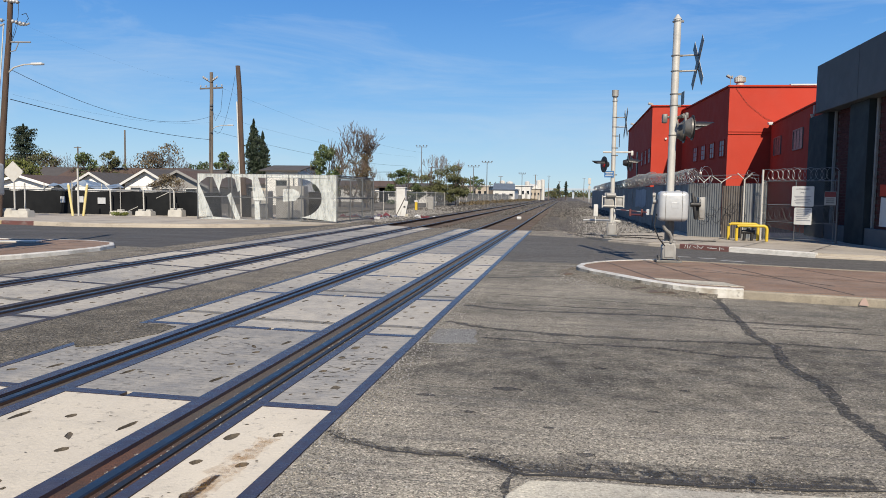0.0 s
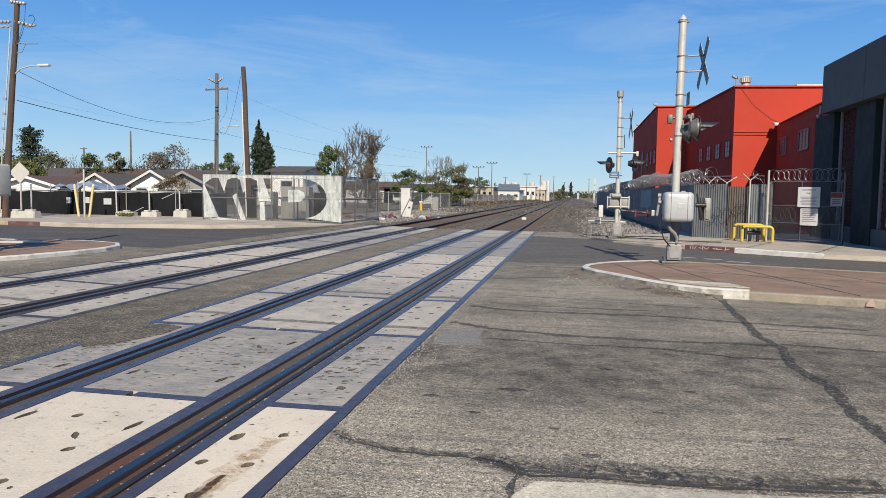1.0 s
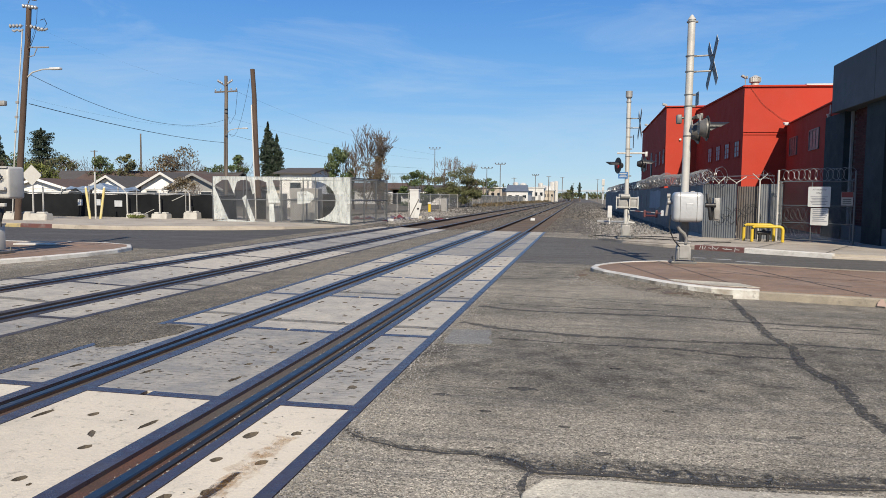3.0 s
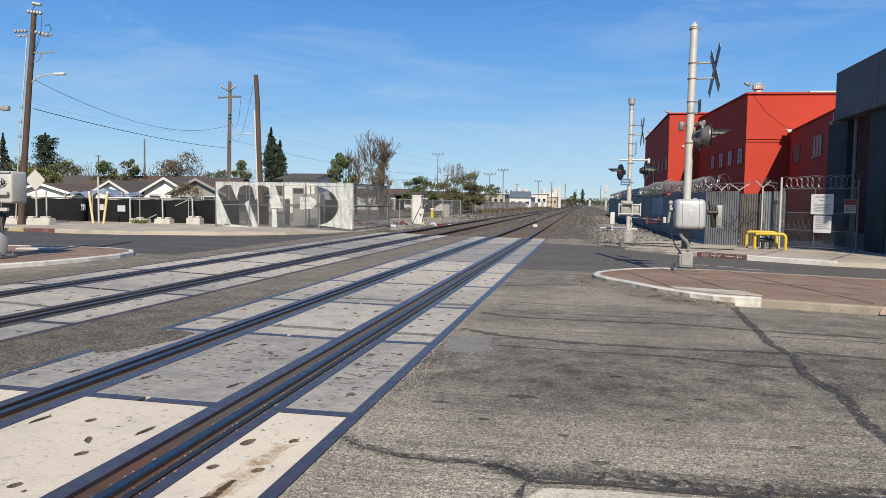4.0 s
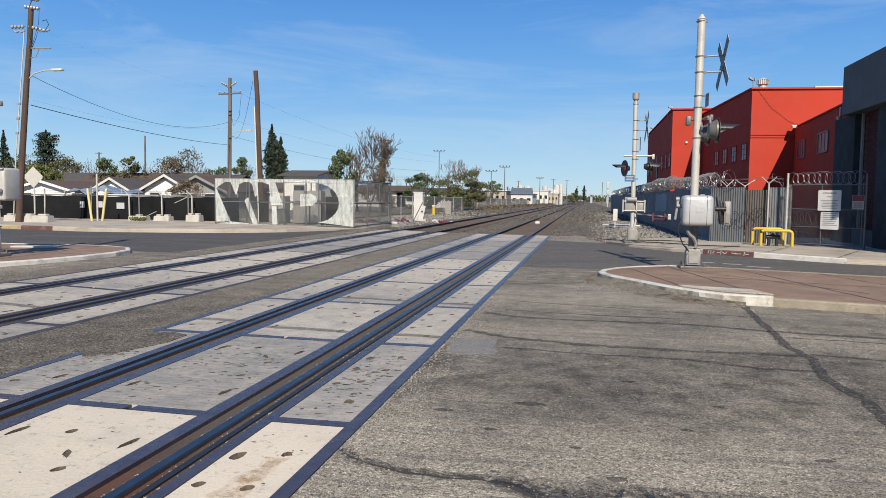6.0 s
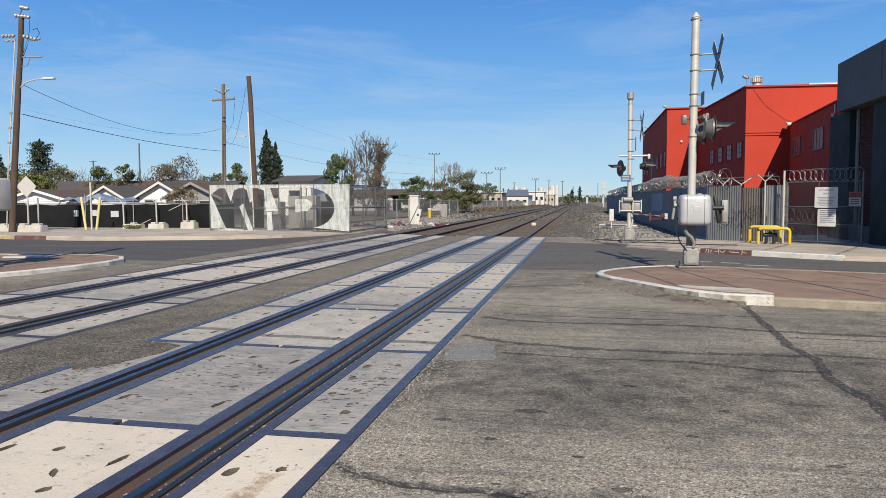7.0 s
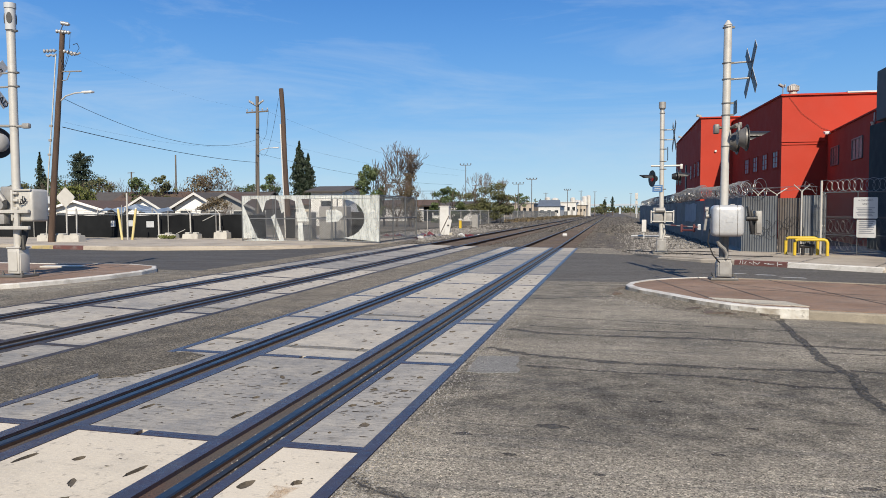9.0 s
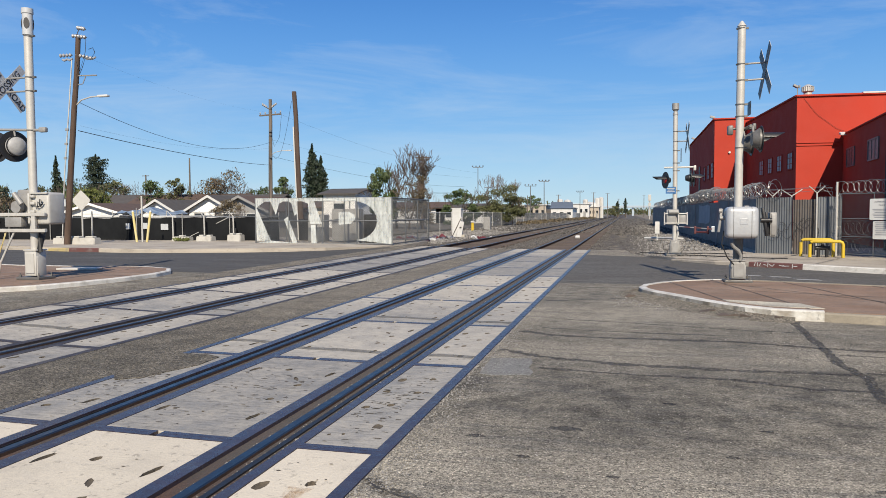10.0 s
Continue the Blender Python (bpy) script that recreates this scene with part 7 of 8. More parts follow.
for x in (0.1, 0.35, 1.25, 1.5):
    part("insulator", tube(BM(), [(x, -0.02, 7.95), (x + 0.1, -0.05, 7.9), (x + 0.24, -0.02, 7.97)], 0.045, 8), insulator, p0, "dead-end insulator", True)
part("steel_arm", rod(BM(), (0.7, 0, 7.25), (1.75, 0, 7.22), 0.03, None, 8), cast_grey, p0)
part("brace", tube(BM(), [(0.7, 0, 6.85), (1.05, 0, 6.9), (1.2, 0, 7.2)], 0.02, 6), cast_grey, p0)
part("jumper", tube(BM(), [(0.8, -0.1, 7.9), (0.95, -0.15, 7.5), (0.85, -0.12, 7.2)], 0.012, 5), cable_mat, p0)
part("jumper", tube(BM(), [(1.3, -0.1, 8.0), (1.2, -0.15, 7.6), (1.0, -0.12, 7.25)], 0.012, 5), cable_mat, p0)
street_lamp_arm(p0, 6.0, 0.66, 1.5)
part("conduit", tube(BM(), [(-0.12, -0.1, 0.3), (0.08, -0.1, 3.0), (0.42, -0.1, 6.0), (0.62, -0.1, 7.9)], 0.025, 6), galv, p0, "thin grey conduit")
for z in (5.0, 4.4, 3.8):
    part("bracket", box(BM(), (z * 0.1 - 0.22, -0.1, z), (0.14, 0.06, 0.1), None, 0.01), cast_grey, p0)
part("notice", box(BM(), (0.1, -0.17, 1.9), (0.14, 0.02, 0.3)), sign_white, p0, "torn pale paper")

p1, d1 = pole((-27.3, 56.0, 0.1), (-27.15, 56.0, 11.3), 0.19, 0.14, "grey wooden utility pole with crossarms and street lamp", wood_pole_grey)
crossarm(p1, (0.12, 0, 9.9), 1.15, (1, -0.2, 0), 5)
for side in (-1, 1):
    bm = rod(BM(), (0.13, -0.12, 10.35), (0.13 + side * 0.62, -0.2, 10.72), 0.04, None, 8)
    part("pole_bracket", bm, wood_pole_grey, p1, "short slanted arm at the pole top")
    bm = BM()
    for f in (0.45, 0.7, 0.95):
        rod(bm, (0.13 + side * 0.62 * f, -0.16, 10.38 + 0.37 * f), (0.13 + side * 0.62 * f + side * 0.05, -0.16, 10.52 + 0.37 * f), 0.1, 0.06, 10)
    part("insulator", bm, insulator, p1, "pale glazed insulators", True)
bm = BM()
for z in (8.5, 8.2, 6.3):
    box(bm, (0.2, -0.18, z), (0.22, 0.14, 0.16), None, 0.02)
part("bracket", bm, cast_dark, p1, "dark wire clamps on the shaft")
street_lamp_arm(p1, 6.5, 0.15, 1.8)
part("jumper", tube(BM(), [(1.2, -0.1, 9.8), (1.0, -0.1, 8.0), (0.5, -0.1, 7.2), (0.2, 0, 8.2)], 0.014, 5), cable_mat, p1)
p2, d2 = pole((-13.1, 32.0, 0.15), (-13.4, 32.0, 7.45), 0.135, 0.11, "plain leaning dark brown pole with a white conduit", wood_dark)
part("conduit", tube(BM(), [(-0.14, -0.08, 0), (-0.27, -0.08, 3.5), (-0.34, -0.08, 5.6)], 0.03, 8), white_paint, p2, "white conduit")


def cable(a, b, sag, r=0.012, label="black overhead wire between poles"):
    a, b = Vector(a), Vector(b)
    pts = [a.lerp(b, i / 24) - Vector((0, 0, sag * 4 * (i / 24) * (1 - i / 24))) for i in range(25)]
    return tagged(part("overhead_wire", tube(BM(), pts, r, 5), cable_mat), label, "wire", "overhead wires")


cable((-20.3, 25.6, 5.1), (-27.2, 56, 5.75), 0.25, 0.016)
cable((-20.25, 25.6, 6.3), (-27.2, 56, 7.7), 1.15, 0.011)
cable((-20.2, 25.6, 5.3), (-27.2, 56, 7.2), 0.5, 0.0025, "thin overhead wire between poles")
cable((-19.9, 25.5, 8.2), (-26.2, 56, 10.1), 0.5, 0.0015, "thin overhead wire between poles")
cable((-27.1, 56, 6.5), (-19.0, 95, 5.2), 0.6, 0.011)
cable((-27.1, 56, 7.9), (-18.0, 95, 6.4), 0.6, 0.005)
cable((-26.2, 56, 10.0), (-17.0, 95, 7.0), 0.8, 0.005)
cable((-13.55, 32, 7.0), (-27.1, 56, 6.9), 1.5, 0.008, "thin overhead wire between poles")
for z in (5.2, 5.0, 4.6):
    cable((-120, 112, z + 0.8), (-20, 118, z), 0.3, 0.012, "distant overhead wire over the roofs")


def far_pole(x, y, h, arm, label, lamps=False):
    ob = thing("light_mast" if lamps else "utility_pole", (x, y, 0), label, "light mast" if lamps else "utility pole")
    part("shaft", rod(BM(), (0, 0, 0), (0.02 * h * (0.3 if not lamps else 0), 0, h), (0.1 if lamps else 0.14), (0.07 if lamps else 0.1), 8), cast_dark if lamps else wood_pole_grey, ob)
    if arm:
        part("crossarm", box(BM(), (0, 0, h - 0.15), (arm, 0.1, 0.1)), cast_dark if lamps else wood_pole_grey, ob)
    if lamps:
        for s in (-1, -0.35, 0.35, 1):
            part("flood_light", box(BM(), (s * arm / 2, -0.1, h + 0.1), (0.24, 0.24, 0.2), Matrix.Rotation(0.4, 3, "X"), 0.03), cast_dark, ob)
    return ob


for x, y, h, arm in ((-28.3, 150, 11.5, 2.2), (-17.2, 150, 7.4, 2.2), (-14.4, 150, 8.3, 2.0), (-9.6, 190, 7.2, 1.6)):
    far_pole(x, y, h, arm, "grey mast with a bar of flood lights", True)
for x, y, h, arm in ((-72, 100, 8.0, 1.2), (-57.5, 90, 9.6, 0), (-50, 120, 8, 1.4), (-30, 170, 8, 1.4), (-23, 160, 7.2, 1.2), (-20.5, 170, 5.8, 0), (-4.5, 260, 8.6, 1.4), (-7.5, 220, 7.8, 1.4), (-17, 210, 7, 1.4), (-1.5, 330, 8, 1.5), (8.6, 300, 8.9, 1.2), (-110, 130, 8.5, 1.2), (-35, 130, 7.5, 1.2)):
    far_pole(x, y, h, arm, "distant grey wooden utility pole")
tf = far_pole(-15.5, 62.0, 6.7, 1.3, "wooden pole with a pale transformer among bare branches")
part("transformer", rod(BM(), (0, -0.3, 5.5), (0, -0.3, 6.1), 0.2, None, 12), insulator, tf, "pale transformer can", True)

# ---- white relay box, litter and yellow marker by the far track ----
wb = thing("relay_box", (-7.88, 43.0, 0.05), "tall white relay box with a leaning board", "relay box")
part("body", box(BM(), (-0.02, 0.1, 0.88), (0.56, 0.5, 1.76), None, 0.02), white_paint, wb, "white painted steel box")
part("cap", box(BM(), (-0.02, 0.1, 1.79), (0.62, 0.56, 0.06), None, 0.01), white_paint, wb)
part("board", box(BM(), (0.05, -0.22, 0.62), (0.16, 0.04, 1.35), Matrix.Rotation(0.35, 3, "Y"), 0.006), white_paint, wb, "leaning white board")
part("board", box(BM(), (0.24, -0.25, 0.5), (0.3, 0.04, 1.0), Matrix.Rotation(0.2, 3, "Y"), 0.006), white_paint, wb, "wide leaning white board")
part("rod", rod(BM(), (-0.3, -0.28, 0.0), (0.3, -0.28, 1.2), 0.02, None, 6), rust, wb)
part("hole", box(BM(), (0.26, -0.285, 0.62), (0.12, 0.012, 0.1)), black_paint, wb)
part("foot", box(BM(), (0.3, -0.1, 0.08), (0.4, 0.3, 0.2), None, 0.02), concrete, wb)
yb = thing("yellow_marker", (-10.5, 60.0, 0.05), "short yellow gas marker box beside the gravel", "marker post")
part("body", box(BM(), (0, 0, 0.36), (0.22, 0.2, 0.72), None, 0.03), yellow, yb)
part("head", box(BM(), (0, 0, 0.8), (0.3, 0.26, 0.14), None, 0.03), white_paint, yb, "pale cap")
cb2 = thing("equipment_cabinet", (-9.6, 62, 0.05), "pale grey trackside equipment cabinet", "cabinet")
part("body", box(BM(), (0, 0, 0.6), (0.55, 0.5, 1.2), None, 0.03), cast_grey, cb2)
part("door", box(BM(), (0, -0.26, 0.6), (0.42, 0.03, 1.0), None, 0.01), cast_grey, cb2)
litter_cols = [mat("litter " + n, c, 0.8, scale=8) for n, c in (("white", (0.7, 0.7, 0.7)), ("dark", (0.04, 0.035, 0.04)), ("maroon", (0.16, 0.03, 0.04)), ("blue", (0.09, 0.1, 0.16)), ("grey", (0.3, 0.3, 0.3)))]
for k in range(70):
    near = k < 56
    x, y = (-10.0 + rng.random() * 2.3, 36.5 + rng.random() * 6) if near else (-6.9 + rng.random() * 1.2, 42 + rng.random() * 3)
    w, h = rng.uniform(0.08, 0.3), rng.uniform(0.05, 0.2)
    bm = BM()
    bmesh.ops.create_icosphere(bm, subdivisions=1, radius=1)
    for v in bm.verts:
        v.co = Vector((v.co.x * w * rng.uniform(0.6, 1.2), v.co.y * w * rng.uniform(0.5, 1), max(v.co.z, -0.3) * h * rng.uniform(0.6, 1.3)))
    ob = part("litter", bm, litter_cols[rng.randrange(5)])
    ob.location = (x, y, ballast_z(x, y) + h * 0.2)
    tagged(ob, "crumpled litter lying on the stones", "litter", "litter beside the cage")
bm = BM()
box(bm, (-0.83, 46.8, -0.02), (0.3, 0.25, 0.16), Matrix.Rotation(0.4, 3, "X"), 0.05)
tagged(part("litter", bm, white_paint), "crumpled white bag lying between the rails", "litter")

# ---- plants ----
def leaf_cloud(bm_data, centre, radii, n, size, r):
    verts, faces = bm_data
    for _ in range(n):
        d = Vector((r.gauss(0, 1), r.gauss(0, 1), r.gauss(0, 1))).normalized() * (r.random() ** 0.4)
        p = Vector(centre) + Vector((d.x * radii[0], d.y * radii[1], d.z * radii[2]))
        q = Euler((r.uniform(0, 6.3), r.uniform(0, 6.3), r.uniform(0, 6.3))).to_matrix()
        s = size * r.uniform(0.5, 1.3)
        o = len(verts)
        verts += [tuple(p + q @ Vector(v)) for v in ((-s, -s * 0.3, 0), (s * 0.2, -s * 0.55, s * 0.15), (s, s * 0.1, 0), (0, s * 0.5, s * 0.1))]
        faces += [(o, o + 1, o + 2), (o, o + 2, o + 3)]


def mesh_of(name, data, material, parent):
    me = bpy.data.meshes.new(name)
    me.from_pydata(data[0], [], data[1])
    me.materials.append(material)
    ob = new(name, me)
    ob.parent = parent
    return ob


def limbs(bm, a, d, length, r0, depth, r, tips, up=0.25, spread=0.7, minr=0.006):
    """Branches that fork, taper and bend; the ends go into tips."""
    pts, rad = [Vector(a)], [r0]
    d = Vector(d).normalized()
    k = 4
    for i in range(k):
        d = (d + Vector((r.uniform(-1, 1), r.uniform(-1, 1), r.uniform(-0.6, 1) * up * 2)) * 0.22).normalized()
        pts.append(pts[-1] + d * length / k)
        rad.append(max(r0 * (1 - 0.5 * (i + 1) / k), minr))
    tube(bm, pts, rad, 5 if r0 > 0.04 else 3)
    if depth == 0:
        tips.append(pts[-1])
        return
    for i in range(r.choice((2, 3, 3))):
        s = pts[-1] if i < 2 else pts[r.randrange(2, k)]
        nd = (d + Vector((r.uniform(-1, 1), r.uniform(-1, 1), r.uniform(-0.3, 0.9))) * spread).normalized()
        limbs(bm, s, nd, length * r.uniform(0.6, 0.85), max(rad[-1] * r.uniform(0.6, 0.9), minr), depth - 1, r, tips, up, spread, minr)


def tree(at, h, crown_r, label, leaves, n=900, size=0.28, seed=1, bare=0.0, depth=3, trunk=0.14, minr=0.02, low=0.22, wood=bark, clump=0.34):
    r = random.Random(seed)
    ob = thing("tree", at, label, "tree", "trees round the crossing")
    bm, tips = BM(), []
    limbs(bm, (0, 0, -0.1), (0, 0, 1), h * low, trunk, 0, r, tips, 0.6, 0.5, minr)
    base = tips.pop()
    for k in range(5):
        a = 2 * math.pi * (k + r.random()) / 5
        limbs(bm, base, (math.cos(a) * crown_r / h * 1.6, math.sin(a) * crown_r / h * 1.6, 1), h * 0.3, trunk * 0.6, depth, r, tips, 0.5, 0.75, minr)
    top_z = max(v.co.z for v in bm.verts)
    reach = sorted(math.hypot(v.co.x, v.co.y) for v in bm.verts)[int(len(bm.verts) * 0.97)]
    for v in bm.verts:
        v.co = Vector((v.co.x * crown_r / reach, v.co.y * crown_r / reach, v.co.z * h / top_z))
    part("trunk", bm, wood, ob, "", False)
    if leaves:
        data = ([], [])
        count = 34
        for _ in range(count):
            f = r.random()
            z = h * (low * 0.8 + (1.0 - low * 0.8) * f)
            lim = crown_r * math.sqrt(max(0.05, 1 - (2 * f * 0.86 - 0.72) ** 2)) * 0.88
            a, q = r.uniform(0, 6.3), lim * math.sqrt(r.random())
            k = r.uniform(0.55, 1.35)
            leaf_cloud(data, (q * math.cos(a), q * math.sin(a), z), (crown_r * 0.27 * k, crown_r * 0.27 * k, h * 0.075 * k), int(n * 2.4 / count * k), size * 0.55, r)
        crown = mesh_of("crown", data, leaves, ob)
    return ob


def conifer(at, h, r_base, label, leaves, n, seed, size=0.3, columnar=False):
    r = random.Random(seed)
    ob = thing("tree", at, label, "tree", "trees round the crossing")
    part("trunk", rod(BM(), (0, 0, -0.1), (0, 0, h * 0.95), 0.25, 0.04, 8), bark, ob)
    data = ([], [])
    levels = 34 if columnar else 20
    for k in range(levels):
        f = k / (levels - 1)
        z = h * ((0.1 if columnar else 0.28) + (0.9 if columnar else 0.72) * f)
        if columnar:
            rad = r_base * (0.35 + 0.65 * math.sin(math.pi * min(1, 0.25 + f * 0.4))) * (1 - f ** 2.2) * r.uniform(0.85, 1.1) + 0.05
        else:
            rad = r_base * (1 - f) ** 0.55 * r.uniform(0.5, 1.1) + 0.15
        arms = 5 if columnar else 7
        for j in range(arms):
            a = r.uniform(0, 6.3)
            reach = rad * r.uniform(0.3, 0.95)
            steps = 2 if columnar else 3
            for q in range(steps):
                t = (q + 0.6) / steps
                leaf_cloud(data, (reach * t * math.cos(a), reach * t * math.sin(a), z + reach * t * (0.3 if columnar else 0.12)), (rad * 0.28, rad * 0.28, h * (0.04 if columnar else 0.022)), int(n * 2.2 / levels / arms / steps), size * 0.5, r)
    mesh_of("crown", data, leaves, ob)
    return ob


conifer((-89.5, 110, 0), 12.2, 6.6, "broad dark pine rising behind the houses", leaf_dark, 5200, 3, 0.3)
conifer((-34.3, 80, 0), 9.6, 1.75, "dark green columnar cypress with a sharp tip", leaf_dark, 4000, 4, 0.3, True)
conifer((-33.3, 80.3, 0), 8.2, 1.5, "dark green columnar cypress beside a taller one", leaf_dark, 3000, 5, 0.3, True)
conifer((-98, 110, 0), 12.0, 1.6, "tall dark narrow conifer behind the houses", leaf_dark, 1800, 6, 0.4, True)
conifer((-106, 120, 0), 9.0, 1.8, "dark conifer behind the houses", leaf_dark, 1500, 7, 0.4)
tree((-57.3, 70, 0), 4.6, 2.8, "yellow-green bushy tree over a white house", leaf_yellow, 1500, 0.26, 11)
tree((-53, 75, 0), 5.6, 2.5, "green leafy tree behind the houses", leaf_green, 1400, 0.26, 12)
tree((-49, 75, 0), 5.7, 2.0, "olive-brown tree behind the houses", leaf_olive, 1300, 0.24, 13, minr=0.015)
tree((-45, 76, 0), 5.6, 2.9, "olive-brown tree behind a gabled house", leaf_brown, 900, 0.24, 14, minr=0.015)
tree((-42.6, 76, 0), 6.6, 2.5, "thin bare tree turning brown behind the houses", leaf_brown, 500, 0.22, 15, depth=4, minr=0.015)
tree((-40, 78, 0), 4.8, 2.6, "green tree behind a gabled house", leaf_green, 900, 0.25, 16)
tree((-35.6, 75, 0), 5.4, 1.6, "dark green bushy tree behind the wire cage", leaf_green, 1300, 0.25, 17)
tree((-32.6, 79, 0), 4.0, 1.2, "dark green bush beside cypresses", leaf_dark, 700, 0.25, 18)
tree((-86, 112, 0), 7.6, 2.6, "bare grey tree beside a pine", None, 0, 0.3, 19, depth=4, minr=0.03, wood=twig)
tree((-94, 115, 0), 7.2, 3.0, "bare grey tree behind the houses", leaf_brown, 500, 0.3, 20, depth=4, minr=0.03, wood=twig)
tree((-63, 64, 0), 5.0, 3.2, "dense dark green shrubs behind the yard fence", leaf_dark, 2200, 0.26, 61, low=0.12)
tree((-70, 68, 0), 5.6, 3.4, "dense olive shrubs behind the yard fence", leaf_olive, 2200, 0.26, 62, low=0.12)
tree((-66, 85, 0), 6.0, 3.0, "dull olive tree behind the houses", leaf_olive, 900, 0.3, 21)
tree((-72, 84, 0), 6.2, 2.6, "dark green tree behind the houses", leaf_green, 900, 0.3, 22)
tree((-110, 120, 0), 7.5, 3.4, "dull green tree behind the houses", leaf_olive, 900, 0.35, 23)
tree((-78, 84, 0), 5.5, 2.6, "dull green tree behind the houses", leaf_olive, 900, 0.3, 24)
tree((-18.7, 60, 0), 5.4, 1.5, "green leafy tree beside a bare one", leaf_green, 1500, 0.22, 25)
tree((-16.2, 60, 0), 4.6, 2.2, "brown twiggy tree with dry hanging foliage", leaf_brown, 700, 0.13, 26, depth=4, minr=0.012, low=0.25, wood=twig)
tree((-14.6, 59, 0), 4.6, 1.3, "brown twiggy shrub beside the wire cage", leaf_brown, 1300, 0.15, 27, depth=4, minr=0.01, low=0.2, wood=twig)
tree((-15.2, 61, 0), 7.7, 2.6, "large bare tree with crooked dark limbs", None, 0, 0.3, 28, depth=5, minr=0.022, low=0.35, trunk=0.2)
tree((-17.8, 61.5, 0), 6.6, 1.8, "bare tree with stubby pruned limbs", None, 0, 0.3, 29, depth=3, minr=0.03, low=0.4, trunk=0.2)
tree((-17.2, 85, 0), 4.3, 2.6, "green bushy tree beside the far fence", leaf_green, 3000, 0.2, 30, low=0.12)
tree((-12.8, 86, 0), 4.9, 3.2, "round olive-green tree beside the far fence", leaf_olive, 5200, 0.18, 31, low=0.1)
tree((-13.6, 88, 0), 6.4, 2.0, "bare branches rising over a round tree", None, 0, 0.3, 32, depth=5, minr=0.014, low=0.3, wood=twig)
tree((-11.4, 88, 0), 5.8, 1.6, "bare branches rising over a round tree", None, 0, 0.3, 33, depth=5, minr=0.014, low=0.3, wood=twig)
tree((-20.5, 180, 0), 5.8, 3.0, "distant green tree beside warehouses", leaf_green, 900, 0.4, 34, low=0.2)
tree((-30.5, 31.8, 0.1), 2.6, 1.4, "dry brown shrub behind the yard fence", leaf_brown, 500, 0.1, 36, depth=3, low=0.2, wood=twig, minr=0.008)
tree((-30.7, 55, 0), 2.7, 1.7, "dry reddish shrub before a grey gable", leaf_brown, 900, 0.14, 37, depth=3, low=0.15, wood=twig, minr=0.008)
bw = BM()
for k in range(60):
    a, s = rng.uniform(0, 6.3), rng.uniform(0.08, 0.22)
    c = (-18.2 + rng.uniform(-0.35, 0.35), 29.6 + rng.uniform(-0.1, 0.1), 0.27)
    bw.faces.new([bw.verts.new(v) for v in ((c[0], c[1], c[2]), (c[0] + s * math.cos(a) * 0.6, c[1] + s * math.sin(a) * 0.6, c[2] + s), (c[0] + s * math.cos(a + 0.4), c[1] + s * math.sin(a + 0.4), c[2] + s * 0.6))])
tagged(part("weeds", bw, leaf_yellow), "green weeds at the foot of a concrete block", "weeds", "", "stuff")
# Far tree line, and rows of bushes down the line.
data = ([], [])
rr = random.Random(40)
for k in range(150):
    x = -420 + 8 * k + rr.uniform(-4, 4)
    y = 420 + rr.uniform(-20, 60)
    if -14 < x < 48:
        continue
    leaf_cloud(data, (x, y, 3.0 + rr.uniform(0, 1.5)), (5, 3, 3.2 + rr.uniform(0, 2.5)), 60, 1.0, rr)
for k in range(30):
    x, y = -32 + 2.4 * k + rr.uniform(-1, 1), 950 + rr.uniform(0, 60)
    leaf_cloud(data, (x, y, 3.2 + rr.uniform(0, 1.5)), (3, 3, 3.0 + rr.uniform(0, 2)), 60, 1.3, rr)
me_ob = mesh_of("far_trees", data, leaf_olive, None)
tagged(me_ob, "hazy row of distant olive trees along the horizon", "trees", "", "stuff")

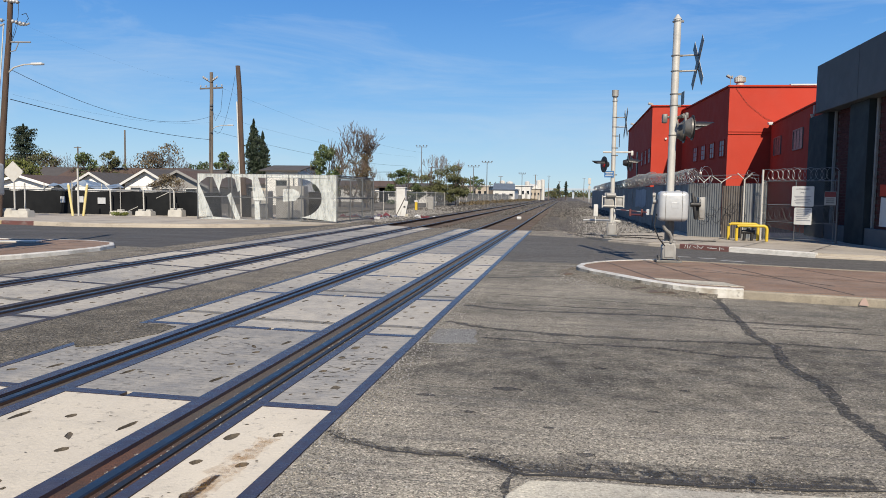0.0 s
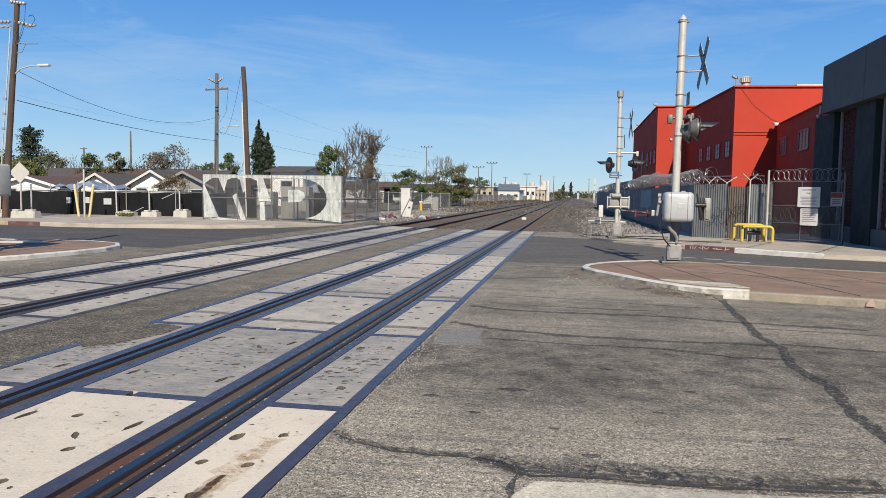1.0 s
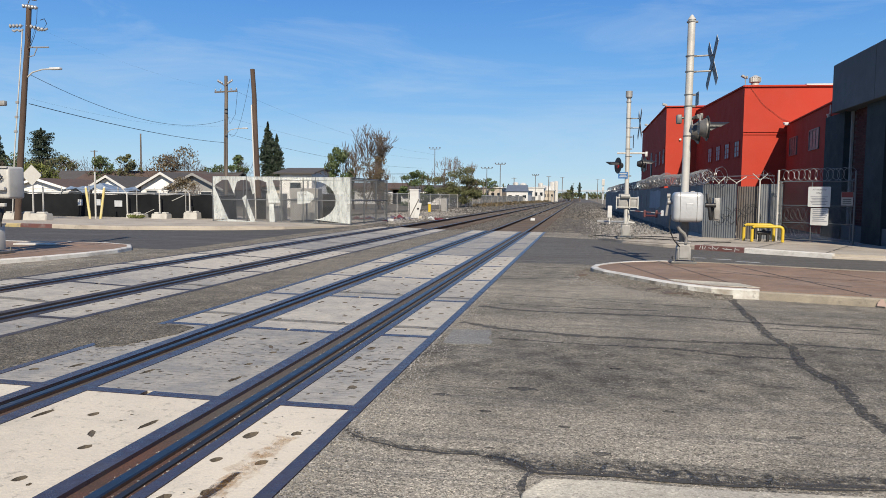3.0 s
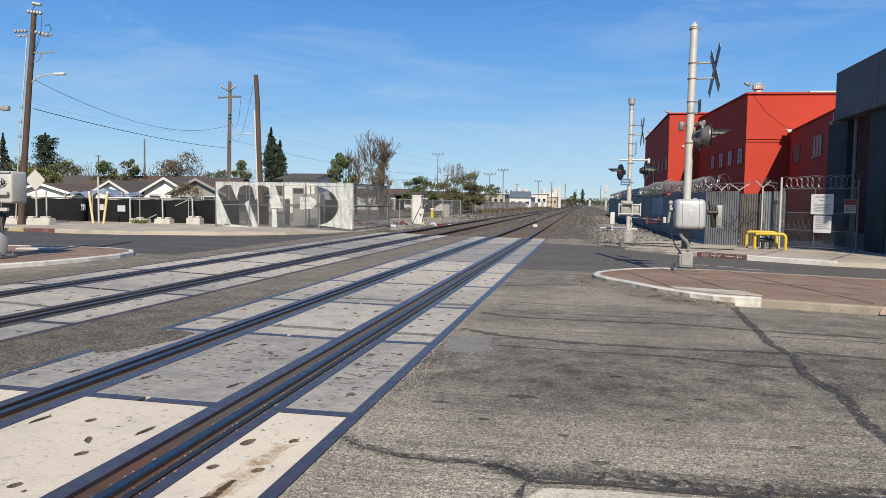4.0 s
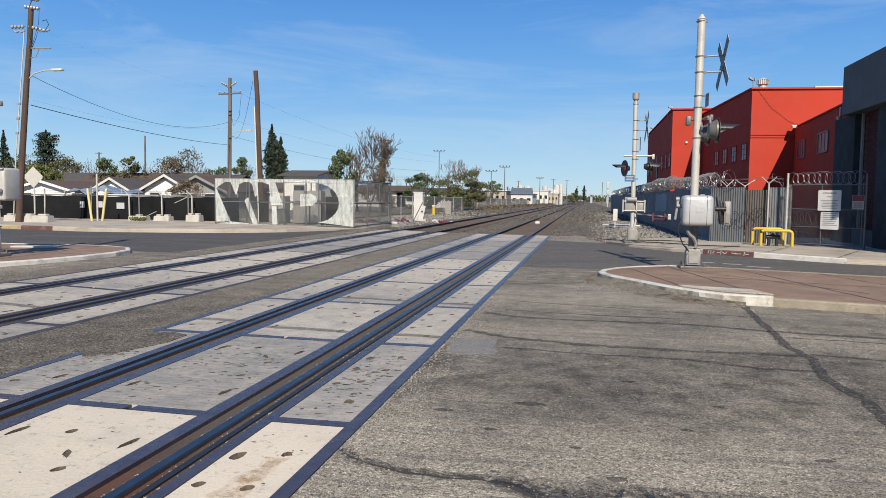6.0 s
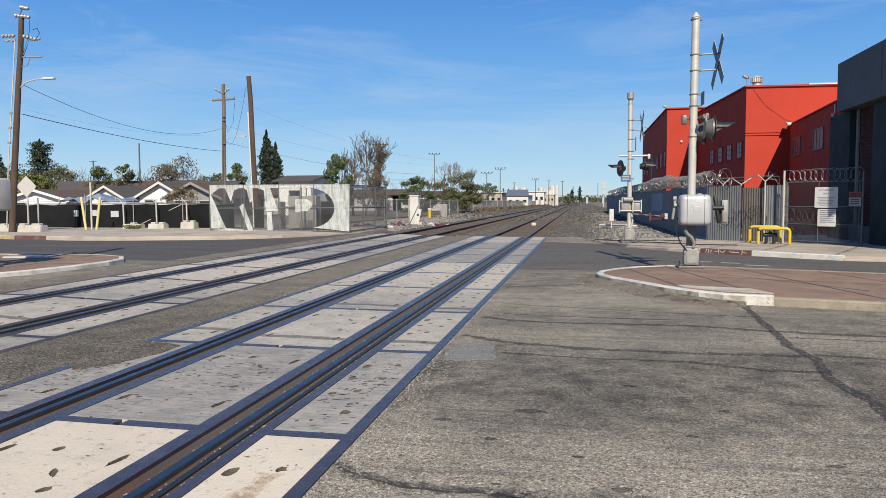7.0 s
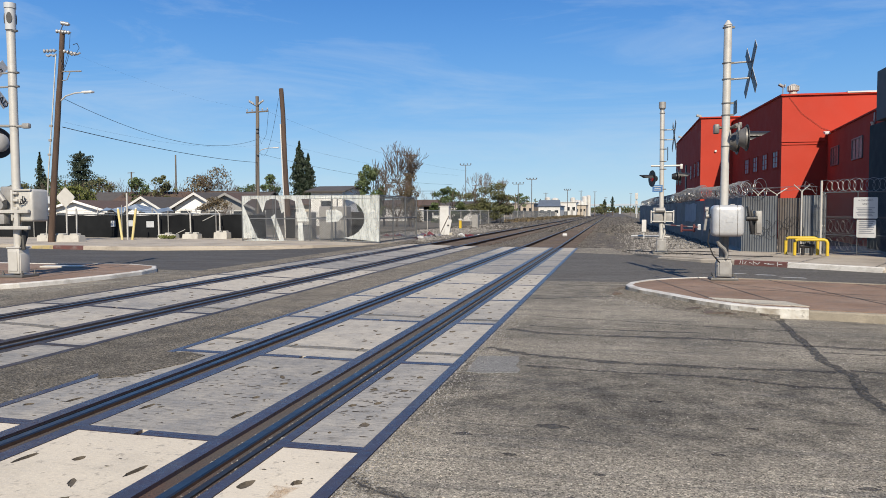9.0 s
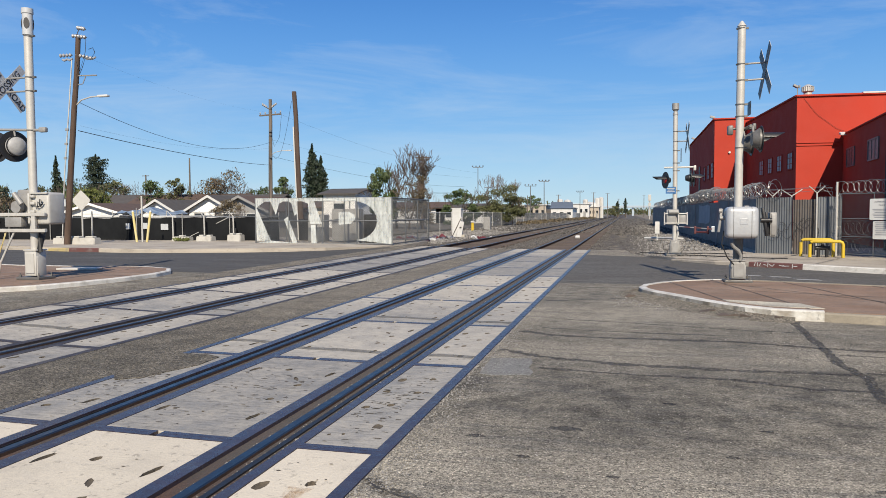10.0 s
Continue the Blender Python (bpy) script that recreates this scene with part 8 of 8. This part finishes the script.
# ---- houses ----
def house(at, w, d, eave, ridge, wall, roof, label, rz=0.0, along=False, trim=white_paint):
    """A low gabled house; its gable looks towards -y, or its eave does where along is set."""
    ob = thing("house", at, label, "house", "low houses behind the yard", rz)
    bm = BM()
    if along:
        m = frame_at((-w / 2, 0, 0), (0, 1, 0), (0, 0, 1))
        slab(bm, [(0, 0), (d, 0), (d, eave), (d / 2, ridge), (0, eave)], m, w)
    else:
        m = frame_at((0, d, 0), (1, 0, 0), (0, 0, 1))
        slab(bm, [(-w / 2, 0), (w / 2, 0), (w / 2, eave), (0, ridge), (-w / 2, eave)], m, d)
    part("wall", bm, wall, ob, "painted wall")
    o, t = 0.45, 0.14
    for s in (-1, 1):
        bm = BM()
        if along:
            a, b = Vector((0, (d / 2) + s * (d / 2 + o), eave - o * (ridge - eave) / (d / 2))), Vector((0, d / 2, ridge))
            m = frame_at((-w / 2 - o, 0, 0), (0, 1, 0), (0, 0, 1))
            slab(bm, [(a.y, a.z + 0.02), (b.y, b.z + 0.02), (b.y, b.z + t), (a.y, a.z + t)], m, w + 2 * o)
        else:
            a, b = Vector((s * (w / 2 + o), 0, eave - o * (ridge - eave) / (w / 2))), Vector((0, 0, ridge))
            m = frame_at((0, d + o, 0), (1, 0, 0), (0, 0, 1))
            slab(bm, [(a.x, a.z + 0.02), (b.x, b.z + 0.02), (b.x, b.z + t), (a.x, a.z + t)], m, d + 2 * o)
        part("roof", bm, roof, ob, "shingled roof slope")
        if not along:
            m2 = frame_at((0, -o - 0.01, 0), (1, 0, 0), (0, 0, 1))
            part("bargeboard", slab(BM(), [(a.x, a.z - 0.1), (b.x, b.z - 0.1), (b.x, b.z + t), (a.x, a.z + t)], m2, 0.05), trim, ob, "pale bargeboard")
    for x in ((-w * 0.25, w * 0.22) if w > 4 else (0,)):
        m = frame_at((x, -0.01, eave * 0.62), (1, 0, 0), (0, 0, 1))
        bm = slab(BM(), [(-0.55, -0.45), (0.55, -0.45), (0.55, 0.45), (-0.55, 0.45)], m, 0.02)
        win = part("window", bm, glass_dark, ob)
        bm = BM()
        for s in (-1, 1):
            slab(bm, [(s * 0.58 - 0.05, -0.5), (s * 0.58 + 0.05, -0.5), (s * 0.58 + 0.05, 0.5), (s * 0.58 - 0.05, 0.5)], m, 0.05)
            slab(bm, [(-0.6, s * 0.48 - 0.05), (0.6, s * 0.48 - 0.05), (0.6, s * 0.48 + 0.05), (-0.6, s * 0.48 + 0.05)], m, 0.048)
        part("frame", bm, white_paint, win)
    return ob


house((-50.3, 62, 0), 7.0, 9, 1.75, 2.7, house_white, roof_brown, "white house with a low brown gable roof", 0, False, house_white)
house((-47.5, 72, 0), 14, 8, 2.3, 3.9, cream_wall, roof_brown, "long low house with a brown shingle roof", 0, True)
house((-42.6, 62, 0), 3.6, 9, 2.0, 3.0, house_white, roof_dark, "cream house with a low dark gable")
house((-39.5, 70, 0), 9, 8, 2.2, 3.7, cream_wall, roof_dark, "low house with a dark shingle roof", 0, True)
house((-36.2, 61, 0), 4.6, 9, 2.05, 3.3, house_white, roof_dark, "white gabled house with dark roof edges")
house((-32.4, 60, 0), 5.2, 9, 1.95, 3.2, cast_grey, roof_brown, "grey gabled house with a brown roof", 0, False, cast_grey)
house((-24.3, 64, 0), 3.2, 6, 3.45, 3.95, house_white, roof_dark, "white house with a low dark roof behind the cage", 0, True)
house((-27.5, 68, 0), 6, 7, 2.3, 3.1, cream_wall, roof_brown, "low house with a brown roof", 0, True)
house((-64, 78, 0), 13, 8, 2.3, 4.1, cream_wall, roof_dark, "long low house with a dark roof", 0, True)
house((-82, 84, 0), 14, 8, 2.3, 4.1, cream_wall, roof_dark, "long low house with a dark roof", 0, True)
house((-20.3, 100, 0), 8, 7, 2.4, 2.9, house_white, roof_dark, "low white house with windows behind the far fence", 0, True)
house((-28, 100, 0), 10, 7, 2.4, 3.2, white_paint, roof_brown, "low white house with a brown roof", 0, True)
# Sheds, tarps and scrap in the yard.
tp = thing("tarp_shelter", (-35.9, 50, 0), "sagging blue and white tarps over a yard shelter", "tarp")
bm = BM()
n = 10
rows = [[bm.verts.new((-2.6 + 5.2 * i / n, 3.0 * j / 4, 1.82 + 0.14 * math.sin(i * 1.1 + j) + (0.25 if i in (3, 6) else 0) - 0.25 * (j == 0) - 0.3 * (i in (0, n)))) for i in range(n + 1)] for j in range(5)]
for a, b in zip(rows, rows[1:]):
    for i in range(n):
        bm.faces.new((a[i], a[i + 1], b[i + 1], b[i]))
ext = bmesh.ops.extrude_face_region(bm, geom=list(bm.faces))
bmesh.ops.translate(bm, verts=[v for v in ext["geom"] if isinstance(v, bmesh.types.BMVert)], vec=(0, 0, 0.02))
part("tarp", bm, tarp_blue, tp, "creased blue tarp")
for x in (-2.5, 0, 2.5):
    part("pole", rod(BM(), (x, 0.2, 0), (x, 0.2, 1.9), 0.04, None, 6), galv, tp)
for x, y, w, h, m, label in ((-31.5, 48, 2.0, 1.5, white_paint, "white parked trailer behind the yard fence"), (-28.6, 47, 1.8, 1.5, cast_grey, "grey stacked scrap behind the yard fence"), (-40, 52, 3, 1.55, white_paint, "white parked van roof behind the yard fence"), (-26, 46, 1.4, 1.45, white_paint, "pale shed behind the yard fence")):
    ob = thing("yard_trailer", (x, y, 0), label, "trailer")
    part("body", box(BM(), (0, 0, h / 2 + 0.25), (w, 1.6, h - 0.5), None, 0.08), m, ob)
    part("window", box(BM(), (-w * 0.1, -0.81, h * 0.72), (w * 0.5, 0.02, 0.3), None, 0.006), glass_dark, ob)
    for s in (-1, 1):
        part("wheel", rod(BM(), (s * w * 0.3, -0.8, 0.3), (s * w * 0.3, -0.6, 0.3), 0.3, None, 14), black_paint, ob)

# ---- far fence, warehouses, tanks ----
ff = thing("far_fence", (-12, 51, 0.1), "silver chain-link fence running along the far side of the tracks", "fence")
for k in range(26):
    y0 = k * 3.4 * (1 + k * 0.05)
    y1 = (k + 1) * 3.4 * (1 + (k + 1) * 0.05)
    part("post", rod(BM(), (0, y0, -0.2), (0, y0, 1.6), 0.04, None, 6), galv, ff)
    part("top_rail", rod(BM(), (0, y0, 1.52), (0, y1, 1.52), 0.03, None, 5), galv, ff)
    chainlink(y1 - y0, 1.5, frame_at((0, y0, 0.0), (0, 1, 0), (0, 0, 1)), 0.2, 0.012, wire_dark, ff)
ff2 = thing("far_fence", (-30, 51, 0.1), "silver chain-link fence across the yard's end", "fence")
for k in range(7):
    part("post", rod(BM(), (k * 3, 0, -0.2), (k * 3, 0, 1.6), 0.04, None, 6), galv, ff2)
chainlink(18, 1.5, frame_at((0, 0, 0.0), (1, 0, 0), (0, 0, 1)), 0.16, 0.009, wire_dark, ff2)


def warehouse(at, w, d, h, wall, roof, label, windows=5):
    ob = thing("warehouse", at, label, "building", "distant warehouses")
    part("wall", box(BM(), (0, d / 2, h / 2), (w, d, h)), wall, ob, "plain painted wall")
    part("roof", box(BM(), (0, d / 2, h + 0.12), (w + 0.6, d + 0.6, 0.24), None, 0.03), roof, ob)
    for k in range(windows):
        x = -w / 2 + w * (k + 0.5) / windows
        part("window", box(BM(), (x, -0.02, h * 0.55), (w / windows * 0.5, 0.06, h * 0.25)), glass_dark, ob)
    part("door", box(BM(), (w * 0.3, -0.03, h * 0.25), (w * 0.12, 0.07, h * 0.5)), cast_grey, ob)
    return ob


roof_blue = mat("blue-grey metal roof", (0.12, 0.16, 0.24), 0.5, 0.3, scale=2)
tan_wall = mat("tan industrial wall", (0.55, 0.48, 0.4), 0.8, scale=0.8)
warehouse((-21, 180, 0), 7.5, 16, 3.6, tan_wall, white_paint, "low tan warehouse with a pale roof")
wh = warehouse((-13.4, 180, 0), 5.3, 14, 2.8, white_paint, roof_blue, "low white warehouse with a blue-grey roof", 3)
part("roof_slope", slab(BM(), [(-2.8, 2.9), (2.8, 2.9), (2.6, 4.4), (-2.6, 4.4)], frame_at((0, 0.2, 0), (1, 0, 0), (0, 0.05, 1)), 0.1), roof_blue, wh)
warehouse((-12.6, 230, 0), 6.5, 14, 4.4, white_paint, white_paint, "pale white distant industrial hall", 4)
warehouse((-8.2, 236, 0), 3.4, 12, 3.6, tan_wall, white_paint, "plain tan distant industrial hall", 3)
warehouse((-9.8, 262, 0), 5.0, 12, 3.6, white_paint, white_paint, "low white industrial hall", 3)
warehouse((-30, 240, 0), 14, 14, 4.2, white_paint, roof_blue, "long white industrial hall", 6)
warehouse((-46, 220, 0), 16, 14, 4.6, tan_wall, roof_dark, "long tan industrial hall", 6)
for x, y, r, h in ((-9.3, 250, 2.0, 4.8), (-7.6, 250, 0.9, 6.6), (-6.4, 252, 0.8, 6.9), (-17.5, 250, 1.2, 6.0), (-20.5, 255, 1.0, 6.4), (-12.2, 262, 0.9, 6.4), (-11.0, 264, 0.7, 5.6)):
    ob = thing("storage_tank", (x, y, 0), "distant white cylindrical storage tank", "tank", "storage tanks")
    part("shell", rod(BM(), (0, 0, 0), (0, 0, h), r, None, 16), white_paint, ob, "", True)
    part("cap", rod(BM(), (0, 0, h), (0, 0, h + r * 0.3), r, r * 0.2, 16), white_paint, ob, "", True)
    part("ladder", box(BM(), (0, -r - 0.1, h / 2), (0.5, 0.08, h)), galv, ob)
br = thing("overpass", (6, 520, 0), "hazy grey road overpass across the far end of the line", "bridge")
# The blue-grey tone paints the haze of distance onto the concrete.
haze_grey = mat("concrete with distance haze in its colour", (0.5, 0.58, 0.66), 0.9, col2=(0.44, 0.52, 0.6), scale=0.2)
part("deck", box(BM(), (0, 0, 6.2), (120, 8, 1.4), None, 0.1), haze_grey, br)
for k in range(-5, 6):
    part("pier", box(BM(), (k * 11, 0, 2.7), (1.4, 5, 5.6)), haze_grey, br)
conifer((1.5, 310, 0), 7.5, 1.6, "distant dark conifer beside the line", leaf_dark, 500, 50, 0.6)
conifer((-1.6, 300, 0), 6.2, 1.5, "distant dark conifer beside the line", leaf_dark, 500, 51, 0.6)
tree((-2.8, 290, 0), 4.2, 2.4, "distant olive tree beside the line", leaf_olive, 300, 0.5, 52)
fs = thing("track_signal", (7.4, 180, 0), "distant silver track signal beside the line", "signal")
part("mast", rod(BM(), (0, 0, 0), (0, 0, 5.6), 0.12, None, 8), galv, fs)
part("head", box(BM(), (0, -0.1, 5.2), (0.7, 0.4, 1.5), None, 0.05), galv, fs)
part("head", box(BM(), (0, -0.1, 3.6), (0.6, 0.4, 0.8), None, 0.05), galv, fs)
# Scrub and small mounds along the far line.
data = ([], [])
for k in range(90):
    y = 95 + 130 * rr.random() ** 1.5
    leaf_cloud(data, (-11.4 + rr.uniform(-0.6, 1.6) + (y - 95) * 0.02, y, 0.25), (0.8, 1.4, 0.35), 26, 0.2, rr)
tagged(mesh_of("scrub", data, leaf_brown, None), "dry low scrub along the track side", "shrubs", "", "stuff")
